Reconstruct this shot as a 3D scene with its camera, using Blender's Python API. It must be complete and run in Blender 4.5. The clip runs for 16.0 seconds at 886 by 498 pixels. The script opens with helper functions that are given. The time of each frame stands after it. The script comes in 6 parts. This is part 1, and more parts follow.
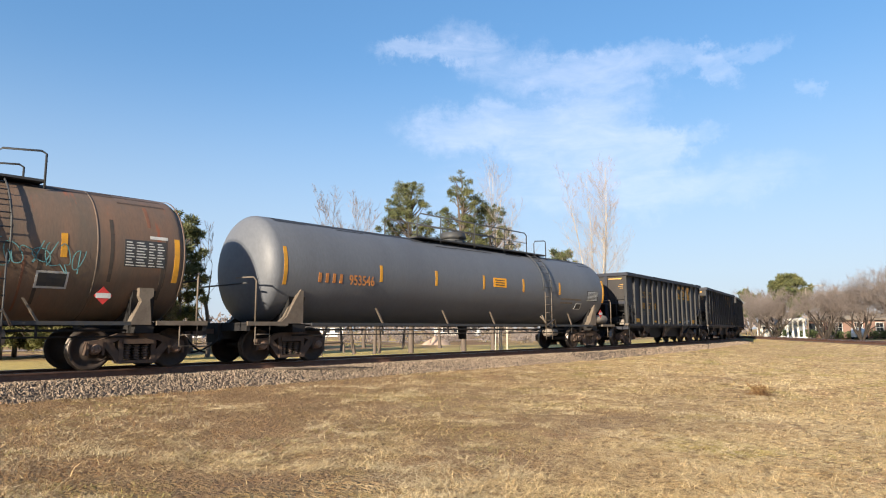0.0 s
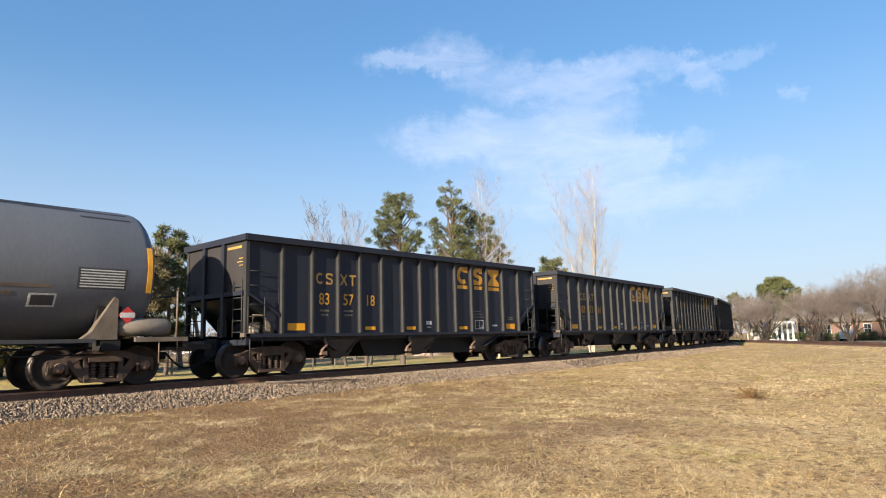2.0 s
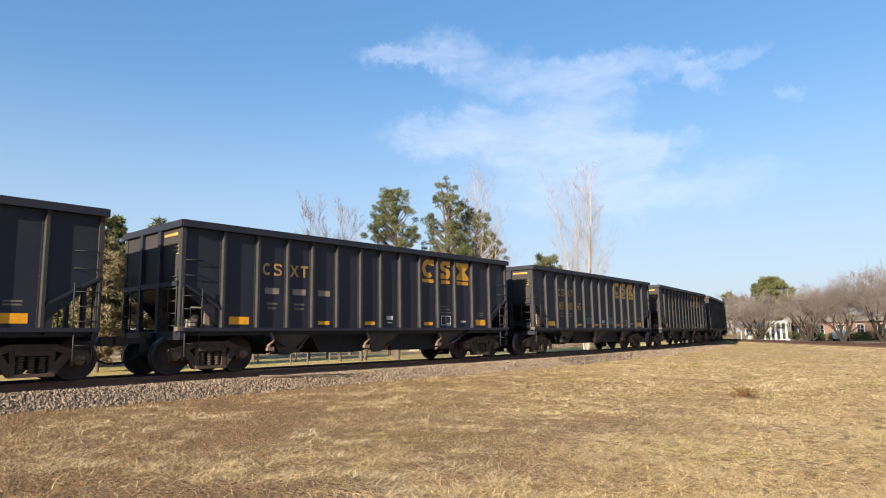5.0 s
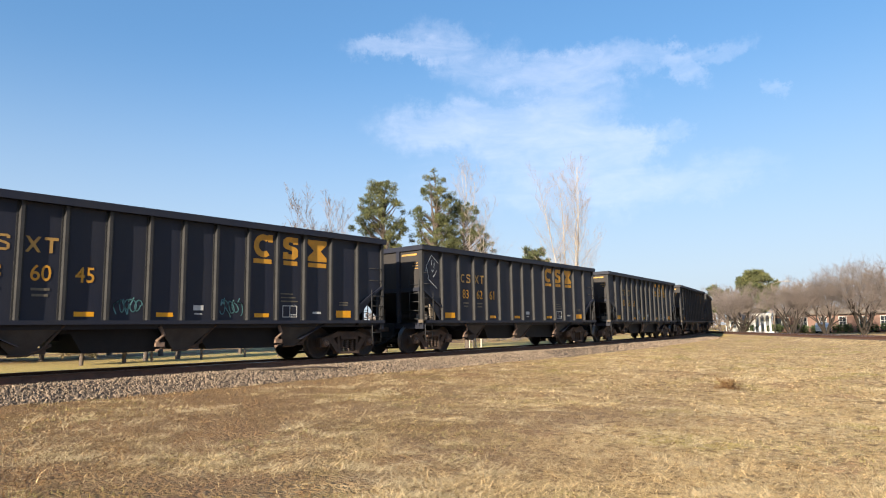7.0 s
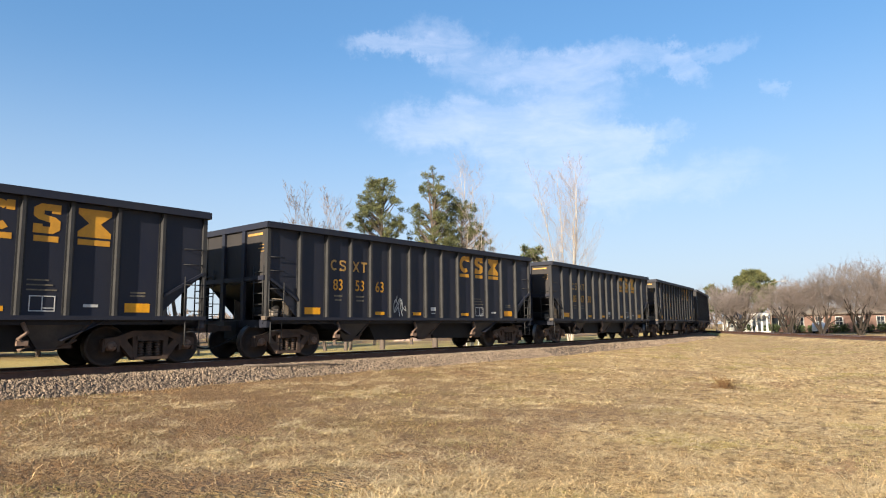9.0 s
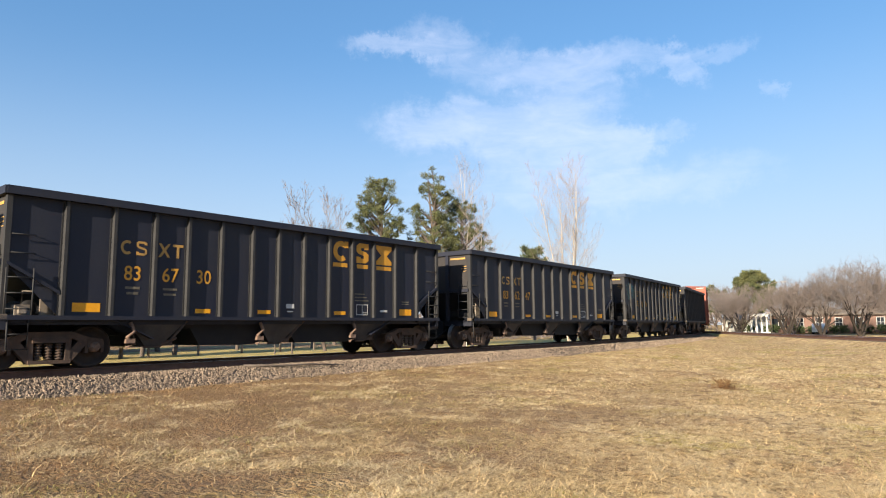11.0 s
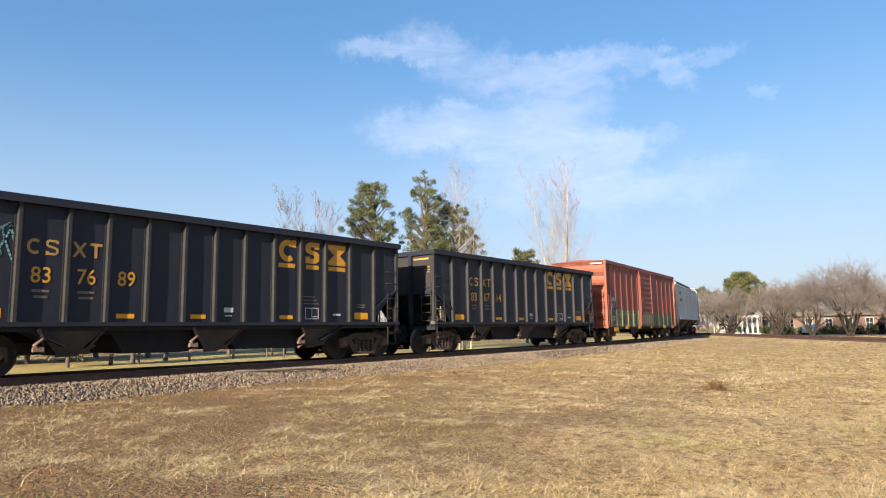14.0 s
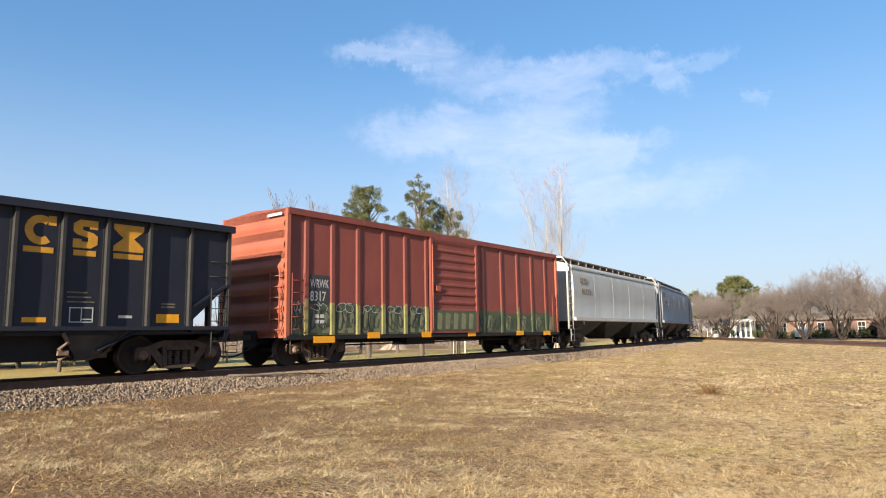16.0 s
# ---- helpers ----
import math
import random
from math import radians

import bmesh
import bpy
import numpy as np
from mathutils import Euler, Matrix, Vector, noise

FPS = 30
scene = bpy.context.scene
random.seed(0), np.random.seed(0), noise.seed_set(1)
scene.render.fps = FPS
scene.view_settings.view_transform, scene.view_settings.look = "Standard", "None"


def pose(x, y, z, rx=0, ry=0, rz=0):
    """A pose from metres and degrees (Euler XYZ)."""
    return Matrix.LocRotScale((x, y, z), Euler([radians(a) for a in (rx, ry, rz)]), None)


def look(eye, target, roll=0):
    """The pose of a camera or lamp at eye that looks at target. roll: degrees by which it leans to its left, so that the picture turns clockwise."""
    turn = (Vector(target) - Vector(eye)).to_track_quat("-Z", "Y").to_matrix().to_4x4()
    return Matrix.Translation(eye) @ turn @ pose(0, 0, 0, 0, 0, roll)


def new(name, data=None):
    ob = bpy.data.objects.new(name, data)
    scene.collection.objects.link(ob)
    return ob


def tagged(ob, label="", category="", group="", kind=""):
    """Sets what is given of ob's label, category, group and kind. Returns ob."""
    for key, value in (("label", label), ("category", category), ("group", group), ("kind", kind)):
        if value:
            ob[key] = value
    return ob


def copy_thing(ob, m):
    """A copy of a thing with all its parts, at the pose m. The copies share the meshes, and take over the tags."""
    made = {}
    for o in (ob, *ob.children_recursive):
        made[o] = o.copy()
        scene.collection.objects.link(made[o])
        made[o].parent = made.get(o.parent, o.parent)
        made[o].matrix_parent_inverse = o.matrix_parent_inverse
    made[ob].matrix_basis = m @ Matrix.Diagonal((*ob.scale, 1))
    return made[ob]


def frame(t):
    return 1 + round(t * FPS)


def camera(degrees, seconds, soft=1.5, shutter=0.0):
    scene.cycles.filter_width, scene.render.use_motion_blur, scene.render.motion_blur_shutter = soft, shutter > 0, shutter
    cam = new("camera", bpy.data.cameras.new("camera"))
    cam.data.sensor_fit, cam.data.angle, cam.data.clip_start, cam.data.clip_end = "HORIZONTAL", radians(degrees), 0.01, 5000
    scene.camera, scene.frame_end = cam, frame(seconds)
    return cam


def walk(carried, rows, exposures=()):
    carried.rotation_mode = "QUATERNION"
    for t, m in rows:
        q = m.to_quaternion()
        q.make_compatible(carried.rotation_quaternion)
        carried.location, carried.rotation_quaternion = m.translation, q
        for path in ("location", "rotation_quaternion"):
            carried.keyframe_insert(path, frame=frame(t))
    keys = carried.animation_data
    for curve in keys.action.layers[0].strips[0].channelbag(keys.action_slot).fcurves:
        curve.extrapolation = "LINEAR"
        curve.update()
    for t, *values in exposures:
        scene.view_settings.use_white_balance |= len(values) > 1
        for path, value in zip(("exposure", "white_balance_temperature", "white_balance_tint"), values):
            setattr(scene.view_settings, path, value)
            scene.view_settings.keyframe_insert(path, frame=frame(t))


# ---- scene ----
import itertools

# ---- camera: a hand-held phone at one spot, turning slightly ----
LENS, EYE = 68.95, (0.0, 0.0, 0.82)
cam = camera(LENS, 16.0, soft=1.1)
# seconds, yaw, pitch, lean
TURNS = [
    (0.0, -47.59, 7.21, 0.28), (0.5, -48.02, 7.99, 0.61), (1.0, -48.15, 8.04, 0.78), (1.5, -48.62, 8.14, 1.15),
    (2.0, -48.50, 8.09, 1.51), (2.5, -48.74, 7.66, 1.71), (3.0, -49.20, 8.22, 1.32), (3.5, -49.07, 8.89, 0.87),
    (6.0, -48.94, 6.95, 1.04), (6.5, -49.49, 7.10, 0.98), (7.0, -49.95, 7.06, 0.93), (7.5, -49.78, 7.30, 0.96),
    (8.0, -50.03, 6.95, 0.54), (8.5, -50.01, 6.95, 0.48), (9.0, -50.13, 6.85, 0.56), (11.5, -50.15, 6.92, 0.44),
    (12.0, -50.22, 7.31, 0.33), (12.5, -50.49, 7.63, 0.29), (13.0, -50.74, 7.30, 0.39), (13.5, -50.75, 7.17, 0.60),
    (14.0, -50.86, 7.19, 0.94), (14.5, -51.27, 7.45, 0.77), (15.0, -51.23, 7.12, 1.02), (15.5, -51.13, 7.15, 0.92),
    (16.0, -51.38, 7.55, 0.96)]


def turned(yaw, pitch, lean):
    a, b = radians(yaw), radians(pitch)
    way = Vector((-math.sin(a) * math.cos(b), math.cos(a) * math.cos(b), math.sin(b)))
    return look(EYE, Vector(EYE) + way, -lean)


walk(cam, [(t, turned(y, p, r)) for t, y, p, r in TURNS], exposures=[(0, 1.35), (16, 1.35)])

# ---- daylight: low sun from behind the left shoulder ----
SUN = Vector((-0.939, -0.184, 0.292)).normalized()
world = bpy.data.worlds.new("sky")
scene.world = world
world.use_nodes = True
wn, wl = world.node_tree.nodes, world.node_tree.links
wn.clear()


def wnode(kind, **kw):
    n = wn.new(kind)
    for k, v in kw.items():
        n.inputs[k].default_value = v
    return n


def wmath(op, a, b=None):
    n = wn.new("ShaderNodeMath")
    n.operation = op
    for i, v in enumerate((a, b)):
        if v is None:
            continue
        if isinstance(v, (int, float)):
            n.inputs[i].default_value = v
        else:
            wl.new(v, n.inputs[i])
    return n.outputs[0]


sky = wn.new("ShaderNodeTexSky")
sky.sky_type, sky.sun_disc = "NISHITA", False
sky.sun_elevation = math.asin(SUN.z)
sky.sun_rotation = math.atan2(SUN.x, SUN.y)
sky.air_density, sky.dust_density, sky.ozone_density = 1.0, 0.5, 2.2
coord = wn.new("ShaderNodeTexCoord")
# ragged directions, so that the thin clouds have no clean outline
curl = wnode("ShaderNodeTexNoise", Scale=13.0, Detail=9.0, Roughness=0.7)
wl.new(coord.outputs["Generated"], curl.inputs["Vector"])
ragged = wn.new("ShaderNodeVectorMath")
ragged.operation = "MULTIPLY_ADD"
wl.new(curl.outputs["Color"], ragged.inputs[0])
ragged.inputs[1].default_value = (0.17, 0.17, 0.09)
shift = wn.new("ShaderNodeVectorMath")
shift.operation = "SUBTRACT"
wl.new(coord.outputs["Generated"], shift.inputs[0])
shift.inputs[1].default_value = (0.085, 0.085, 0.045)
wl.new(shift.outputs[0], ragged.inputs[2])


def wisp(az, el, wide, high, tilt):
    """A soft oval patch of thin cloud: bearing and height of its middle and its half-sizes, in degrees."""
    d = turned(-az, el, 0).to_quaternion()
    right, up, way = d @ Vector((1, 0, 0)), d @ Vector((0, 1, 0)), d @ Vector((0, 0, -1))
    ca, sa = math.cos(radians(tilt)), math.sin(radians(tilt))
    right, up = right * ca + up * sa, up * ca - right * sa
    dots = []
    for v in (right / math.tan(radians(wide)), up / math.tan(radians(high)), way):
        n = wn.new("ShaderNodeVectorMath")
        n.operation = "DOT_PRODUCT"
        wl.new(ragged.outputs[0], n.inputs[0])
        n.inputs[1].default_value = v
        dots.append(n.outputs["Value"])
    front = wmath("MAXIMUM", dots[2], 0.05)
    r2 = wmath("ADD", wmath("POWER", wmath("ABSOLUTE", wmath("DIVIDE", dots[0], front)), 2.0),
               wmath("POWER", wmath("ABSOLUTE", wmath("DIVIDE", dots[1], front)), 2.0))
    m = wn.new("ShaderNodeMapRange")
    m.interpolation_type = "SMOOTHSTEP"
    wl.new(r2, m.inputs["Value"])
    for k, v in (("From Min", 1.0), ("From Max", 0.0), ("To Min", 0.0), ("To Max", 1.0)):
        m.inputs[k].default_value = v
    return wmath("MULTIPLY", m.outputs[0], wmath("GREATER_THAN", dots[2], 0.1))


# the thin clouds over the pines: bearing from the track's normal, height, half-sizes, slant, weight
CLOUDS = ((45.0, 24.2, 3.6, 1.1, -6, 0.75), (49.5, 24.9, 4.2, 1.5, 4, 0.55), (52.5, 23.2, 5.0, 1.8, -12, 0.5), (61.5, 22.0, 6.4, 1.6, -3, 0.8),
          (56.5, 21.0, 6.5, 2.6, -8, 0.34), (64.0, 20.2, 4.5, 2.0, -14, 0.6), (68.2, 22.6, 3.2, 1.0, -16, 0.6), (71.5, 21.0, 2.6, 1.2, -38, 0.65), (74.2, 22.0, 2.2, 0.8, 16, 0.5),
          (50.0, 17.9, 6.0, 1.9, 3, 0.8), (58.5, 17.3, 8.5, 2.4, -3, 1.0), (65.0, 16.0, 4.6, 1.6, -8, 0.9), (60.5, 14.6, 7.0, 2.0, -6, 0.7), (61.0, 12.2, 7.5, 2.2, 0, 0.6),
          (70.0, 11.6, 8.0, 1.8, 8, 0.55), (78.3, 18.3, 1.2, 0.6, -20, 0.5), (70.7, 15.9, 1.6, 0.8, 10, 0.5), (52.0, 13.0, 6.0, 3.0, 0, 0.3))
total = None
for c in CLOUDS:
    w = wmath("MULTIPLY", wisp(c[0], c[1], c[2] * 1.2, c[3] * 1.45, c[4]), c[5] * 0.9)
    total = w if total is None else wmath("SUBTRACT", wmath("ADD", total, w), wmath("MULTIPLY", total, w))
mapping = wn.new("ShaderNodeMapping")
mapping.inputs["Scale"].default_value = (1.0, 1.0, 3.4)
wl.new(coord.outputs["Generated"], mapping.inputs["Vector"])
fluff = wnode("ShaderNodeTexNoise", Scale=14.0, Detail=9.0, Roughness=0.6, Distortion=0.5)
wl.new(mapping.outputs[0], fluff.inputs["Vector"])
ramp = wn.new("ShaderNodeMapRange")
wl.new(wmath("ADD", fluff.outputs["Fac"], wmath("MULTIPLY", total, 0.5)), ramp.inputs["Value"])
for k, v in (("From Min", 0.36), ("From Max", 1.2)):
    ramp.inputs[k].default_value = v
cover = wmath("MULTIPLY", wmath("MULTIPLY", ramp.outputs[0], wmath("MINIMUM", wmath("MULTIPLY", total, 1.5), 1.0)), 0.42)
mix = wn.new("ShaderNodeMix")
mix.data_type = "RGBA"
wl.new(cover, mix.inputs["Factor"])
vivid = wn.new("ShaderNodeHueSaturation")
vivid.inputs["Saturation"].default_value = 1.58
soften = wnode("ShaderNodeGamma", Gamma=0.6)
wl.new(sky.outputs[0], soften.inputs["Color"])
wl.new(soften.outputs[0], vivid.inputs["Color"])
tint = wn.new("ShaderNodeMix")
tint.data_type, tint.blend_type = "RGBA", "MULTIPLY"
tint.inputs["Factor"].default_value = 1.0
tint.inputs["B"].default_value = (0.96, 0.945, 1.04, 1)
wl.new(vivid.outputs[0], tint.inputs["A"])
# pale winter haze low over the horizon
apart = wn.new("ShaderNodeSeparateXYZ")
wl.new(coord.outputs["Generated"], apart.inputs[0])
low = wn.new("ShaderNodeMapRange")
low.interpolation_type = "SMOOTHSTEP"
wl.new(apart.outputs["Z"], low.inputs["Value"])
for k, v in (("From Min", 0.42), ("From Max", -0.02), ("To Min", 0.0), ("To Max", 0.8)):
    low.inputs[k].default_value = v
haze = wn.new("ShaderNodeMix")
haze.data_type = "RGBA"
wl.new(low.outputs[0], haze.inputs["Factor"])
wl.new(tint.outputs["Result"], haze.inputs["A"])
haze.inputs["B"].default_value = (1.62, 1.98, 2.5, 1)
wl.new(haze.outputs["Result"], mix.inputs["A"])
mix.inputs["B"].default_value = (3.2, 3.3, 3.9, 1)
back = wnode("ShaderNodeBackground", Strength=0.135)
wl.new(mix.outputs["Result"], back.inputs["Color"])
wout = wn.new("ShaderNodeOutputWorld")
wl.new(back.outputs[0], wout.inputs[0])

sun = new("sun", bpy.data.lights.new("sun", "SUN"))
sun.data.energy, sun.data.angle, sun.data.color = 5.0, radians(0.6), (1.0, 0.86, 0.67)
sun.matrix_world = look(SUN * 50, (0, 0, 0))

# ---- materials ----


def material(name, base, other=None, rough=0.7, metal=0.0, scale=3.0, fine=40.0, bump=0.15, depth=0.01, spots=None, spot_at=0.62,
             vary=0.0, island=False, stretch=(1, 1, 1), gloss=0.35):
    """A surface mottled at two scales, with bump, wear spots and a difference from piece to piece."""
    m = bpy.data.materials.new(name)
    m.use_nodes = True
    n, l = m.node_tree.nodes, m.node_tree.links
    bsdf = n["Principled BSDF"]
    bsdf.inputs["Specular IOR Level"].default_value = gloss
    bsdf.inputs["Roughness"].default_value, bsdf.inputs["Metallic"].default_value = rough, metal
    tc = n.new("ShaderNodeTexCoord")
    mp = n.new("ShaderNodeMapping")
    mp.inputs["Scale"].default_value = stretch
    l.new(tc.outputs["Object"], mp.inputs["Vector"])

    def noisy(s, detail, r=0.6):
        t = n.new("ShaderNodeTexNoise")
        t.inputs["Scale"].default_value, t.inputs["Detail"].default_value, t.inputs["Roughness"].default_value = s, detail, r
        l.new(mp.outputs[0], t.inputs["Vector"])
        return t.outputs["Fac"]

    def blend(fac, a, b, kind="MIX"):
        x = n.new("ShaderNodeMix")
        x.data_type, x.blend_type = "RGBA", kind
        for v, i in ((fac, "Factor"), (a, "A"), (b, "B")):
            if isinstance(v, (int, float)):
                x.inputs[i].default_value = v
            elif isinstance(v, tuple):
                x.inputs[i].default_value = (*v, 1)
            else:
                l.new(v, x.inputs[i])
        return x.outputs["Result"]

    def band(v, lo, hi):
        x = n.new("ShaderNodeMapRange")
        l.new(v, x.inputs["Value"])
        x.inputs["From Min"].default_value, x.inputs["From Max"].default_value = lo, hi
        return x.outputs[0]

    big, small = noisy(scale, 5), noisy(fine, 3)
    col = blend(band(big, 0.32, 0.68), base, other or tuple(c * 0.75 for c in base))
    col = blend(0.35, col, blend(band(small, 0.3, 0.7), (0.55,) * 3, (1.0,) * 3), "MULTIPLY") if fine else col
    if spots:
        col = blend(band(noisy(scale * 2.3, 8, 0.7), spot_at, spot_at + 0.08), col, spots)
    if vary:
        if island:
            rnd = n.new("ShaderNodeNewGeometry").outputs["Random Per Island"]
        else:
            rnd = n.new("ShaderNodeObjectInfo").outputs["Random"]
        hsv = n.new("ShaderNodeHueSaturation")
        l.new(col, hsv.inputs["Color"])
        x = n.new("ShaderNodeMapRange")
        l.new(rnd, x.inputs["Value"])
        x.inputs["To Min"].default_value, x.inputs["To Max"].default_value = 1 - vary, 1 + vary
        l.new(x.outputs[0], hsv.inputs["Value"])
        col = hsv.outputs["Color"]
    l.new(col, bsdf.inputs["Base Color"])
    if bump:
        b = n.new("ShaderNodeBump")
        b.inputs["Strength"].default_value, b.inputs["Distance"].default_value = bump, depth
        l.new(small, b.inputs["Height"])
        l.new(b.outputs[0], bsdf.inputs["Normal"])
    return m


M_BLACK = material("weathered_black_paint", (0.0085, 0.0110, 0.0245), (0.0150, 0.0165, 0.0245), 0.6, 0, 0.9, 30, 0.1, 0.004, (0.024, 0.022, 0.020), 0.67, stretch=(1.6, 1.6, 0.5))
M_POST = material("dusty_post_paint", (0.033, 0.0325, 0.033), (0.021, 0.0212, 0.0225), 0.7, 0, 2.5, 30, 0.1, 0.004, (0.12, 0.07, 0.04), 0.68)
M_ENDDUST = material("dusty_end_sheet_paint", (0.034, 0.030, 0.028), (0.022, 0.020, 0.021), 0.75, 0, 1.4, 30, 0.1, 0.004, (0.07, 0.05, 0.036), 0.66, stretch=(1, 1, 0.4))
M_CHUTE = material("dusty_steel_chute", (0.27, 0.23, 0.19), (0.16, 0.135, 0.11), 0.75, 0, 2.0, 30, 0.1, 0.004, (0.14, 0.075, 0.04), 0.66)
M_SPOUT = material("sooty_steel_chute", (0.075, 0.066, 0.060), (0.036, 0.032, 0.031), 0.8, 0, 1.6, 30, 0.15, 0.006, (0.17, 0.13, 0.10), 0.66)
M_UNDER = material("grimy_underframe", (0.0085, 0.0085, 0.0105), (0.015, 0.0135, 0.013), 0.8, 0, 3, 30, 0.2)
M_BOGIE = material("rusty_bogie_casting", (0.050, 0.036, 0.029), (0.095, 0.060, 0.042), 0.8, 0, 4, 40, 0.25, 0.01, (0.16, 0.075, 0.04), 0.64)
M_SPRING = material("spring_steel", (0.10, 0.066, 0.048), (0.06, 0.045, 0.037), 0.7, 0, 8, 60)
M_WHEEL = material("wheel_steel", (0.030, 0.025, 0.023), (0.055, 0.038, 0.030), 0.7, 0.2, 5, 40)
M_TREAD = material("polished_tread", (0.20, 0.175, 0.155), (0.12, 0.10, 0.09), 0.42, 0.9, 6, 60, 0.05)
M_CAP = material("bearing_cap", (0.24, 0.16, 0.115), (0.12, 0.08, 0.06), 0.65, 0, 9, 50)
M_YELLOW = material("safety_yellow", (0.80, 0.36, 0.008), (0.66, 0.29, 0.012), 0.5, 0, 6, 40, 0.05)
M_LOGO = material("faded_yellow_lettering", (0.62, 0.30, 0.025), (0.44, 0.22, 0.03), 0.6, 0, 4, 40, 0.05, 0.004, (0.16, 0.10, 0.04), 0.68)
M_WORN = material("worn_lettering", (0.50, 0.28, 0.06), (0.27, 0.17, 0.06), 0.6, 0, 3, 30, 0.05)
M_FAINT = material("faint_stencil_paint", (0.17, 0.145, 0.10), (0.085, 0.075, 0.06), 0.7, 0, 9, 40, 0.05)
M_WHITE = material("stencil_white", (0.558, 0.558, 0.54), (0.405, 0.405, 0.387), 0.6, 0, 8, 40, 0.05)
M_GREYTANK = material("grey_tank_paint", (0.115, 0.124, 0.142), (0.095, 0.102, 0.118), 0.52, 0, 0.5, 18, 0.06, 0.004, (0.16, 0.16, 0.165), 0.70, stretch=(1.5, 0.4, 0.4))
M_TANKTOP = material("tar_stained_top", (0.02, 0.021, 0.026), (0.03, 0.031, 0.035), 0.7, 0, 2, 25)
M_BROWNTANK = material("brown_tank_paint", (0.185, 0.112, 0.074), (0.105, 0.088, 0.070), 0.62, 0, 1.1, 20, 0.12, 0.004, (0.235, 0.085, 0.045), 0.60, stretch=(1.6, 0.35, 0.35))
M_SOOT = material("soot_runs", (0.045, 0.038, 0.033), (0.075, 0.056, 0.043), 0.75, 0, 3, 30)
M_RUST = material("rust_runs", (0.20, 0.085, 0.05), (0.13, 0.065, 0.042), 0.75, 0, 3, 30)
M_BRACKET = material("tan_bracket_paint", (0.155, 0.128, 0.10), (0.10, 0.078, 0.06), 0.7, 0, 4, 40)
M_RAILING = material("dark_railing_steel", (0.032, 0.037, 0.046), (0.05, 0.048, 0.045), 0.6, 0, 6, 40)
M_ORANGE = material("orange_lettering", (0.50, 0.19, 0.04), (0.30, 0.14, 0.06), 0.6, 0, 8, 40, 0.05)
M_RED = material("placard_red", (0.50, 0.035, 0.03), (0.42, 0.04, 0.035), 0.5, 0, 9, 40, 0.05)
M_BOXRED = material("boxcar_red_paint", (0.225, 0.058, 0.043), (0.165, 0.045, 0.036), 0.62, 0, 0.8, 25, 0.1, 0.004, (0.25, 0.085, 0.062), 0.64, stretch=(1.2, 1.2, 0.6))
# lighter, more orange copy of the boxcar red: sunlight mixed into the colour
M_BOXSUNLIT = material("boxcar_sunlit_red", (0.326, 0.101, 0.0572), (0.282, 0.0774, 0.0484), 0.62, 0, 1.0, 25, 0.1, 0.004, (0.34, 0.13, 0.08), 0.66)
M_SPRAYGREEN = material("dark_green_spray", (0.044, 0.068, 0.0336), (0.08, 0.096, 0.048), 0.55, 0, 2.2, 30, 0.05, 0.004, (0.20, 0.20, 0.13), 0.60)
M_SPRAYOLIVE = material("olive_tan_spray", (0.20, 0.20, 0.12), (0.13, 0.135, 0.08), 0.55, 0, 3.5, 30, 0.05, 0.004, (0.28, 0.27, 0.20), 0.62)
M_SPRAYYELLOW = material("yellow_spray", (0.27, 0.25, 0.09), (0.15, 0.16, 0.07), 0.55, 0, 5, 30, 0.05)
M_SPRAYTEAL = material("teal_spray", (0.16, 0.36, 0.36), (0.10, 0.24, 0.26), 0.55, 0, 4, 30, 0.05)
M_SPRAYWHITE = material("pale_spray", (0.50, 0.52, 0.52), (0.34, 0.36, 0.37), 0.55, 0, 4, 30, 0.05)
M_LIGHTGREY = material("light_grey_car_paint", (0.43, 0.44, 0.425), (0.345, 0.355, 0.345), 0.55, 0, 0.7, 20, 0.06, 0.004, (0.25, 0.23, 0.21), 0.68, stretch=(1.4, 1.4, 0.4))
# darker bluish grey for the farther covered hoppers: their shade is in the colour
M_SHADEGREY = material("shaded_grey_car_paint", (0.22, 0.24, 0.27), (0.17, 0.185, 0.21), 0.55, 0, 0.7, 20, 0.06, stretch=(1.4, 1.4, 0.4))
M_RAIL = material("rusted_rail", (0.17, 0.088, 0.060), (0.105, 0.058, 0.042), 0.8, 0, 5, 50, 0.2)
M_RAILTOP = material("polished_rail_head", (0.45, 0.43, 0.42), (0.36, 0.34, 0.33), 0.28, 1.0, 5, 60, 0.05)
M_TIE = material("creosoted_tie", (0.062, 0.046, 0.036), (0.095, 0.075, 0.06), 0.9, 0, 6, 40, 0.4, stretch=(1, 0.15, 1))
M_BALLASTBED = material("ballast_bed", (0.165, 0.125, 0.094), (0.09, 0.068, 0.052), 0.95, 0, 9, 26, 0.8, 0.03)
M_STONE = material("ballast_stone", (0.235, 0.18, 0.132), (0.165, 0.126, 0.094), 0.9, 0, 3, 60, 0.3, 0.004, vary=0.42, island=True)
M_BARK = material("grey_brown_bark", (0.085, 0.066, 0.054), (0.145, 0.118, 0.098), 0.9, 0, 3, 30, 0.5, 0.02, stretch=(1, 1, 0.25))
M_DARKBARK = material("dark_wet_bark", (0.024, 0.019, 0.016), (0.042, 0.033, 0.027), 0.9, 0, 3, 30, 0.5, 0.02, stretch=(1, 1, 0.25))
M_PALEBARK = material("pale_sycamore_bark", (0.50, 0.45, 0.38), (0.33, 0.28, 0.23), 0.85, 0, 1.2, 14, 0.3, 0.01)
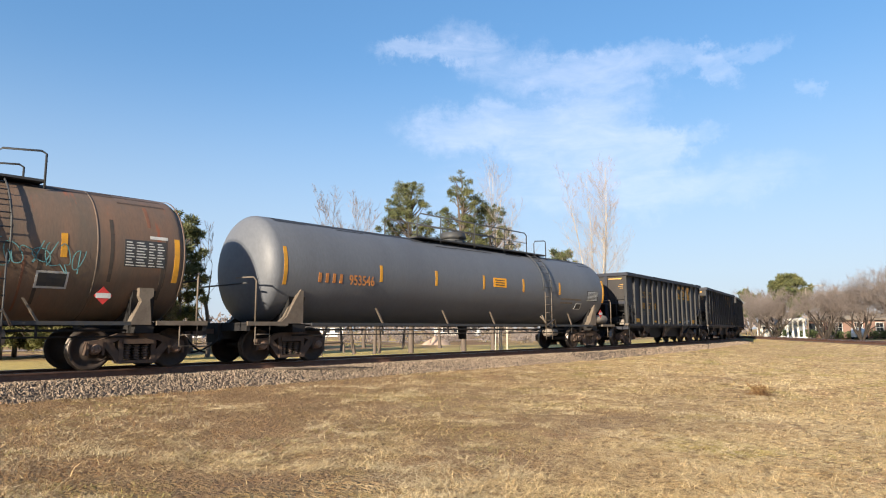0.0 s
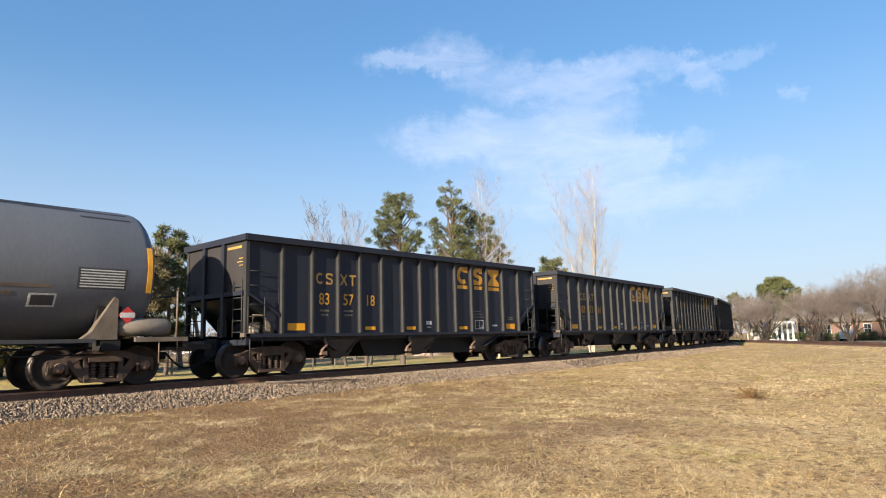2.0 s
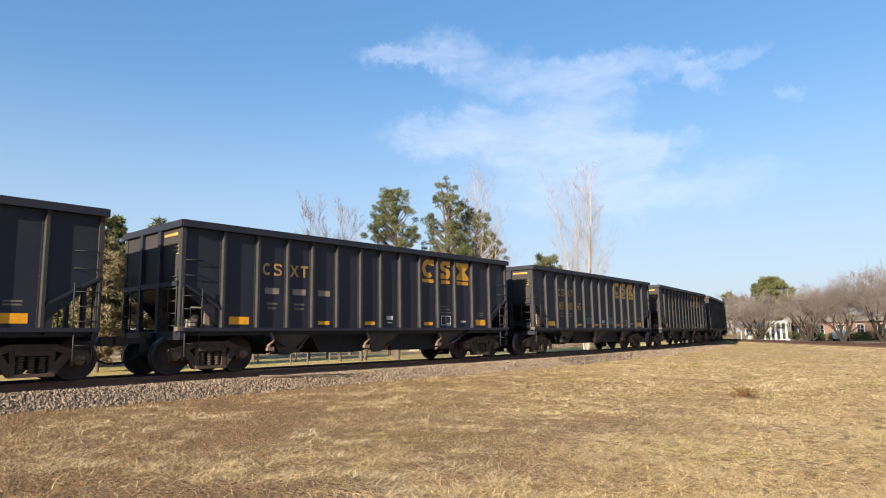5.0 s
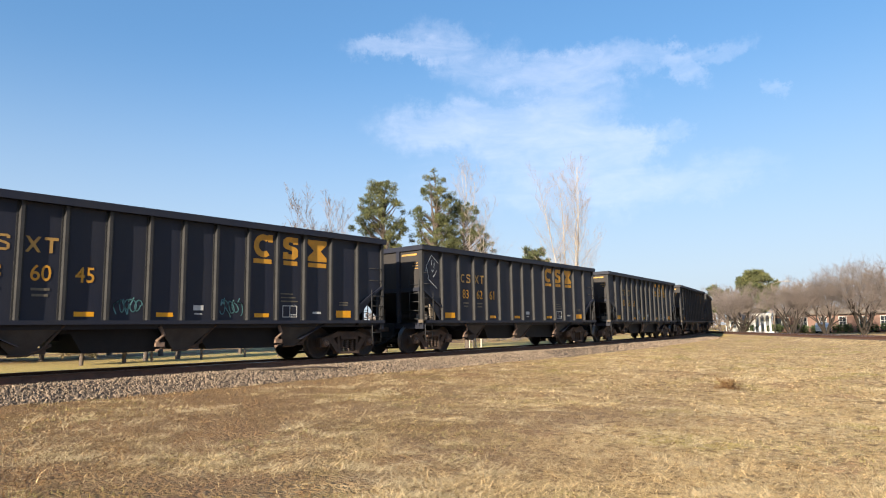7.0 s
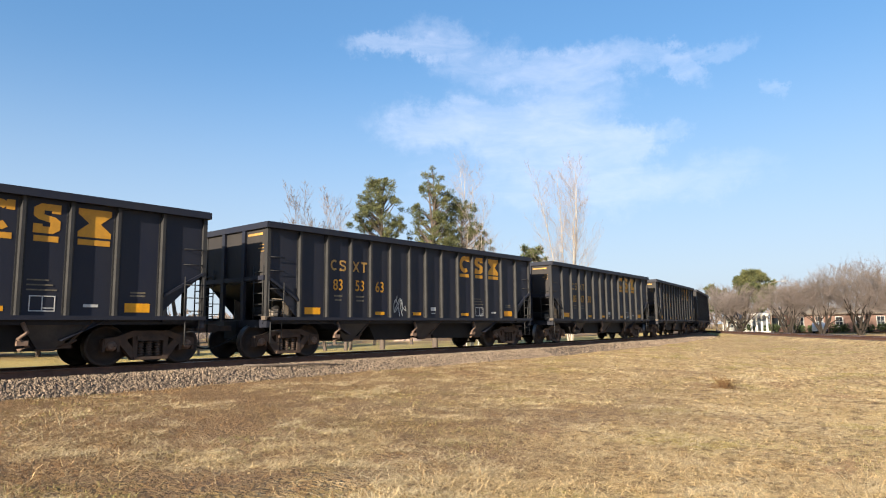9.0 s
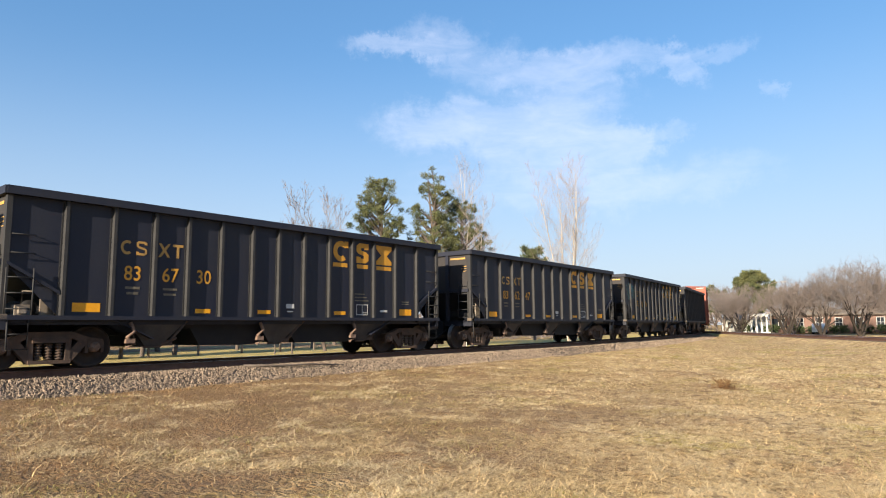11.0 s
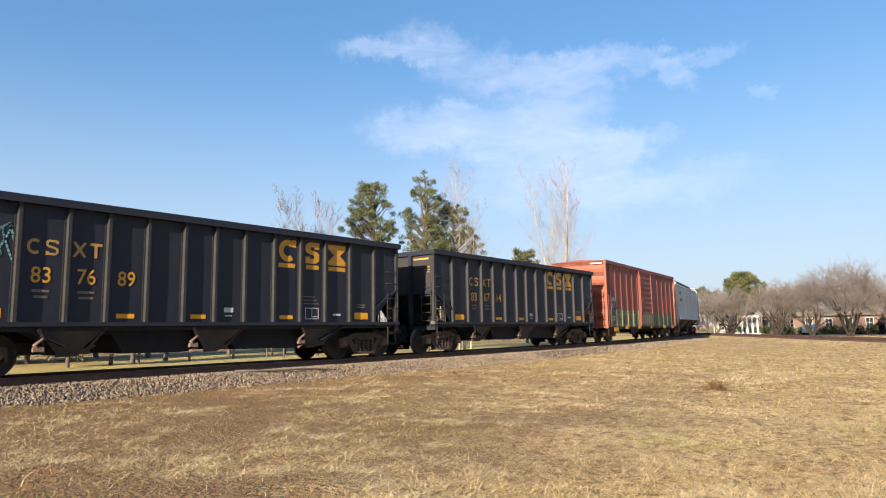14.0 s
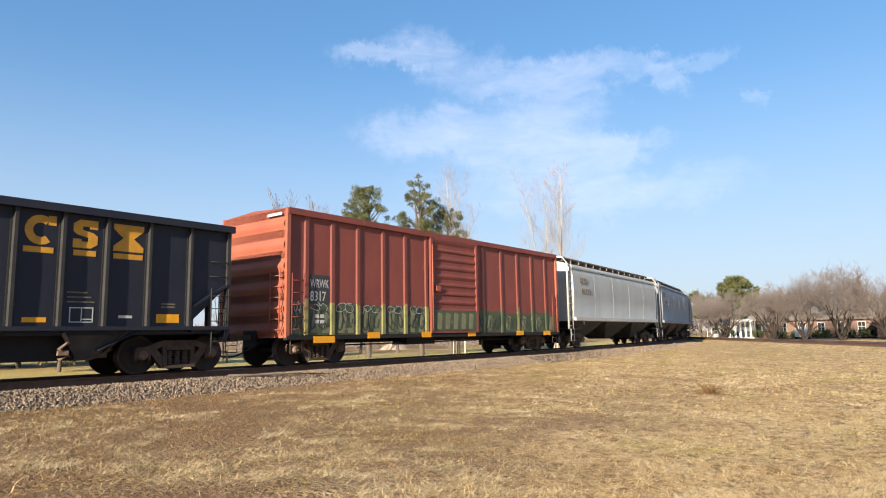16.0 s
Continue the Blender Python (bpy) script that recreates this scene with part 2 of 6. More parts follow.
M_TWIG = material("fine_twigs", (0.215, 0.178, 0.16), (0.15, 0.126, 0.115), 0.9, 0, 2, 0, 0)
M_PALETWIG = material("pale_twigs", (0.34, 0.275, 0.24), (0.22, 0.18, 0.16), 0.9, 0, 2, 0, 0)
M_NEEDLE = material("pine_needles", (0.050, 0.068, 0.032), (0.130, 0.128, 0.048), 0.75, 0, 0.9, 0, 0, vary=0.4, island=True)
M_NEEDLE2 = material("sunny_evergreen_needles", (0.0935, 0.111, 0.034), (0.178, 0.157, 0.0553), 0.7, 0, 0.9, 0, 0, vary=0.4, island=True)
M_NEEDLE3 = material("tan_winter_foliage", (0.20, 0.15, 0.085), (0.13, 0.115, 0.06), 0.8, 0, 0.9, 0, 0, vary=0.4, island=True)
M_BRICK = material("red_brick", (0.205, 0.125, 0.10), (0.165, 0.105, 0.085), 0.9, 0, 2, 14, 0.3)
M_PLASTER = material("white_painted_wall", (0.663, 0.654, 0.629), (0.595, 0.586, 0.561), 0.8, 0, 1.5, 20, 0.05)
M_ROOF = material("grey_shingle_roof", (0.16, 0.145, 0.135), (0.11, 0.10, 0.095), 0.9, 0, 3, 20, 0.3)
M_GLASS = material("dark_window_glass", (0.03, 0.035, 0.045), (0.02, 0.025, 0.03), 0.08, 0, 2, 0, 0)
M_HEDGE = material("clipped_hedge", (0.035, 0.055, 0.022), (0.06, 0.075, 0.03), 0.8, 0, 3, 0, 0, vary=0.35, island=True)
M_WOODFENCE = material("weathered_fence_wood", (0.20, 0.16, 0.125), (0.13, 0.105, 0.085), 0.9, 0, 3, 30, 0.3, stretch=(0.2, 1, 1))
M_DIRT = material("sandy_dirt", (0.50, 0.36, 0.26), (0.40, 0.28, 0.20), 0.95, 0, 2, 30, 0.5, 0.03)
M_ROAD = material("sandy_lane", (0.42, 0.31, 0.24), (0.33, 0.24, 0.18), 0.9, 0, 1, 40, 0.3)


def ground_material():
    m = material("dry_winter_grass", (0.60, 0.42, 0.20), (0.46, 0.31, 0.135), 0.95, 0, 0.9, 16, 1.0, 0.12)
    n, l = m.node_tree.nodes, m.node_tree.links
    bsdf = n["Principled BSDF"]
    old = bsdf.inputs["Base Color"].links[0].from_socket
    tc = n.new("ShaderNodeTexCoord")
    prev = old
    # green shoots, pale matted straw and reddish weeds, each in patches of its own; the darkest brown paints shaded
    # gaps in the straw
    for s, lo, hi, c in ((0.55, 0.53, 0.66, (0.36, 0.30, 0.05)), (1.3, 0.54, 0.68, (0.66, 0.50, 0.26)), (0.9, 0.56, 0.68, (0.36, 0.20, 0.10)), (2.4, 0.55, 0.68, (0.32, 0.20, 0.09)), (6.0, 0.50, 0.60, (0.15, 0.088, 0.036)), (11.0, 0.56, 0.64, (0.70, 0.55, 0.30))):
        t = n.new("ShaderNodeTexNoise")
        t.inputs["Scale"].default_value, t.inputs["Detail"].default_value = s, 6
        mp = n.new("ShaderNodeMapping")
        mp.inputs["Location"].default_value = (s * 7, s * 3, 0)
        l.new(tc.outputs["Object"], mp.inputs[0])
        l.new(mp.outputs[0], t.inputs["Vector"])
        r = n.new("ShaderNodeMapRange")
        r.inputs["From Min"].default_value, r.inputs["From Max"].default_value, r.inputs["To Max"].default_value = lo, hi, 0.8
        l.new(t.outputs["Fac"], r.inputs["Value"])
        x = n.new("ShaderNodeMix")
        x.data_type = "RGBA"
        l.new(r.outputs[0], x.inputs["Factor"])
        l.new(prev, x.inputs["A"])
        x.inputs["B"].default_value = (*c, 1)
        prev = x.outputs["Result"]
    # the unmown strip of brown weeds along the line
    sep = n.new("ShaderNodeSeparateXYZ")
    l.new(tc.outputs["Object"], sep.inputs[0])
    wob = n.new("ShaderNodeTexNoise")
    wob.inputs["Scale"].default_value, wob.inputs["Detail"].default_value = 0.35, 5
    l.new(tc.outputs["Object"], wob.inputs["Vector"])
    add = n.new("ShaderNodeMath")
    add.operation = "MULTIPLY_ADD"
    l.new(wob.outputs["Fac"], add.inputs[0])
    add.inputs[1].default_value = 9.0
    l.new(sep.outputs["Y"], add.inputs[2])
    r = n.new("ShaderNodeMapRange")
    r.inputs["From Min"].default_value, r.inputs["From Max"].default_value, r.inputs["To Max"].default_value = 7.0, 10.5, 0.85
    l.new(add.outputs[0], r.inputs["Value"])
    near = n.new("ShaderNodeMapRange")
    near.inputs["From Min"].default_value, near.inputs["From Max"].default_value = 22.0, 16.0
    l.new(sep.outputs["Y"], near.inputs["Value"])
    both = n.new("ShaderNodeMath")
    both.operation = "MULTIPLY"
    l.new(r.outputs[0], both.inputs[0])
    l.new(near.outputs[0], both.inputs[1])
    along = n.new("ShaderNodeMapRange")
    along.inputs["From Min"].default_value, along.inputs["From Max"].default_value = 24.0, 7.0
    l.new(sep.outputs["X"], along.inputs["Value"])
    three = n.new("ShaderNodeMath")
    three.operation = "MULTIPLY"
    l.new(both.outputs[0], three.inputs[0])
    l.new(along.outputs[0], three.inputs[1])
    x = n.new("ShaderNodeMix")
    x.data_type = "RGBA"
    l.new(three.outputs[0], x.inputs["Factor"])
    l.new(prev, x.inputs["A"])
    x.inputs["B"].default_value = (0.19, 0.108, 0.050, 1)
    prev = x.outputs["Result"]
    # greener turf in the field beyond the line
    field = n.new("ShaderNodeMapRange")
    field.inputs["From Min"].default_value, field.inputs["From Max"].default_value, field.inputs["To Max"].default_value = 19.0, 22.0, 0.65
    l.new(sep.outputs["Y"], field.inputs["Value"])
    x = n.new("ShaderNodeMix")
    x.data_type = "RGBA"
    l.new(field.outputs[0], x.inputs["Factor"])
    l.new(prev, x.inputs["A"])
    x.inputs["B"].default_value = (0.46, 0.36, 0.10, 1)
    prev = x.outputs["Result"]
    # fallen leaves and bare soil under the trees beyond the line
    patch = n.new("ShaderNodeTexNoise")
    patch.inputs["Scale"].default_value, patch.inputs["Detail"].default_value = 0.16, 6
    l.new(tc.outputs["Object"], patch.inputs["Vector"])
    spread = n.new("ShaderNodeMapRange")
    spread.inputs["From Min"].default_value, spread.inputs["From Max"].default_value = 0.40, 0.52
    l.new(patch.outputs["Fac"], spread.inputs["Value"])
    wood = n.new("ShaderNodeMapRange")
    wood.inputs["From Min"].default_value, wood.inputs["From Max"].default_value, wood.inputs["To Max"].default_value = 36.0, 46.0, 0.9
    l.new(sep.outputs["Y"], wood.inputs["Value"])
    four = n.new("ShaderNodeMath")
    four.operation = "MULTIPLY"
    l.new(spread.outputs[0], four.inputs[0])
    l.new(wood.outputs[0], four.inputs[1])
    x = n.new("ShaderNodeMix")
    x.data_type = "RGBA"
    l.new(four.outputs[0], x.inputs["Factor"])
    l.new(prev, x.inputs["A"])
    x.inputs["B"].default_value = (0.20, 0.105, 0.055, 1)
    l.new(x.outputs["Result"], bsdf.inputs["Base Color"])
    return m


M_GROUND = ground_material()
M_STRAW = material("dry_grass_blades", (0.72, 0.54, 0.27), (0.46, 0.31, 0.14), 0.85, 0, 0.5, 0, 0, vary=0.7, island=True)
M_PALESTRAW = material("pale_long_straw", (0.76, 0.61, 0.36), (0.56, 0.42, 0.22), 0.85, 0, 0.5, 0, 0, vary=0.35, island=True)
M_GREENBLADE = material("green_grass_blades", (0.22, 0.205, 0.05), (0.30, 0.25, 0.08), 0.85, 0, 0.5, 0, 0, vary=0.35, island=True)
M_WEED = material("reddish_dry_weeds", (0.205, 0.112, 0.045), (0.12, 0.066, 0.027), 0.85, 0, 0.5, 0, 0, vary=0.55, island=True)

# ---- mesh tools ----


class Solid:
    """Collects faces for one mesh."""

    def __init__(self):
        self.v, self.f, self.m, self.s = [], [], [], []

    def add(self, verts, faces, mat=0, smooth=False):
        k = len(self.v)
        self.v.extend(verts)
        self.f.extend([tuple(i + k for i in f) for f in faces])
        self.m.extend([mat] * len(faces))
        self.s.extend([smooth] * len(faces))
        return self

    def box(self, x0, x1, y0, y1, z0, z1, mat=0):
        v = [(x, y, z) for x in (x0, x1) for y in (y0, y1) for z in (z0, z1)]
        return self.add(v, [(0, 1, 3, 2), (4, 6, 7, 5), (0, 4, 5, 1), (2, 3, 7, 6), (0, 2, 6, 4), (1, 5, 7, 3)], mat)

    def prism(self, poly, y0, y1, mat=0):
        """A polygon in x and z, drawn from y0 to y1."""
        n = len(poly)
        v = [(x, y0, z) for x, z in poly] + [(x, y1, z) for x, z in poly]
        f = [tuple(range(n)), tuple(range(2 * n - 1, n - 1, -1))] + [(i, i + n, (i + 1) % n + n, (i + 1) % n) for i in range(n)]
        return self.add(v, f, mat)

    def prism_x(self, poly, x0, x1, mat=0):
        n = len(poly)
        v = [(x0, y, z) for y, z in poly] + [(x1, y, z) for y, z in poly]
        f = [tuple(range(n)), tuple(range(2 * n - 1, n - 1, -1))] + [(i, i + n, (i + 1) % n + n, (i + 1) % n) for i in range(n)]
        return self.add(v, f, mat)

    def tube(self, pts, r, seg=6, mat=0, cap=True):
        """A round bar along points; r: one radius or one each."""
        pts = [Vector(p) for p in pts]
        rs = r if isinstance(r, (list, tuple)) else [r] * len(pts)
        v, f = [], []
        for i, p in enumerate(pts):
            d = (pts[min(i + 1, len(pts) - 1)] - pts[max(i - 1, 0)]).normalized()
            a = d.cross(Vector((0, 0, 1)) if abs(d.z) < 0.9 else Vector((1, 0, 0))).normalized()
            b = d.cross(a)
            for k in range(seg):
                t = 2 * math.pi * k / seg
                v.append(tuple(p + (a * math.cos(t) + b * math.sin(t)) * rs[i]))
        for i in range(len(pts) - 1):
            for k in range(seg):
                f.append((i * seg + k, i * seg + (k + 1) % seg, (i + 1) * seg + (k + 1) % seg, (i + 1) * seg + k))
        self.add(v, f, mat, True)
        if cap:
            k = len(self.v) - len(v)
            for ring in (range(seg - 1, -1, -1), range(len(v) - seg, len(v))):
                self.f.append(tuple(k + i for i in ring))
                self.m.append(mat)
                self.s.append(False)
        return self

    def lathe(self, profile, centre=(0, 0, 0), axis="y", seg=32, mat=0, mats=None, smooth=True):
        """A profile of (along, radius) turned round an axis."""
        v, f = [], []
        for a, r in profile:
            for k in range(seg):
                t = 2 * math.pi * k / seg
                c, s = r * math.cos(t), r * math.sin(t)
                p = {"x": (a, c, s), "y": (c, a, s), "z": (c, s, a)}[axis]
                v.append(tuple(p[i] + centre[i] for i in range(3)))
        for i in range(len(profile) - 1):
            ring = [(i * seg + k, i * seg + (k + 1) % seg, (i + 1) * seg + (k + 1) % seg, (i + 1) * seg + k) for k in range(seg)]
            k0 = len(self.v)
            self.f.extend([tuple(j + k0 for j in q) for q in ring])
            self.m.extend([mats[i] if mats else mat] * seg)
            self.s.extend([smooth] * seg)
        self.v.extend(v)
        return self

    def data(self, name, mats):
        me = bpy.data.meshes.new(name)
        me.from_pydata(self.v, [], self.f)
        for m in mats if isinstance(mats, (list, tuple)) else (mats,):
            me.materials.append(m)
        me.polygons.foreach_set("material_index", self.m)
        me.polygons.foreach_set("use_smooth", self.s)
        bm = bmesh.new()
        bm.from_mesh(me)
        bmesh.ops.recalc_face_normals(bm, faces=bm.faces)
        bm.to_mesh(me)
        bm.free()
        me.update()
        return me


def part(name, solid, mat, parent=None, label="", at=None):
    ob = new(name, solid.data(name, mat) if isinstance(solid, Solid) else solid)
    ob.parent = parent
    if at is not None:
        ob.matrix_basis = at
    return tagged(ob, label)


def thing(name, label, category, group="", kind=""):
    return tagged(new(name), label, category, group, kind)


def lettering(text, size, bold=0.0):
    """Flat built-in lettering as mesh data, standing in x and z, its lower left at the origin, facing -y."""
    cu = bpy.data.curves.new("lettering", "FONT")
    cu.body, cu.size, cu.offset, cu.resolution_u = text, size, bold, 3
    tmp = new("lettering", cu)
    bpy.context.view_layer.update()
    me = bpy.data.meshes.new_from_object(tmp.evaluated_get(bpy.context.evaluated_depsgraph_get()))
    bpy.data.objects.remove(tmp)
    me.transform(Matrix.Rotation(radians(90), 4, "X"))
    return me


def write(name, text, size, mat, parent, x, y, z, bold=0.0, wide=1.0, label="", shear=0.0):
    me = lettering(text, size, bold)
    me.materials.clear()
    me.materials.append(mat)
    me.transform(Matrix.Diagonal((wide, 1, 1, 1)))
    return part(name, me, mat, parent, label, Matrix.Translation((x, y, z)))


# ---- the line: straight past the camera, then bending away ----
MID, BEND, RADIUS = 16.08, 18.2, 176.0


def line(s, off=0.0):
    """The track's place and heading at s metres along it, off metres to its far side."""
    if s <= BEND:
        return Vector((s, MID + off, 0)), 0.0
    a = (s - BEND) / RADIUS
    return Vector((BEND + (RADIUS - off) * math.sin(a), MID + RADIUS - (RADIUS - off) * math.cos(a), 0)), a


def line_off(x, y):
    """How far a place lies from the line's middle (far side positive)."""
    if x <= BEND:
        return y - MID
    return RADIUS - math.hypot(x - BEND, y - MID - RADIUS)


# the second leg of the junction, which bends back on the camera's side
LEG = [Vector(p) for p in ((98, 35.0, 0), (84, 27.2, 0), (72.5, 20.6, 0), (58, 12.4, 0), (43.5, 4.0, 0), (30, -5.0, 0), (14, -19, 0), (0, -36, 0), (-12, -60, 0))]


def leg_points():
    out = []
    for i in range(len(LEG) - 1):
        p0, p1, p2, p3 = LEG[max(i - 1, 0)], LEG[i], LEG[i + 1], LEG[min(i + 2, len(LEG) - 1)]
        for k in range(16):
            t = k / 16
            out.append(0.5 * (2 * p1 + (p2 - p0) * t + (2 * p0 - 5 * p1 + 4 * p2 - p3) * t * t + (3 * p1 - p0 - 3 * p2 + p3) * t ** 3))
    return out + [LEG[-1]]


LEG_PTS = leg_points()
LEG_XY = np.array([(p.x, p.y) for p in LEG_PTS])
HW = 1.64


def height(x, y):
    """The lie of the land."""
    o = line_off(x, y)
    near = -0.43 - 0.27 * min(1.0, max(0.0, (-o - 2.2) / 12.0))
    far = -0.47 - 0.25 * min(1.0, max(0.0, (o - 2.2) / 14.0))
    z = near if o < 0 else far
    if x > 25 and o < 0:
        z += 0.12 * min(1.0, (x - 25) / 30)
    if -6 < x < 110:
        d = np.sqrt(((LEG_XY - (x, y)) ** 2).sum(1)).min()
        if d < 6:
            z = max(z, -0.36 - 0.05 * max(0.0, d - 2.0))
    if abs(o) < 2.4:
        z = min(z, -0.50)
    r = math.hypot(x, y)
    if o < -2.2 and r < 40:
        z += 0.030 * noise.noise(Vector((x * 1.7, y * 1.7, 5))) + 0.024 * noise.noise(Vector((x * 3.6, y * 3.6, 8)))
    z += 0.035 * noise.noise(Vector((x * 0.25, y * 0.25, 0))) * (1 if abs(o) > 2.4 else 0) + 0.015 * noise.noise(Vector((x * 1.1, y * 1.1, 3)))
    return z if r < 150 else z * max(0.2, 1 - (r - 150) / 800)


def axis(lo, hi, fine_lo, fine_hi, step):
    mid = list(np.arange(fine_lo, fine_hi, step))
    up, down, d = [], [], step
    x = fine_hi
    while x < hi:
        up.append(x)
        d *= 1.22
        x += d
    x, d = fine_lo - step, step
    while x > lo:
        down.append(x)
        d *= 1.22
        x -= d
    return [lo] + down[::-1] + mid + up + [hi]


def build_ground():
    xs, ys = axis(-2500, 2500, -6, 28, 0.16), axis(-2500, 2500, 2, 15, 0.13)
    v = [(x, y, height(x, y)) for x in xs for y in ys]
    ny = len(ys)
    f = [(i * ny + j, (i + 1) * ny + j, (i + 1) * ny + j + 1, i * ny + j + 1) for i in range(len(xs) - 1) for j in range(ny - 1)]
    s = Solid()
    s.add(v, f, 0, True)
    tagged(part("ground", s, M_GROUND), "dry straw-coloured winter grass field with green patches", "ground", kind="structure")


def sweep(points, headings, profile):
    """A profile of (across, up) drawn along points."""
    n, s = len(profile), Solid()
    v = [(p.x - math.sin(h) * o, p.y + math.cos(h) * o, p.z + z) for p, h in zip(points, headings) for o, z in profile]
    f = [(i * n + k, (i + 1) * n + k, (i + 1) * n + k + 1, i * n + k + 1) for i in range(len(points) - 1) for k in range(n - 1)]
    return s, v, f


RAIL = [(-0.07, -0.172), (-0.07, -0.16), (-0.012, -0.14), (-0.012, -0.045), (-0.036, -0.035), (-0.036, -0.004), (-0.03, 0), (0.03, 0), (0.036, -0.004),
        (0.036, -0.035), (0.012, -0.045), (0.012, -0.14), (0.07, -0.16), (0.07, -0.172)]


def headings_of(pts):
    return [math.atan2(pts[min(i + 1, len(pts) - 1)].y - pts[max(i - 1, 0)].y, pts[min(i + 1, len(pts) - 1)].x - pts[max(i - 1, 0)].x) for i in range(len(pts))]


def build_track(name, label, pts, heads, tie_from, tie_to, bed_mat):
    track = thing(name, label, "railway track", kind="structure")
    bed, v, f = sweep(pts, heads, [(-2.75, -0.62), (-2.15, -0.44), (-1.45, -0.2), (-1.3, -0.185), (1.3, -0.185), (1.45, -0.2), (2.2, -0.46), (2.8, -0.64)])
    bed.add(v, f, 0, True)
    part("track_bed", bed, bed_mat, track, "low track bed")
    for side in (-0.753, 0.753):
        prof = [(o + side, z) for o, z in RAIL]
        s, v, f = sweep(pts, heads, prof)
        s.add(v, f)
        n = len(prof) - 1
        s.m = [1 if i % n in (5, 6, 7) else 0 for i in range(len(s.f))]
        part("rail", s, [M_RAIL, M_RAILTOP], track, "rust-brown steel rail with a polished head")
    tie = Solid().box(-0.115, 0.115, -1.3, 1.3, -0.34, -0.172).data("tie", M_TIE)
    run = 0.0
    for i in range(1, len(pts)):
        d = (pts[i] - pts[i - 1]).length
        while run < d:
            p = pts[i - 1].lerp(pts[i], run / d)
            if tie_from < p.x < tie_to:
                part("tie", tie, None, track, at=pose(p.x, p.y, p.z + random.uniform(-0.012, 0.004), 0, 0, math.degrees(heads[i]) + random.uniform(-1, 1)))
            run += 0.53
        run -= d
    return track


def build_tracks():
    ss = [-400, -300, -200, -120, -60, -30, -10] + list(np.arange(0, 200, 2.0)) + [230, 260, 300]
    both = [line(float(s)) for s in ss]
    build_track("main_track", "rusty steel rails on timber ties in pale ballast", [b[0] for b in both], [b[1] for b in both], -14, 84, M_BALLASTBED)
    build_track("branch_track", "rusty branch track curving across the field", LEG_PTS, headings_of(LEG_PTS), 20, 76, M_GROUND)


# ---- bogies and wheels ----
def side_frame_solid():
    s = Solid()
    t = 0.09
    # arched top member, sloping lower members, columns and pedestals
    top = [(-1.08, 0.50), (-1.06, 0.62), (-0.78, 0.66), (-0.42, 0.79), (0.42, 0.79), (0.78, 0.66), (1.06, 0.62), (1.08, 0.50), (0.74, 0.50), (0.40, 0.66), (-0.40, 0.66), (-0.74, 0.50)]
    s.prism(top, -t, t)
    for sgn in (1, -1):
        s.prism([(sgn * 0.78, 0.60), (sgn * 0.66, 0.44), (sgn * 0.42, 0.15), (sgn * 0.28, 0.15), (sgn * 0.30, 0.27), (sgn * 0.56, 0.60)], -t * 0.9, t * 0.9)
        s.prism([(sgn * 0.30, 0.16), (sgn * 0.40, 0.16), (sgn * 0.42, 0.70), (sgn * 0.31, 0.70)], -t, t)
        s.box(sgn * 0.889 - 0.15, sgn * 0.889 + 0.15, -0.11, 0.13, 0.44, 0.62)
        s.box(sgn * 0.889 - 0.19, sgn * 0.889 - 0.13, -0.09, 0.1, 0.33, 0.56)
        s.box(sgn * 0.889 + 0.13, sgn * 0.889 + 0.19, -0.09, 0.1, 0.33, 0.56)
    s.box(-0.40, 0.40, -0.14, 0.14, 0.13, 0.20)
    s.box(-0.34, 0.34, -0.15, 0.15, 0.56, 0.66)
    return s


def spring_solid():
    s = Solid()
    prof = []
    for k in range(6):
        z = 0.21 + k * 0.058
        prof += [(z, 0.05), (z + 0.013, 0.083), (z + 0.03, 0.083), (z + 0.044, 0.05)]
    return s.lathe(prof, (0, 0, 0), "z", 10)


def wheelset_solid():
    s = Solid()
    s.lathe([(-1.0, 0.07), (1.0, 0.07)], axis="y", seg=10)
    for sg in (1, -1):
        prof = [(0.82, 0.02), (0.82, 0.13), (0.775, 0.15), (0.745, 0.36), (0.80, 0.385), (0.80, 0.452), (0.79, 0.457), (0.705, 0.461), (0.69, 0.485), (0.672, 0.485), (0.665, 0.46), (0.665, 0.38), (0.70, 0.36), (0.72, 0.15), (0.66, 0.13), (0.66, 0.02)]
        mats = [0, 0, 0, 0, 0, 1, 1, 1, 1, 0, 0, 0, 0, 0, 0]
        s.lathe([(sg * a, r) for a, r in prof], axis="y", seg=36, mats=mats)
        s.lathe([(sg * 0.90, 0.02), (sg * 0.90, 0.115), (sg * 1.10, 0.115), (sg * 1.13, 0.095), (sg * 1.155, 0.09), (sg * 1.155, 0.0)], axis="y", seg=16, mat=2)
        for k in range(3):
            a = 2 * math.pi * k / 3 + 0.4
            s.box(0.055 * math.cos(a) - 0.018, 0.055 * math.cos(a) + 0.018, min(sg * 1.15, sg * 1.18), max(sg * 1.15, sg * 1.18), 0.055 * math.sin(a) - 0.018, 0.055 * math.sin(a) + 0.018, 2)
    return s


MESH = {}


def shared(name, maker, mats):
    if name not in MESH:
        MESH[name] = maker().data(name, mats)
    return MESH[name]


WHEELSETS = []


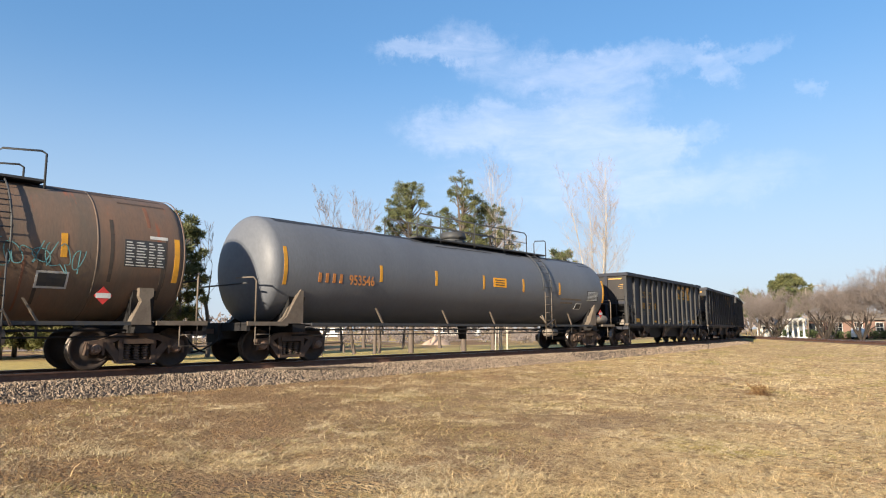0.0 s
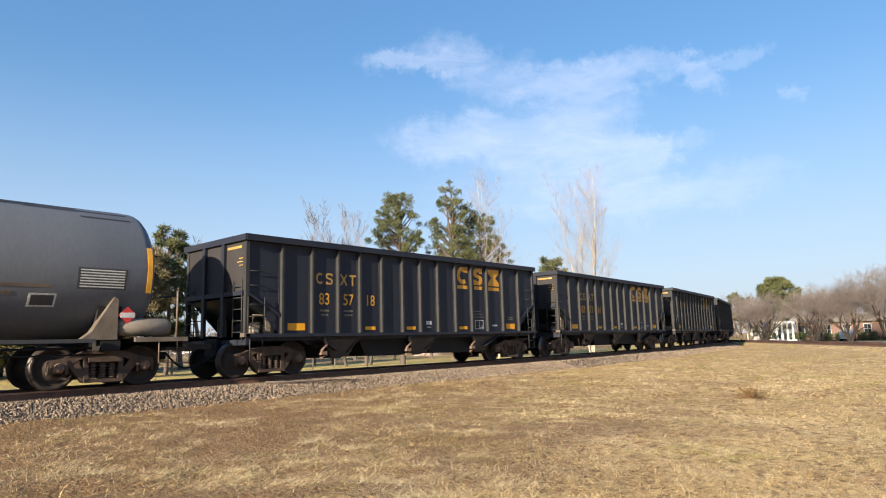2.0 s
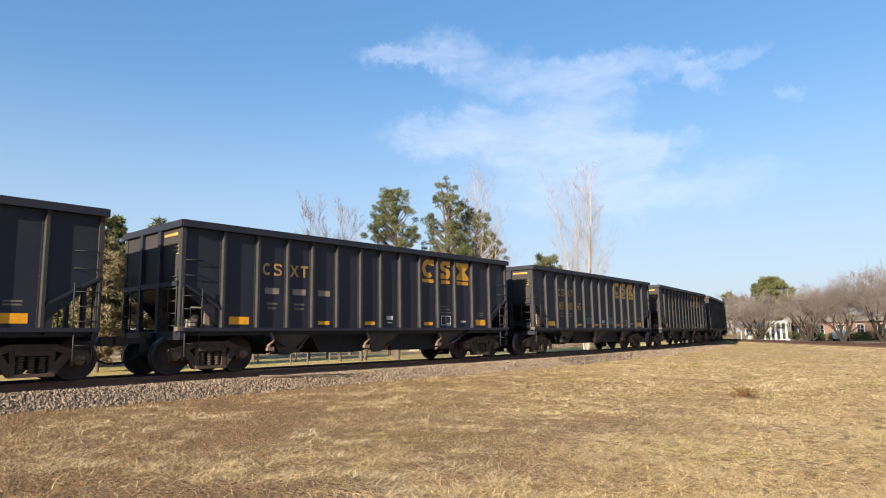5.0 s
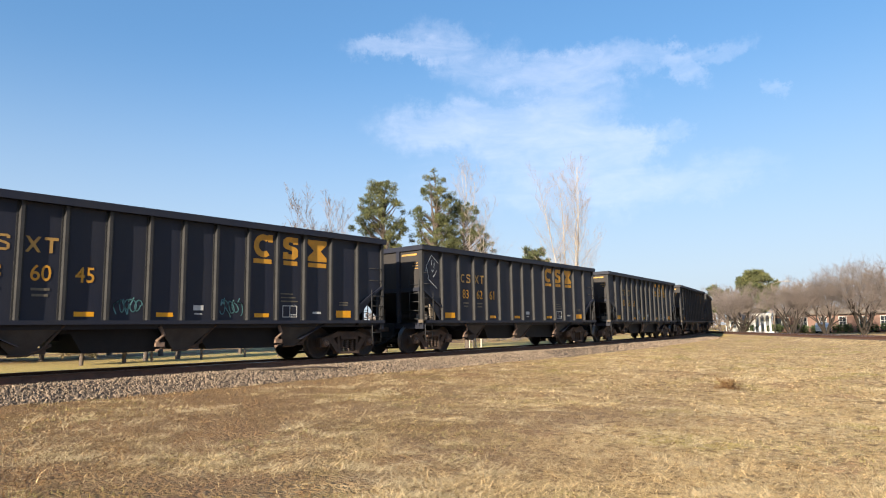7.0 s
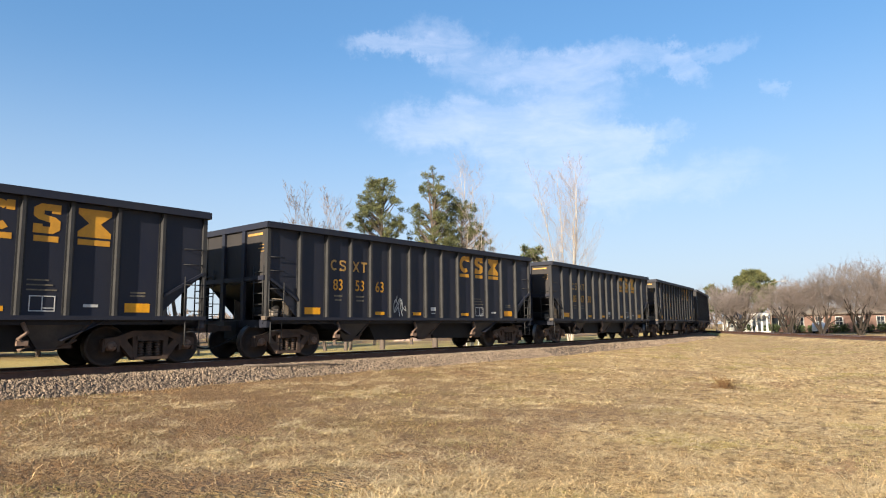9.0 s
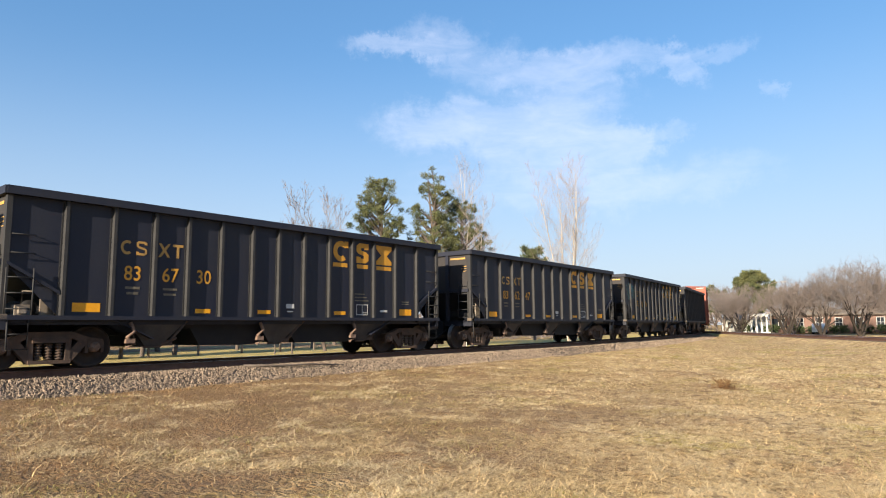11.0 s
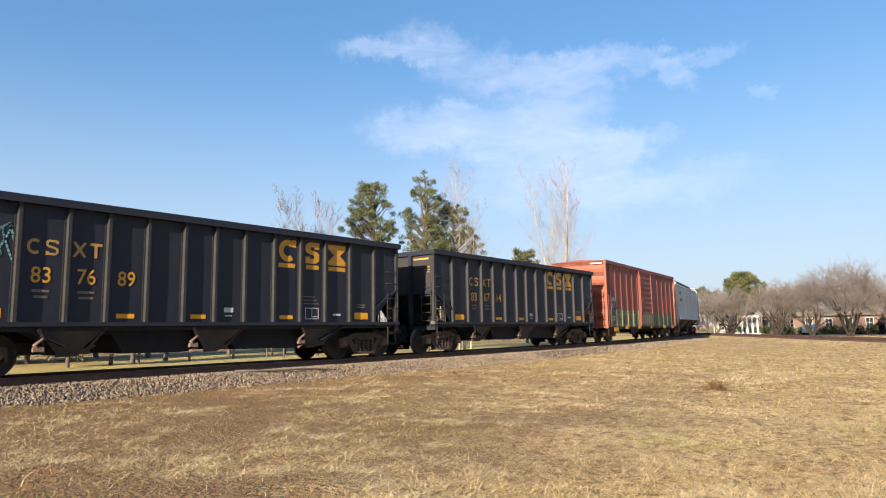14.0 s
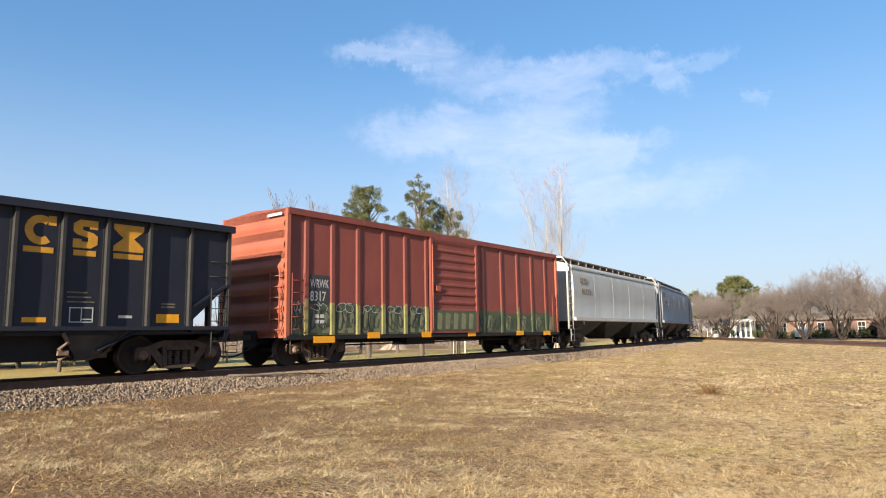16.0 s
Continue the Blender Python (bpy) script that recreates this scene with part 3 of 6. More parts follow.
def bogie(car, x):
    bol = shared("bogie", lambda: Solid().box(-0.2, 0.2, -0.95, 0.95, 0.45, 0.68).lathe([(0.66, 0.3), (0.78, 0.3), (0.78, 0.0)], axis="z", seg=16)
                 .box(-0.95, 0.95, -0.05, 0.05, 0.42, 0.5).box(0.36, 0.42, -0.8, 0.8, 0.3, 0.42).box(-0.42, -0.36, -0.8, 0.8, 0.3, 0.42), M_UNDER)
    b = part("bogie", bol, None, car, "rust-brown cast steel two-axle bogie", Matrix.Translation((x, 0, 0)))
    for y in (-1.0, 1.0):
        part("side_frame", shared("side_frame", side_frame_solid, M_BOGIE), None, b, at=Matrix.Translation((0, y, 0)))
        for dx in (-0.2, 0.0, 0.2):
            part("coil_spring", shared("coil_spring", spring_solid, M_SPRING), None, b, "rusty coil spring", Matrix.Translation((dx, y, 0)))
        for sx in (-1, 1):
            part("brake_shoe", shared("brake_shoe", lambda: Solid().box(-0.04, 0.04, -0.05, 0.05, -0.16, 0.16), M_BOGIE), None, b, at=pose(sx * 0.4, y * 0.75, 0.42, 0, sx * 12, 0))
    for sx in (-1, 1):
        part("wheelset", shared("wheelset", wheelset_solid, [M_WHEEL, M_TREAD, M_CAP]), None, b, "dark steel wheels with polished treads", Matrix.Translation((sx * 0.889, 0, 0.457)))
    return b


def coupler(car, x, sgn, reach):
    """Draft sill, coupler and air hose at one end; sgn points outward."""
    s = Solid()
    s.box(min(x - sgn * 1.6, x), max(x - sgn * 1.6, x), -0.2, 0.2, 0.62, 1.0)
    s.box(min(x, x + sgn * 0.08), max(x, x + sgn * 0.08), -0.3, 0.3, 0.55, 1.02)
    part("draft_sill", s, M_UNDER, car)
    s = Solid()
    e = x + sgn * reach
    s.box(min(x, e - sgn * 0.2), max(x, e - sgn * 0.2), -0.07, 0.07, 0.76, 0.9)
    s.prism_x([(-0.16, 0.72), (0.14, 0.72), (0.14, 0.94), (-0.16, 0.94)], min(e - sgn * 0.28, e - sgn * 0.02), max(e - sgn * 0.28, e - sgn * 0.02))
    part("coupler", s, M_BOGIE, car, "rusty knuckle coupler")
    pts = [(x + sgn * reach * t, -0.42 + 0.3 * t, 0.72 - 0.42 * math.sin(min(1.0, t) * math.pi * 0.5)) for t in (0, 0.2, 0.4, 0.6, 0.8, 1.0)]
    part("air_hose", Solid().tube(pts, 0.025, 6), M_UNDER, car, "black rubber air hose")


def ladder_solid(x, y, z0, z1, width, along="x", rungs=5, r=0.014):
    s = Solid()
    a, b = (-width / 2, width / 2)

    def q(o, z):
        return (x + o, y, z) if along == "x" else (x, y + o, z)
    for o in (a, b):
        s.tube([q(o, z0), q(o, z1)], r * 1.2, 5)
    for k in range(rungs):
        z = z0 + (k + 0.4) * (z1 - z0) / rungs
        s.tube([q(a, z), q(b, z)], r, 5)
    return s


def stirrup_solid(x, y, w=0.36, z0=0.45, z1=1.05):
    return Solid().tube([(x - w / 2, y, z1), (x - w / 2, y, z0), (x + w / 2, y, z0), (x + w / 2, y, z1)], 0.018, 5).tube([(x - w / 2, y, (z0 + z1) / 2), (x + w / 2, y, (z0 + z1) / 2)], 0.012, 5)


# ---- open coal hoppers ----
HLEN, PITCH = 13.05, 14.79
POSTS = (1.10, 2.08, 3.00, 3.82, 4.70, 5.60, 6.42, 7.27, 8.18, 9.07, 9.97, 10.93, 11.95)
H0 = HLEN / 2


def panel_mid(i):
    """The middle of the panel behind post i (0: the first post)."""
    return (POSTS[i] + POSTS[i + 1]) / 2 - H0


def dented(outline, x0, x1, z0, z1, y, sg, half, nx=72, nz=22, deep=0.009, seed=0):
    """A side sheet, slightly dented inward between its posts, with plain pieces beyond x0 and x1."""
    s = Solid()
    v = []
    for i in range(nx + 1):
        for j in range(nz + 1):
            x, z = x0 + (x1 - x0) * i / nx, z0 + (z1 - z0) * j / nz
            edge = min(1.0, 5 * min(i, nx - i) / nx, 5 * min(j, nz - j) / nz)
            d = deep * edge * (0.5 + 0.5 * noise.noise(Vector((x * 1.3, z * 0.8, sg + seed))) + 0.3 * noise.noise(Vector((x * 3.1, z * 2.4, sg + seed))))
            v.append((x - half, y + sg * 0.012 - sg * max(0.0, d), z))
    s.add(v, [(i * (nz + 1) + j, (i + 1) * (nz + 1) + j, (i + 1) * (nz + 1) + j + 1, i * (nz + 1) + j + 1) for i in range(nx) for j in range(nz)], 0, True)
    s.box(x0 - half, x1 - half, min(y - sg * 0.03, y - sg * 0.02), max(y - sg * 0.03, y - sg * 0.02), z0, z1)
    for left in (True, False):
        pts = [(x, z) for x, z in outline if (x <= x0 if left else x >= x1)]
        if len(pts) > 2:
            pts += [(x0 if left else x1, z1)]
            cx, cz = sum(p[0] for p in pts) / len(pts), sum(p[1] for p in pts) / len(pts)
            pts.sort(key=lambda p: math.atan2(p[1] - cz, p[0] - cx))
            s.prism([(x - half, z) for x, z in pts], y - 0.012, y + 0.012)
    return s


def build_hopper():
    car = thing("hopper_car", "weathered black open-top coal hopper car with yellow markings", "hopper car", "hopper cars of the train")
    sheet = [(0.02, 3.56), (0.02, 2.16), (1.06, 1.58), (1.06, 1.10), (HLEN - 1.16, 1.10), (HLEN - 1.16, 1.58), (HLEN - 0.02, 2.16), (HLEN - 0.02, 3.56)]
    for y, sg in ((-1.47, -1), (1.47, 1)):
        part("side_sheet", dented(sheet, 1.06, HLEN - 1.16, 1.10, 3.56, y, sg, H0), M_BLACK, car)
        part("top_chord", Solid().box(-H0 - 0.03, H0 + 0.03, min(sg * 1.44, sg * 1.64), max(sg * 1.44, sg * 1.64), 3.50, 3.62).box(-H0 - 0.03, H0 + 0.03, min(sg * 1.47, sg * 1.61), max(sg * 1.47, sg * 1.61), 3.62, 3.67), M_BLACK, car)
        part("side_sill", Solid().box(-H0, H0, min(sg * 1.36, sg * 1.60), max(sg * 1.36, sg * 1.60), 1.03, 1.12).box(-H0, H0, min(sg * 1.36, sg * 1.40), max(sg * 1.36, sg * 1.40), 0.93, 1.03), M_BLACK, car)
        post = Solid().add([(x, y + sg * 0.012 if k < 2 else sg * 1.575, z) for z in (1.12, 3.50) for k, x in enumerate((-0.05, 0.05, 0.032, -0.032))], [(0, 1, 2, 3), (4, 5, 6, 7), (0, 1, 5, 4), (1, 2, 6, 5), (2, 3, 7, 6), (3, 0, 4, 7)])
        post.box(-0.085, 0.085, min(y + sg * 0.012, y + sg * 0.022), max(y + sg * 0.012, y + sg * 0.022), 1.12, 3.50)
        for k in range(20):
            for x in (-0.068, 0.068):
                z = 1.2 + k * 0.118
                post.box(x - 0.011, x + 0.011, min(y + sg * 0.022, y + sg * 0.036), max(y + sg * 0.022, y + sg * 0.036), z - 0.011, z + 0.011)
        me = post.data("side_post", M_POST)
        for x in POSTS:
            part("side_post", me, None, car, at=Matrix.Translation((x - H0, 0, 0)))
        for x in (-H0 + 0.05, H0 - 0.05):
            part("corner_post", Solid().box(x - 0.05, x + 0.05, min(sg * 1.43, sg * 1.55), max(sg * 1.43, sg * 1.55), 1.03, 3.5), M_POST, car)
    for sg in (-1, 1):
        e = sg * (H0 - 0.02)
        lo, hi = min(e, e - sg * 0.02), max(e, e - sg * 0.02)
        part("end_sheet", Solid().box(lo, hi, -1.46, 1.46, 2.05, 3.55), M_ENDDUST, car)
        part("end_chord", Solid().box(min(e, e + sg * 0.09), max(e, e + sg * 0.09), -1.62, 1.62, 3.50, 3.66).box(min(e, e + sg * 0.07), max(e, e + sg * 0.07), -1.46, 1.46, 2.10, 2.22), M_BLACK, car)
        for y in (-0.5, 0.5):
            part("end_post", Solid().box(min(e, e + sg * 0.08), max(e, e + sg * 0.08), y - 0.07, y + 0.07, 1.05, 3.5), M_BLACK, car)
        sl = [(e, 2.10), (sg * (H0 - 3.1), 0.62), (sg * (H0 - 3.1), 0.60), (e, 2.06)]
        part("slope_sheet", Solid().prism(sl, -1.45, 1.45), M_BLACK, car)
        part("end_platform", Solid().box(min(e, e - sg * 1.0), max(e, e - sg * 1.0), -1.5, 1.5, 0.98, 1.05).box(min(e, e - sg * 0.12), max(e, e - sg * 0.12), -1.55, 1.55, 0.84, 1.05), M_BLACK, car)
        for y in (-1.52, 1.52):
            part("ladder", ladder_solid(e + sg * 0.05, y * 0.80, 1.05, 2.5, 0.42, "y", 5), M_POST, car)
            part("side_ladder", ladder_solid(e - sg * 0.28, y * 1.035, 1.12, 2.05, 0.48, "x", 3, 0.013), M_POST, car)
            for z in (2.35, 2.72):
                part("grab_iron", Solid().tube([(e - sg * 0.10, y * 0.97, z), (e - sg * 0.10, y * 1.03, z), (e - sg * 0.52, y * 1.03, z), (e - sg * 0.52, y * 0.97, z)], 0.013, 5), M_POST, car)
            part("stirrup_step", stirrup_solid(e - sg * 0.30, y * 1.02), M_POST, car)
        coupler(car, sg * H0, sg, 0.86)
        bogie(car, sg * 5.45)
        for y in (-1, 1):
            edge = [(sg * (H0 - 0.06), 2.19), (sg * (H0 - 0.06), 2.12), (sg * (H0 - 1.04), 1.55), (sg * (H0 - 1.04), 1.62)]
            part("slope_flange", Solid().prism(edge, min(y * 1.485, y * 1.56), max(y * 1.485, y * 1.54)), M_BLACK, car)
            # web plate takes the pale chute colour to look sunlit
            part("bolster_web", Solid().prism([(sg * (H0 - 0.80), 1.06), (sg * (H0 - 1.08), 1.06), (sg * (H0 - 1.08), 1.60), (sg * (H0 - 0.80), 1.74)], min(y * 1.18, y * 1.22), max(y * 1.18, y * 1.22)), M_CHUTE, car, "upright web plate, tan as if sunlit")
    part("centre_sill", Solid().box(-5.2, 5.2, -0.3, 0.3, 0.70, 1.05), M_UNDER, car)
    saw = [(2.60, 1.15), (2.90, 0.45), (3.35, 0.40), (3.55, 0.82), (4.15, 0.84), (4.40, 0.42), (5.60, 0.40), (6.05, 0.42), (6.40, 0.78), (7.00, 0.84), (7.30, 0.42), (9.00, 0.40), (9.60, 0.40), (10.0, 0.80), (10.5, 1.15)]
    saw = [(x - H0, z) for x, z in saw]
    part("hopper_bottom", Solid().prism(saw, -1.12, 1.12), M_UNDER, car)
    for a, b, c in ((2.50, 3.05, 3.92), (5.88, 6.42, 7.38), (9.15, 9.60, 10.55)):
        for y in (-1, 1):
            v = [(a - H0, y * 1.40, 1.03), (c - H0, y * 1.40, 1.03), (b + 0.32 - H0, y * 1.16, 0.42), (b - H0, y * 1.16, 0.42)]
            v += [(x, yy - y * 0.03, z) for x, yy, z in v]
            part("chute_plate", Solid().add(v, [(0, 1, 2, 3), (7, 6, 5, 4), (0, 1, 5, 4), (1, 2, 6, 5), (2, 3, 7, 6), (3, 0, 4, 7)]), M_SPOUT, car, "sooty grey chute side")
            part("latch_gear", Solid().tube([(a + 0.06 - H0, y * 1.42, 0.98), (a + 0.16 - H0, y * 1.42, 0.78), (a + 0.02 - H0, y * 1.38, 0.66), (a + 0.22 - H0, y * 1.32, 0.50), (a + 0.05 - H0, y * 1.28, 0.42)], 0.045, 6)
                 .box(a + 0.0 - H0, a + 0.2 - H0, min(y * 1.30, y * 1.40), max(y * 1.30, y * 1.40), 0.52, 0.62), M_CAP, car, "rusty door latch gear")
            part("chute_rim", Solid().tube([(c - H0, y * 1.40, 1.02), (b + 0.55 - H0, y * 1.22, 0.55), (b + 0.3 - H0, y * 1.16, 0.42), (b - 0.05 - H0, y * 1.16, 0.42)], 0.03, 5), M_BOGIE, car)
            part("door_latch", Solid().box(b + 0.36 - H0, b + 0.62 - H0, min(y * 0.95, y * 1.2), max(y * 0.95, y * 1.2), 0.44, 0.56).tube([(b + 0.5 - H0, y * 1.18, 0.5), (b + 0.72 - H0, y * 1.18, 0.62)], 0.03, 5), M_BOGIE, car)
    # air-brake gear on the leading platform
    part("air_reservoir", Solid().lathe([(-1.0, 0.0), (-1.0, 0.12), (-0.95, 0.16), (0.0, 0.16), (0.05, 0.12), (0.05, 0.0)], (-H0 + 0.62, -0.2, 1.28), "y", 14), M_UNDER, car)
    part("brake_valve", Solid().box(-H0 + 0.35, -H0 + 0.62, -1.22, -0.98, 1.08, 1.34).box(-H0 + 0.40, -H0 + 0.55, -1.30, -1.22, 1.16, 1.28).lathe([(0, 0), (0, 0.09), (0.14, 0.09), (0.14, 0)], (-H0 + 0.75, -1.1, 1.25), "x", 10), M_CHUTE, car, "dusty grey brake valve")
    part("brake_pipe", Solid().tube([(-H0 + 0.5, -1.1, 1.34), (-H0 + 0.5, -1.1, 1.62), (-H0 + 0.85, -1.1, 1.62), (-H0 + 0.95, -1.1, 1.1)], 0.025, 5), M_CHUTE, car)
    part("corner_plate", Solid().box(-H0 - 0.06, -H0 + 0.12, -1.60, -1.42, 1.04, 1.14), M_BRACKET, car, "pale corner plate")
    part("brake_wheel", Solid().lathe([(H0 + 0.12, 0.24), (H0 + 0.15, 0.27), (H0 + 0.18, 0.24)], (0, 0.6, 2.6), "x", 18).box(H0 + 0.0, H0 + 0.18, 0.57, 0.63, 2.3, 2.9), M_BLACK, car)
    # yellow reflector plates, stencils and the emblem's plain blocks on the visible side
    y0, y1 = -1.4865, -1.4830
    for i, w, h in ((0, 0.56, 0.19), (3, 0.40, 0.10), (5, 0.40, 0.10), (8, 0.44, 0.10), (11, 0.56, 0.2)):
        m = panel_mid(i)
        part("reflector_plate", Solid().box(m - w / 2, m + w / 2, y0, y1, 1.20, 1.20 + h), M_YELLOW, car, "yellow plate")
    for i, z, w, h in ((6, 1.36, 0.26, 0.12), (1, 1.72, 0.32, 0.055), (1, 1.60, 0.26, 0.055), (2, 1.72, 0.34, 0.05), (2, 1.60, 0.30, 0.05), (6, 1.26, 0.2, 0.03), (11, 1.62, 0.34, 0.035), (11, 1.55, 0.34, 0.035)):
        m = panel_mid(i)
        if w:
            part("stencil_bar", Solid().box(m - w / 2, m + w / 2, y0, y1, z, z + h), M_WHITE if i == 6 else M_FAINT, car, "small stencilled line")
    m = panel_mid(9)
    part("data_frame", Solid().box(m - 0.24, m + 0.24, y0, y1, 1.20, 1.22).box(m - 0.24, m + 0.24, y0, y1, 1.50, 1.52).box(m - 0.24, m - 0.22, y0, y1, 1.22, 1.50).box(m + 0.22, m + 0.24, y0, y1, 1.22, 1.50).box(m - 0.01, m + 0.01, y0, y1, 1.22, 1.50).box(m + 0.01, m + 0.22, y0, y1, 1.26, 1.28), M_WHITE, car, "white stencilled frame")
    for k in range(3):
        part("stencil_bar", Solid().box(m - 0.3, m + 0.26 - 0.08 * k, y0, y1, 1.62 + k * 0.1, 1.65 + k * 0.1), M_FAINT, car, "small stencilled line")
    m = panel_mid(10)
    part("stencil_bar", Solid().box(m - 0.15, m + 0.15, y0, y1, 1.30, 1.36), M_WHITE, car, "small stencilled line")
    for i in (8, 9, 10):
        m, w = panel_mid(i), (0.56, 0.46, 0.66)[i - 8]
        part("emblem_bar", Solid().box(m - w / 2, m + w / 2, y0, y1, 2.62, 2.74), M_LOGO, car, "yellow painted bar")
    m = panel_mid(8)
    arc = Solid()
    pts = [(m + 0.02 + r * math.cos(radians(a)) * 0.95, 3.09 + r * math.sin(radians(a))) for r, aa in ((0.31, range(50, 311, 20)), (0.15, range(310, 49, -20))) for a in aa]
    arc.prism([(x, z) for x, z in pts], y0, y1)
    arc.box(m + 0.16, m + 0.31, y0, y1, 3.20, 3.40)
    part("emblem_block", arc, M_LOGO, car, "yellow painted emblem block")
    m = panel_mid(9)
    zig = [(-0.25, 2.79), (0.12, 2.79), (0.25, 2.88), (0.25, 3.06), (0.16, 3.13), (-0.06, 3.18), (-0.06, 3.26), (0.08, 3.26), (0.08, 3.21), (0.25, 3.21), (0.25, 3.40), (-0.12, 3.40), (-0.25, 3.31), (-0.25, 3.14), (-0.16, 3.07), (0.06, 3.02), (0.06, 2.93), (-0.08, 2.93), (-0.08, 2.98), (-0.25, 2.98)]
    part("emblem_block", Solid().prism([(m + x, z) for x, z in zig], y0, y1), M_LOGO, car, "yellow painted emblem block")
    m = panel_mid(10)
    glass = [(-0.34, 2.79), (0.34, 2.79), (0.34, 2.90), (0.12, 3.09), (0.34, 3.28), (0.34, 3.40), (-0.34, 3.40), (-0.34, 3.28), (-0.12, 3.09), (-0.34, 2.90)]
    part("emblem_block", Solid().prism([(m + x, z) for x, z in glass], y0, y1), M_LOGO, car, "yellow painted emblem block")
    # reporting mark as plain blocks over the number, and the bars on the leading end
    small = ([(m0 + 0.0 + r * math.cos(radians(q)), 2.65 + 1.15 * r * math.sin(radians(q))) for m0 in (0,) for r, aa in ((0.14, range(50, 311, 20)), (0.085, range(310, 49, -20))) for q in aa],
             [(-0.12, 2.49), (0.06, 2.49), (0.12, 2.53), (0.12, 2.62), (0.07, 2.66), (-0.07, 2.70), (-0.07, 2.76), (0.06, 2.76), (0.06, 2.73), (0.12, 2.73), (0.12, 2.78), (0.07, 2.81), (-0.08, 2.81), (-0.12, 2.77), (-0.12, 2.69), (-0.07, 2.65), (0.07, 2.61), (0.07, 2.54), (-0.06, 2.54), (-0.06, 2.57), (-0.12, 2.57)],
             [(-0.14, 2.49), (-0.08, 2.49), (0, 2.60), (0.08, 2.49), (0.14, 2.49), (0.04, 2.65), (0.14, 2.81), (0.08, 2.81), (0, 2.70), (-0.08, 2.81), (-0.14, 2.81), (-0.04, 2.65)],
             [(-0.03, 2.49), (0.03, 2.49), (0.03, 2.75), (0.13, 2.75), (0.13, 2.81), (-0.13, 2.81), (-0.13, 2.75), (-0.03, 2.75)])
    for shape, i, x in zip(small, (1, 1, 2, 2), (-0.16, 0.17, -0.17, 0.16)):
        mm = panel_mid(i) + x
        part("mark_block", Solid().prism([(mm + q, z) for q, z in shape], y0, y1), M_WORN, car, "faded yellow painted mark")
    for k, (a, b, z, h) in enumerate(((-1.30, -0.62, 3.33, 0.09), (-1.36, -1.18, 3.05, 0.03), (-1.36, -1.10, 2.96, 0.03), (-1.36, -1.20, 2.87, 0.03))):
        part("end_stencil", Solid().box(-H0 + 0.012, -H0 + 0.0195, a, b, z, z + h * 0.7), M_WORN, car, "faded yellow stencilled line")
    return car


def ribbon(pts, y, r):
    """A flat painted stroke along points of x and z."""
    s = Solid()
    for (x0, z0), (x1, z1) in zip(pts, pts[1:]):
        d = Vector((x1 - x0, 0, z1 - z0))
        if d.length < 1e-4:
            continue
        n, e = Vector((-d.z, 0, d.x)).normalized() * r, d.normalized() * r * 0.5
        s.add([(x0 - n.x - e.x, y, z0 - n.z - e.z), (x1 - n.x + e.x, y, z1 - n.z + e.z), (x1 + n.x + e.x, y, z1 + n.z + e.z), (x0 + n.x - e.x, y, z0 + n.z - e.z)], [(0, 1, 2, 3)])
    return s


def scribble(car, mat, cx, cz, w, h, seed, y=-1.4875, r=0.016, strokes=5):
    """Sprayed loops and slashes side by side, none of them a letter."""
    rnd = random.Random(seed)
    for k in range(strokes):
        x = cx - w / 2 + (k + 0.5) * w / strokes
        a0, turn = rnd.uniform(0, 6.28), rnd.uniform(3.5, 7.0) * rnd.choice((-1, 1))
        a, b, tilt = w / strokes * rnd.uniform(0.45, 0.8), h * rnd.uniform(0.32, 0.5), rnd.uniform(-0.5, 0.5)
        pts = []
        for i in range(22):
            t = i / 21
            u, v = a * math.cos(a0 + turn * t) * (1 - 0.35 * t), b * math.sin(a0 + turn * t) * (1 - 0.25 * t)
            pts.append((x + u + tilt * v, cz + v + 0.06 * h * math.sin(9 * t + k)))
        if rnd.random() < 0.6:
            pts.append((pts[-1][0] + rnd.uniform(-0.5, 0.9) * w / strokes, cz + rnd.choice((-0.55, 0.5)) * h))
        part("sprayed_stroke", ribbon(pts, y, r), mat, car, "sprayed paint stroke")


NUMBERS = ("835718", "837116", None, "836045", "836261", "835363", "836730", "836247", "837689", "836714")


def number_hopper(car, text):
    for k in range(3):
        write("number", text[2 * k:2 * k + 2], 0.46, M_LOGO, car, panel_mid(1 + k) - 0.21, -1.4875, 1.92, 0.004, 0.88, "faded yellow painted numerals")


# ---- tank cars ----
TZ, TR = 2.55, 1.5


def on_tank(x0, x1, z0, z1, lift=0.006, n=6, r=TR):
    """A patch that lies on the near side of the tank's shell."""
    a0, a1 = math.asin((z0 - TZ) / r), math.asin((z1 - TZ) / r)
    s, v = Solid(), []
    for k in range(n + 1):
        a = a0 + (a1 - a0) * k / n
        for rr in (r + lift, r - 0.02):
            for x in (x0, x1):
                v.append((x, -rr * math.cos(a), TZ + rr * math.sin(a)))
    f = []
    for k in range(n):
        i, j = k * 4, k * 4 + 4
        f += [(i, i + 1, j + 1, j), (i, j, j + 2, i + 2), (i + 1, i + 3, j + 3, j + 1)]
    f += [(0, 2, 3, 1), (n * 4, n * 4 + 1, n * 4 + 3, n * 4 + 2)]
    return s.add(v, f, 0, False)


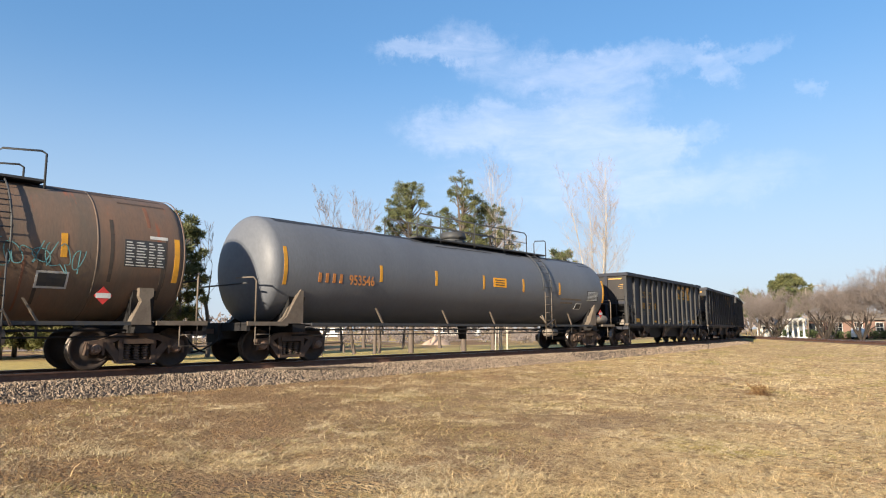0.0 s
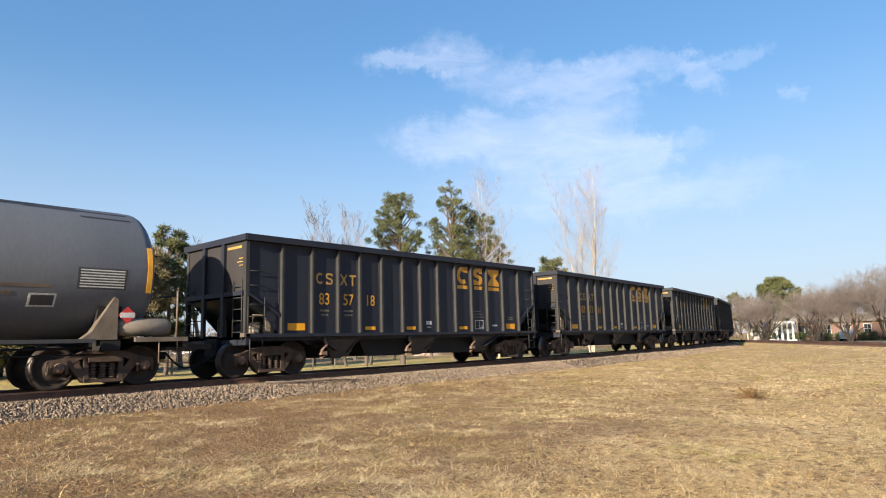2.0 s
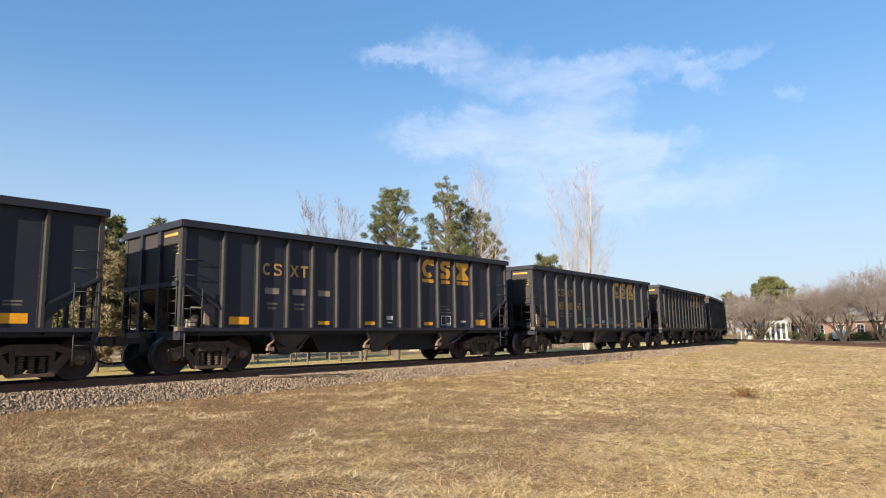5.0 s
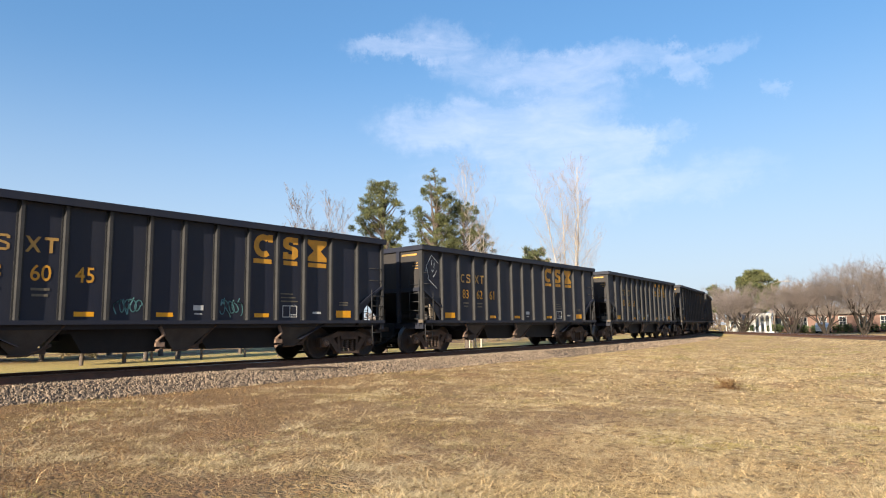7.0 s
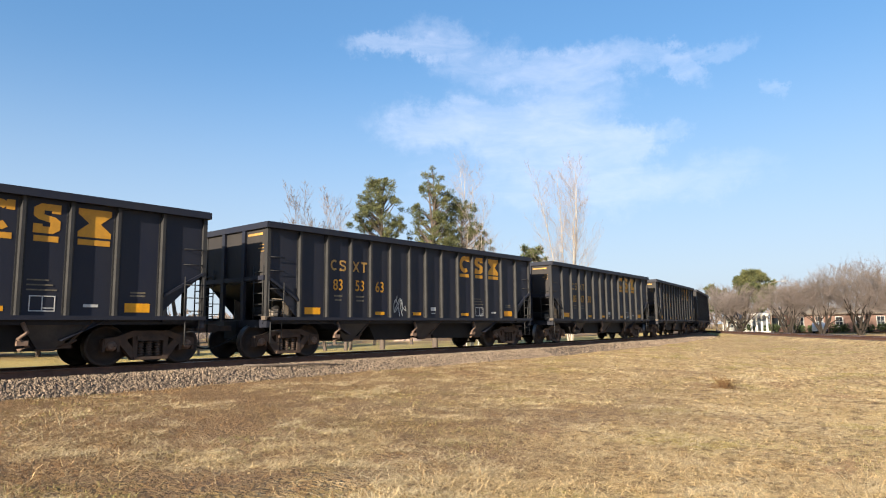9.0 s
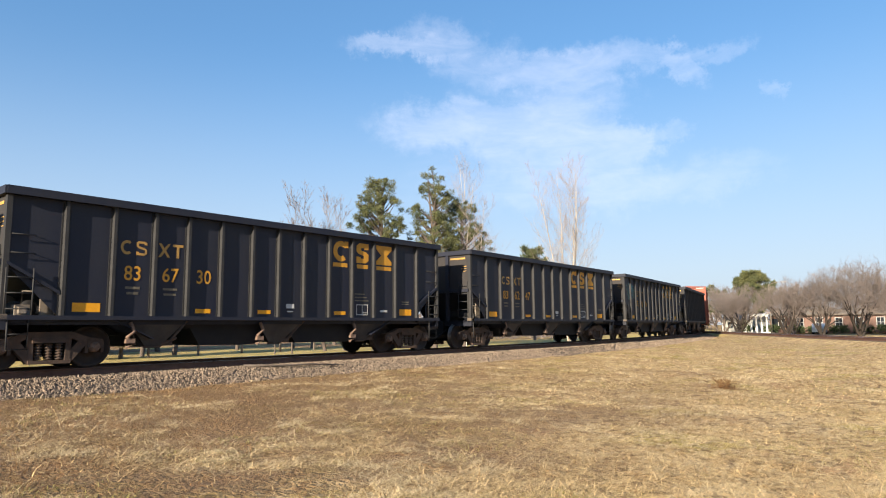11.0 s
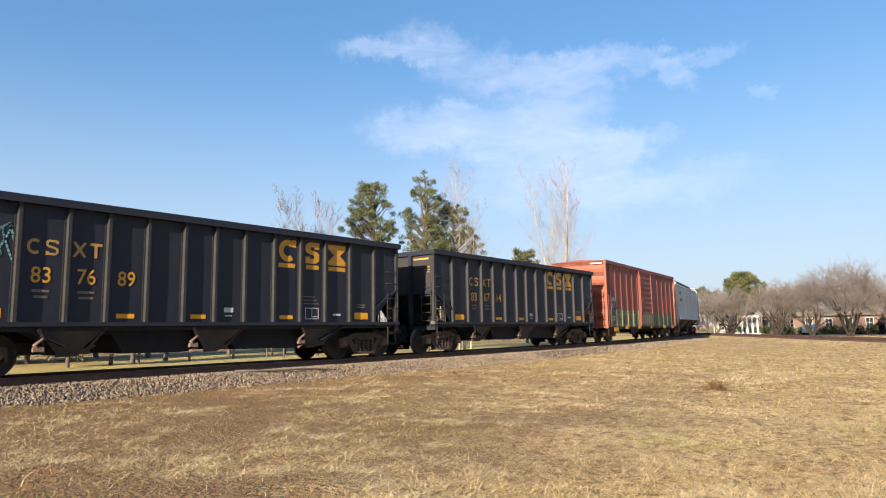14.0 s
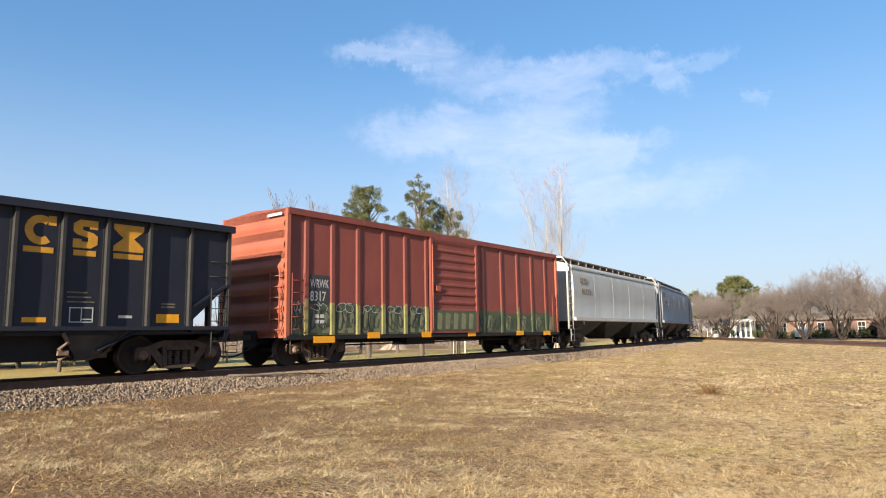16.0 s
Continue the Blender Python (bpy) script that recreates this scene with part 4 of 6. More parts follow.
def build_tank_car(label, paint, half, trucks, brown):
    car = thing("tank_car", label, "tank car", "tank cars of the train")
    hd = 0.5
    prof = [(-half - hd * math.cos(radians(a)), TR * math.sin(radians(a)) ** 0.8) for a in range(0, 91, 9)]
    prof += [(x, TR) for x in np.linspace(-half, half, 9)[1:-1]]
    prof += [(half + hd * math.cos(radians(a)), TR * math.sin(radians(a)) ** 0.8) for a in range(90, -1, -9)]
    part("tank_shell", Solid().lathe(prof, (0, 0, TZ), "x", 64), paint, car)
    # tar-stained strip along the crown
    rnd = random.Random(4)
    for k in range(16):
        x0 = -half + 0.25 + k * (2 * half - 0.4) / 16
        s = Solid()
        a = radians(rnd.uniform(26, 40))
        v = []
        for i in range(7):
            t = -a + 2 * a * i / 6
            for x in (x0, x0 + (2 * half - 0.4) / 16):
                v.append((x, (TR + 0.005) * math.sin(t), TZ + (TR + 0.005) * math.cos(t)))
        s.add(v, [(2 * i, 2 * i + 1, 2 * i + 3, 2 * i + 2) for i in range(6)], 0, True)
        part("crown_stain", s, M_TANKTOP if not brown else M_BOGIE, car, "tar-dark streak along the crown")
    # walkway and top rails
    w0, w1 = (-2.9, 5.1) if not brown else (-3.0, 6.1)
    for y in (-0.62, 0.62):
        part("top_walkway", Solid().box(w0, w1, y - 0.2, y + 0.2, TZ + 1.44, TZ + 1.49), M_RAILING, car)
        rail = Solid()
        yy = y * 1.3
        rail.tube([(w0, yy, TZ + 1.4), (w0, yy, TZ + 2.15), (w0 + 0.15, yy, TZ + 2.28), (w1 - 1.6, yy, TZ + 2.28), (w1 - 1.45, yy, TZ + 2.18), (w1 - 1.45, yy, TZ + 1.4)], 0.024, 6)
        for x in np.linspace(w0 + 1.2, w1 - 3.0, 3):
            rail.tube([(x, yy, TZ + 1.35), (x, yy, TZ + 2.28)], 0.022, 5)
        rail.tube([(w0, yy, TZ + 1.86), (w1 - 1.45, yy, TZ + 1.86)], 0.016, 5)
        part("top_railing", rail, M_RAILING, car, "dark steel pipe railing")
        part("ladder_loop", Solid().tube([(w1 - 0.9, yy, TZ + 1.38), (w1 - 0.9, yy, TZ + 1.92), (w1 - 0.8, yy, TZ + 2.02), (w1 - 0.1, yy, TZ + 2.10), (w1, yy, TZ + 2.05), (w1, yy, TZ + 1.3)], 0.024, 6), M_RAILING, car)
    part("valve_housing", Solid().lathe([(TZ + 1.4, 0.5), (TZ + 1.62, 0.5), (TZ + 1.62, 0.44), (TZ + 1.72, 0.44), (TZ + 1.72, 0.5), (TZ + 1.8, 0.5), (TZ + 1.95, 0.46), (TZ + 1.98, 0.4), (TZ + 1.98, 0)], (-0.1, 0, 0), "z", 24), M_RAILING, car, "dark round valve housing")
    # side ladder: straight below, bent over the shell above
    lx = 3.95 if not brown else 5.1
    lad = ladder_solid(lx, -1.62, 0.45, 2.35, 0.46, "x", 6, 0.016)
    part("side_ladder", lad, M_RAILING if brown else M_BRACKET, car, "steel ladder")
    up = Solid()
    for o in (-0.28, 0.28):
        up.tube([(lx + o, -(TR + 0.10) * math.cos(radians(a)), TZ + (TR + 0.10) * math.sin(radians(a))) for a in range(-5, 71, 8)], 0.022, 5)
    for a in range(0, 70, 11):
        c, z = (TR + 0.10) * math.cos(radians(a)), TZ + (TR + 0.10) * math.sin(radians(a))
        up.tube([(lx - 0.28, -c, z), (lx + 0.28, -c, z)], 0.015, 5)
    part("shell_ladder", up, M_RAILING, car, "dark bent ladder on the shell")
    part("ladder_step", Solid().tube([(lx - 0.7, -1.75, 1.4), (lx - 0.4, -1.75, 1.0), (lx + 0.2, -1.75, 1.25), (lx + 0.35, -1.75, 0.95)], 0.03, 5).tube([(lx - 0.6, -1.6, 1.36), (lx + 0.2, -1.6, 0.9)], 0.025, 5), M_BRACKET, car)
    # frame
    part("running_board", Solid().box(-half + 1.0, half - 1.0, -1.52, -1.46, 0.97, 1.05).box(-half + 1.0, half - 1.0, 1.46, 1.52, 0.97, 1.05), M_RAILING, car)
    part("under_pipe", Solid().tube([(-trucks, -0.9, 0.86), (trucks, -0.9, 0.86)], 0.03, 6).tube([(-trucks, -1.1, 0.72), (trucks, -1.1, 0.72)], 0.02, 5), M_UNDER, car)
    for x in (-5.1, -2.1, 0.5, 5.95):
        part("shell_strut", Solid().prism([(x - 0.30, 1.50), (x - 0.25, 1.50), (x + 0.05, 1.02), (x, 1.02)], -1.5, -1.45), M_BRACKET, car, "pale slanted strut")
        part("drop_hanger", Solid().box(x - 0.02, x + 0.02, -1.5, -1.46, 0.7, 1.0), M_UNDER, car)
    part("outlet_valve", Solid().lathe([(0.5, 0.0), (0.5, 0.14), (0.9, 0.18), (1.1, 0.22)], (0.4, 0, 0), "z", 14), M_UNDER, car)
    for sg in (-1, 1):
        e = sg * (9.5 if brown else 9.75)
        t = sg * trucks
        part("end_sill", Solid().box(min(e, t - sg * 0.9), max(e, t - sg * 0.9), -0.34, 0.34, 0.62, 1.02).box(min(e, e - sg * 1.15), max(e, e - sg * 1.15), -1.52, 1.52, 0.98, 1.05).box(min(e, e - sg * 0.1), max(e, e - sg * 0.1), -1.52, 1.52, 0.84, 1.0), M_UNDER, car)
        part("platform_edge", Solid().box(min(e, e - sg * 1.2), max(e, e - sg * 1.2), -1.56, -1.50, 0.97, 1.07), M_BRACKET, car, "pale platform edge")
        for y in (-1, 1):
            part("bolster_gusset", Solid().prism([(t - 0.62, 1.03), (t + 0.12, 1.03), (t + 0.12, 1.90), (t + 0.04, 1.95), (t - 0.40, 1.20)] if not brown else [(t - 0.34, 0.98), (t + 0.14, 0.98), (t + 0.08, 1.55), (t + 0.16, 1.62), (t + 0.16, 1.80), (t - 0.16, 1.80), (t - 0.16, 1.62), (t - 0.10, 1.5)], min(y * 1.2, y * 1.42), max(y * 1.2, y * 1.42)), M_BRACKET, car, "tan triangular gusset")
            part("bolster_beam", Solid().box(t - 0.2, t + 0.2, min(y * 0.2, y * 1.4), max(y * 0.2, y * 1.4), 0.80, 1.02), M_UNDER, car)
            part("stirrup_step", stirrup_solid(e - sg * 0.45, y * 1.53, 0.42, 0.5, 1.0), M_BRACKET, car)
            part("hand_rail", Solid().tube([(e - sg * 0.25, y * 1.5, 1.05), (e - sg * 0.25, y * 1.5, 2.1), (e - sg * 0.2, y * 1.45, 2.2), (e - sg * 0.02, y * 0.9, 2.2)], 0.022, 6), M_BRACKET if y < 0 else M_RAILING, car)
        part("end_rail", Solid().tube([(e - sg * 0.1, -1.3, 2.05), (e - sg * 0.1, 1.3, 2.05)], 0.024, 6), M_RAILING, car)
        part("saddle", Solid().prism_x([(-1.15, 1.02), (1.15, 1.02), (1.3, 1.75), (0.9, 1.3), (0, 1.03), (-0.9, 1.3), (-1.3, 1.75)], t - 0.25, t + 0.25), M_UNDER, car)
        coupler(car, e, sg, 0.72)
        bogie(car, t)
    if not brown:
        part("brake_reservoir", Solid().lathe([(-0.6, 0), (-0.6, 0.14), (-0.5, 0.2), (0.5, 0.2), (0.6, 0.14), (0.6, 0)], (8.85, -1.2, 1.3), "x", 16), M_CHUTE, car, "grey air reservoir")
    part("brake_cylinder", Solid().lathe([(-0.4, 0), (-0.4, 0.15), (0.4, 0.15), (0.4, 0)], (half - 3.6, -0.9, 0.72), "x", 14), M_CHUTE, car)
    return car


def placard(car, x, z, y):
    part("placard", Solid().prism([(x, z - 0.19), (x + 0.19, z), (x, z + 0.19), (x - 0.19, z)], y - 0.01, y), M_RED, car, "red diamond placard")
    part("placard_band", Solid().box(x - 0.15, x + 0.15, y - 0.016, y - 0.01, z - 0.055, z + 0.055), M_WHITE, car, "white band")


def build_tanks():
    car = build_tank_car("dark grey cylindrical tank car with yellow stripes", M_GREYTANK, 8.75, 8.1, False)
    for x, z0, z1 in ((-8.62, 2.06, 3.08), (-5.18, 2.3, 2.8), (-2.68, 2.3, 2.8), (-0.12, 2.3, 2.8), (2.38, 2.3, 2.8), (5.05, 2.3, 2.8), (8.85, 2.06, 3.08)):
        part("yellow_stripe", on_tank(x - 0.055, x + 0.055, z0, z1), M_LOGO, car, "yellow reflective stripe")
    part("warning_sign", on_tank(0.45, 1.25, 2.42, 2.76), M_YELLOW, car, "yellow warning sign")
    for z in (2.66, 2.57, 2.48):
        part("sign_line", on_tank(0.55, 1.12, z, z + 0.035, 0.010, 2), M_RAILING, car, "dark line of small print")
    for k in range(4):
        x = -7.55 + k * 0.25
        part("mark_block", on_tank(x + 0.02, x + 0.12, 2.18, 2.44, 0.008, 3), M_ORANGE, car, "orange painted mark")
    write("number", "953546", 0.40, M_ORANGE, car, -6.45, -1.505, 2.16, 0.008, 0.82, "orange painted numerals")
    part("data_panel", on_tank(7.35, 8.35, 2.1, 2.55, 0.006, 4), M_RAILING, car, "dark data panel")
    for k in range(7):
        part("data_line", on_tank(7.40, 8.30, 2.14 + k * 0.058, 2.165 + k * 0.058, 0.010, 1), M_WHITE, car, "white line of small print")
    part("data_box", on_tank(6.5, 7.0, 1.72, 1.98, 0.006, 3), M_WHITE, car, "white stencilled box")
    part("data_box_inside", on_tank(6.54, 6.96, 1.75, 1.95, 0.009, 3), M_RAILING, car)
    for k in range(2):
        part("faded_line", on_tank(5.2, 6.9 - k * 0.7, 2.1 - k * 0.16, 2.17 - k * 0.16, 0.006, 2), M_BRACKET, car, "faded line of lettering")
    placard(car, 8.35, 1.55, -1.58)
    grey = car
    car = build_tank_car("rust-brown weathered tank car with sprayed paint", M_BROWNTANK, 8.75, 8.1, True)
    for x, z0, z1 in ((8.72, 1.95, 2.95), (6.35, 2.35, 2.85), (3.0, 2.35, 2.85)):
        part("yellow_stripe", on_tank(x - 0.06, x + 0.06, z0, z1), M_LOGO, car, "yellow reflective stripe")
    part("data_panel", on_tank(7.55, 8.45, 2.25, 2.85, 0.006, 4), M_RAILING, car, "dark data panel")
    for k in range(9):
        for a, b in ((7.58, 7.76), (7.80, 8.02), (8.07, 8.22), (8.26, 8.42)):
            part("data_line", on_tank(a, b - 0.03 * (k % 3), 2.275 + k * 0.063, 2.298 + k * 0.063, 0.010, 1), M_WHITE, car, "white line of small print")
    for x in (8.9, 7.0, 4.6, 2.2, -0.2, -2.6, -5.0, -7.4):
        part("ring_seam", Solid().lathe([(x - 0.02, TR), (x - 0.015, TR + 0.007), (x + 0.015, TR + 0.007), (x + 0.02, TR)], (0, 0, TZ), "x", 64), M_BROWNTANK, car)
    rnd = random.Random(23)
    for k in range(16):
        x = rnd.uniform(1.5, 8.6)
        z1 = rnd.uniform(2.2, 3.75)
        part("dirt_run", on_tank(x, x + rnd.uniform(0.015, 0.08), max(1.25, z1 - rnd.uniform(0.4, 1.6)), z1, 0.0035, 8), rnd.choice((M_SOOT, M_SOOT, M_RUST)), car, "thin run of soot or rust")
    part("data_line", on_tank(8.1, 8.5, 2.9, 2.97, 0.008, 1), M_WHITE, car, "white line of small print")
    part("data_box", on_tank(5.9, 6.5, 1.72, 2.06, 0.006, 3), M_WHITE, car, "white stencilled box")
    part("data_box_inside", on_tank(5.94, 6.46, 1.76, 2.02, 0.009, 3), M_RAILING, car)
    placard(car, 7.2, 1.60, -1.36)
    for k in range(5):
        scribble(car, M_SPRAYTEAL, 4.7 + k * 0.45, 2.35, 0.5, 0.6, 3 + k, -1.512, 0.010, 2)
    return car, grey


# ---- boxcar ----
def build_boxcar():
    car = thing("boxcar", "faded red boxcar with green and yellow sprayed lower sides", "boxcar")
    L, h = 15.64, 7.82
    part("side_wall", dented([], 0, L, 0.78, 4.36, -1.488, -1, h, 96, 24, 0.012, 4), M_BOXRED, car)
    part("side_wall", Solid().box(-h, h, 1.46, 1.50, 0.78, 4.36), M_BOXRED, car)
    part("floor", Solid().box(-h, h, -1.46, 1.46, 0.95, 1.1), M_UNDER, car)
    roof = [(-1.56, 4.43), (0, 4.52), (1.56, 4.43), (1.56, 4.36), (-1.56, 4.36)]
    part("roof", Solid().prism_x(roof, -h, h), M_BOXRED, car)
    for k in range(13):
        x = -h + 0.4 + k * (L - 0.8) / 12
        part("roof_seam", Solid().prism_x([(-1.55, 4.45), (0, 4.54), (1.55, 4.45), (0, 4.50)], x - 0.05, x + 0.05), M_BOXRED, car)
    for y in (-1, 1):
        part("eave_rail", Solid().box(-h, h, min(y * 1.50, y * 1.60), max(y * 1.50, y * 1.60), 4.27, 4.45), M_BOXRED, car)
        part("side_sill", Solid().box(-h, h, min(y * 1.42, y * 1.58), max(y * 1.42, y * 1.58), 0.74, 0.86), M_UNDER, car)
    rib = (0.72, 1.72, 2.78, 3.92, 5.0, 6.12, 9.60, 10.95, 12.2, 13.38, 14.6)
    me = Solid().add([(x, -1.50 if k in (0, 3) else -1.54, z) for z in (0.86, 4.27) for k, x in enumerate((-0.10, -0.06, 0.06, 0.10))], [(0, 1, 2, 3), (4, 5, 6, 7), (0, 1, 5, 4), (1, 2, 6, 5), (2, 3, 7, 6), (3, 0, 4, 7)]).data("side_post", M_BOXRED)
    for x in rib:
        part("side_post", me, None, car, at=Matrix.Translation((x - h, 0, 0)))
        part("side_post", me, None, car, at=pose(x - h, 0, 0, 0, 0, 180))
    for x in (-h + 0.03, h - 0.03):
        for y in (-1, 1):
            part("corner_post", Solid().box(x - 0.06, x + 0.06, min(y * 1.48, y * 1.58), max(y * 1.48, y * 1.58), 0.80, 4.42), M_BOXSUNLIT, car)
    for sg in (-1, 1):
        e = sg * h
        s = Solid()
        zs = np.linspace(0.85, 4.42, 49)
        v, n = [], len(zs)
        for z in zs:
            o = sg * (0.06 * max(0.0, math.sin((z - 0.85) / 0.3 * math.pi)) ** 1.6)
            v += [(e + o, -1.46, z), (e + o, 1.46, z)]
        s.add(v, [(2 * i, 2 * i + 1, 2 * i + 3, 2 * i + 2) for i in range(n - 1)], 0, True)
        s.box(min(e, e - sg * 0.03), max(e, e - sg * 0.03), -1.48, 1.48, 0.8, 4.42)
        part("end_wall", s, M_BOXSUNLIT, car, "corrugated end wall in orange-red, lightened as sunlit")
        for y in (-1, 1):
            part("end_ladder", ladder_solid(e + sg * 0.14, y * 1.2, 0.9, 2.7, 0.42, "y", 6), M_BOXSUNLIT, car)
            part("side_ladder", ladder_solid(e - sg * 0.36, y * 1.60, 0.9, 2.6, 0.42, "x", 5), M_BOXRED, car)
            part("stirrup_step", stirrup_solid(e - sg * 0.36, y * 1.53, 0.4, 0.38, 0.80), M_BOGIE, car)
        coupler(car, e, sg, 0.85)
        bogie(car, sg * 6.25)
    part("centre_sill", Solid().box(-5.8, 5.8, -0.25, 0.25, 0.6, 0.95).box(-2.4, -0.9, -1.2, -0.5, 0.5, 0.75), M_UNDER, car)
    part("brake_rod", Solid().tube([(-5, -0.9, 0.55), (5, -0.9, 0.6)], 0.025, 5), M_UNDER, car)
    # sliding door with pressed ribs
    d0, d1 = 6.25 - h, 9.12 - h
    s = Solid()
    zs = np.linspace(0.95, 4.2, 61)
    v = []
    for z in zs:
        o = -1.565 - 0.045 * max(0.0, math.sin((z - 0.95) / 0.313 * 2 * math.pi)) ** 0.6
        v += [(d0 + 0.12, o, z), (d1 - 0.12, o, z)]
    s.add(v, [(2 * i, 2 * i + 1, 2 * i + 3, 2 * i + 2) for i in range(len(zs) - 1)], 0, False)
    s.box(d0, d0 + 0.12, -1.63, -1.51, 0.9, 4.25).box(d1 - 0.12, d1, -1.63, -1.51, 0.9, 4.25).box(d0, d1, -1.62, -1.51, 0.88, 0.95).box(d0, d1, -1.62, -1.51, 4.2, 4.26).box(d0 + 0.12, d1 - 0.12, -1.54, -1.51, 0.95, 4.2)
    door = part("sliding_door", s, M_BOXRED, car, "closed ribbed sliding door")
    part("door_latch", Solid().box(d0 + 0.25, d0 + 0.5, -1.66, -1.62, 2.35, 2.55).tube([(d0 + 0.06, -1.65, 1.0), (d0 + 0.06, -1.65, 4.0)], 0.025, 5), M_BOXSUNLIT, door)
    # sprayed band along the lower sides, lying on sheet, posts and door
    rnd = random.Random(11)
    edges = [0.08] + list(rib[:6])
    for a, b in zip(edges, edges[1:]):
        part("sprayed_band", Solid().prism([(a + 0.11 - h, 0.87), (b - 0.11 - h, 0.87), (b - 0.11 - h, 1.78 + rnd.uniform(-.06, .06)), (a + 0.35 - h, 1.80), (a + 0.11 - h, 1.5 + rnd.uniform(-.1, .1))], -1.508, -1.502), M_SPRAYGREEN, car, "dark green sprayed paint")
        for k in range(2):
            p = a + 0.16 + (b - a) * (0.04 + 0.42 * k)
            w, q = (b - a) * rnd.uniform(0.2, 0.3), rnd.uniform(0.05, 0.2)
            part("sprayed_block", Solid().prism([(p - h, 0.92), (p + w - h, 0.92), (p + w + q - h, 1.62 + rnd.uniform(-.1, .1)), (p + q - h, 1.68)], -1.512, -1.5085), M_SPRAYOLIVE, car, "olive sprayed letter block")
            part("sprayed_gap", Solid().prism([(p + w * 0.4 - h, 1.05), (p + w * 0.7 - h, 1.05), (p + w * 0.7 + q * 0.5 - h, 1.32), (p + w * 0.45 + q * 0.5 - h, 1.36)], -1.5155, -1.5125), M_SPRAYGREEN, car)
    edges = [9.14] + list(rib[6:]) + [15.5]
    for a, b in zip(edges, edges[1:]):
        part("sprayed_band", Solid().box(a + 0.11 - h, b - 0.11 - h, -1.508, -1.502, 0.87, 1.66 + rnd.uniform(-.05, .05)), M_SPRAYGREEN, car, "dark green sprayed paint")
        p = a + 0.25
        part("sprayed_block", Solid().prism([(p - h, 0.95), (p + 0.3 - h, 0.95), (p + 0.42 - h, 1.5), (p + 0.15 - h, 1.55)], -1.512, -1.5085), M_SPRAYOLIVE, car, "olive sprayed letter block")
    for i, x in enumerate(rib):
        part("sprayed_post", Solid().box(x - 0.062 - h, x + 0.062 - h, -1.547, -1.5415, 0.87, 1.82 + rnd.uniform(-.08, .08)), M_SPRAYYELLOW if i < 6 or i == 8 else M_SPRAYGREEN, car, "bright yellow sprayed paint")
        part("sprayed_post_side", Solid().add([(x - 0.104 - h, -1.503, z) for z in (0.87, 1.8)] + [(x - 0.064 - h, -1.542, z) for z in (1.8, 0.87)], [(0, 1, 2, 3)]), M_SPRAYYELLOW if i < 6 else M_SPRAYGREEN, car)
    part("sprayed_band", Solid().box(d0 + 0.13, d1 - 0.13, -1.622, -1.615, 0.96, 1.68), M_SPRAYGREEN, door, "dark green sprayed paint")
    for k in range(5):
        part("sprayed_block", Solid().prism([(d0 + 0.3 + k * 0.48, 1.02), (d0 + 0.55 + k * 0.48, 1.02), (d0 + 0.62 + k * 0.48, 1.55), (d0 + 0.36 + k * 0.48, 1.6)], -1.6265, -1.6225), M_SPRAYOLIVE, door, "olive sprayed letter block")
    for k, (a, b) in enumerate(zip([0.08] + list(rib[:5]), rib[:6])):
        scribble(car, M_RAILING, (a + b) / 2 - h, 1.34, b - a - 0.3, 0.85, 70 + k, y=-1.5175, r=0.018, strokes=3)
        scribble(car, M_SPRAYWHITE, (a + b) / 2 - h, 1.66, b - a - 0.4, 0.3, 80 + k, y=-1.519, r=0.009, strokes=2)
    for k, (a, b) in enumerate(zip([9.14] + list(rib[6:10]), rib[6:])):
        scribble(car, M_RAILING, (a + b) / 2 - h, 1.24, b - a - 0.3, 0.6, 90 + k, y=-1.5175, r=0.016, strokes=3)
    # lettering panel
    part("number_panel", Solid().box(0.85 - h, 1.60 - h, -1.512, -1.503, 1.75, 2.6), M_RAILING, car, "black panel")
    write("lettering", "WRWK", 0.34, M_WHITE, car, 0.86 - h, -1.516, 2.24, 0.004, 0.62, "white painted letters")
    write("number", "8317", 0.40, M_WHITE, car, 0.86 - h, -1.516, 1.85, 0.004, 0.75, "white painted numerals")
    for k in range(2):
        for j in range(2):
            part("stencil_bar", Solid().box(1.05 - h + k * 0.2, 1.2 - h + k * 0.2, -1.518, -1.512, 1.2 + j * 0.16, 1.3 + j * 0.16), M_WHITE, car)
    part("end_stencil", Solid().box(-h - 0.092, -h - 0.086, -1.40, -0.75, 4.24, 4.32), M_WHITE, car, "white stencilled line")
    for x, w, z in ((1.35, 0.8, 0.70), (3.4, 0.55, 0.80), (6.0, 0.5, 0.80), (8.7, 0.5, 0.8), (12.2, 0.55, 0.8), (14.5, 0.6, 0.78)):
        part("reflector_plate", Solid().box(x - w / 2 - h, x + w / 2 - h, -1.592, -1.582, z - 0.06, z + 0.13), M_YELLOW, car, "yellow plate")
    return car


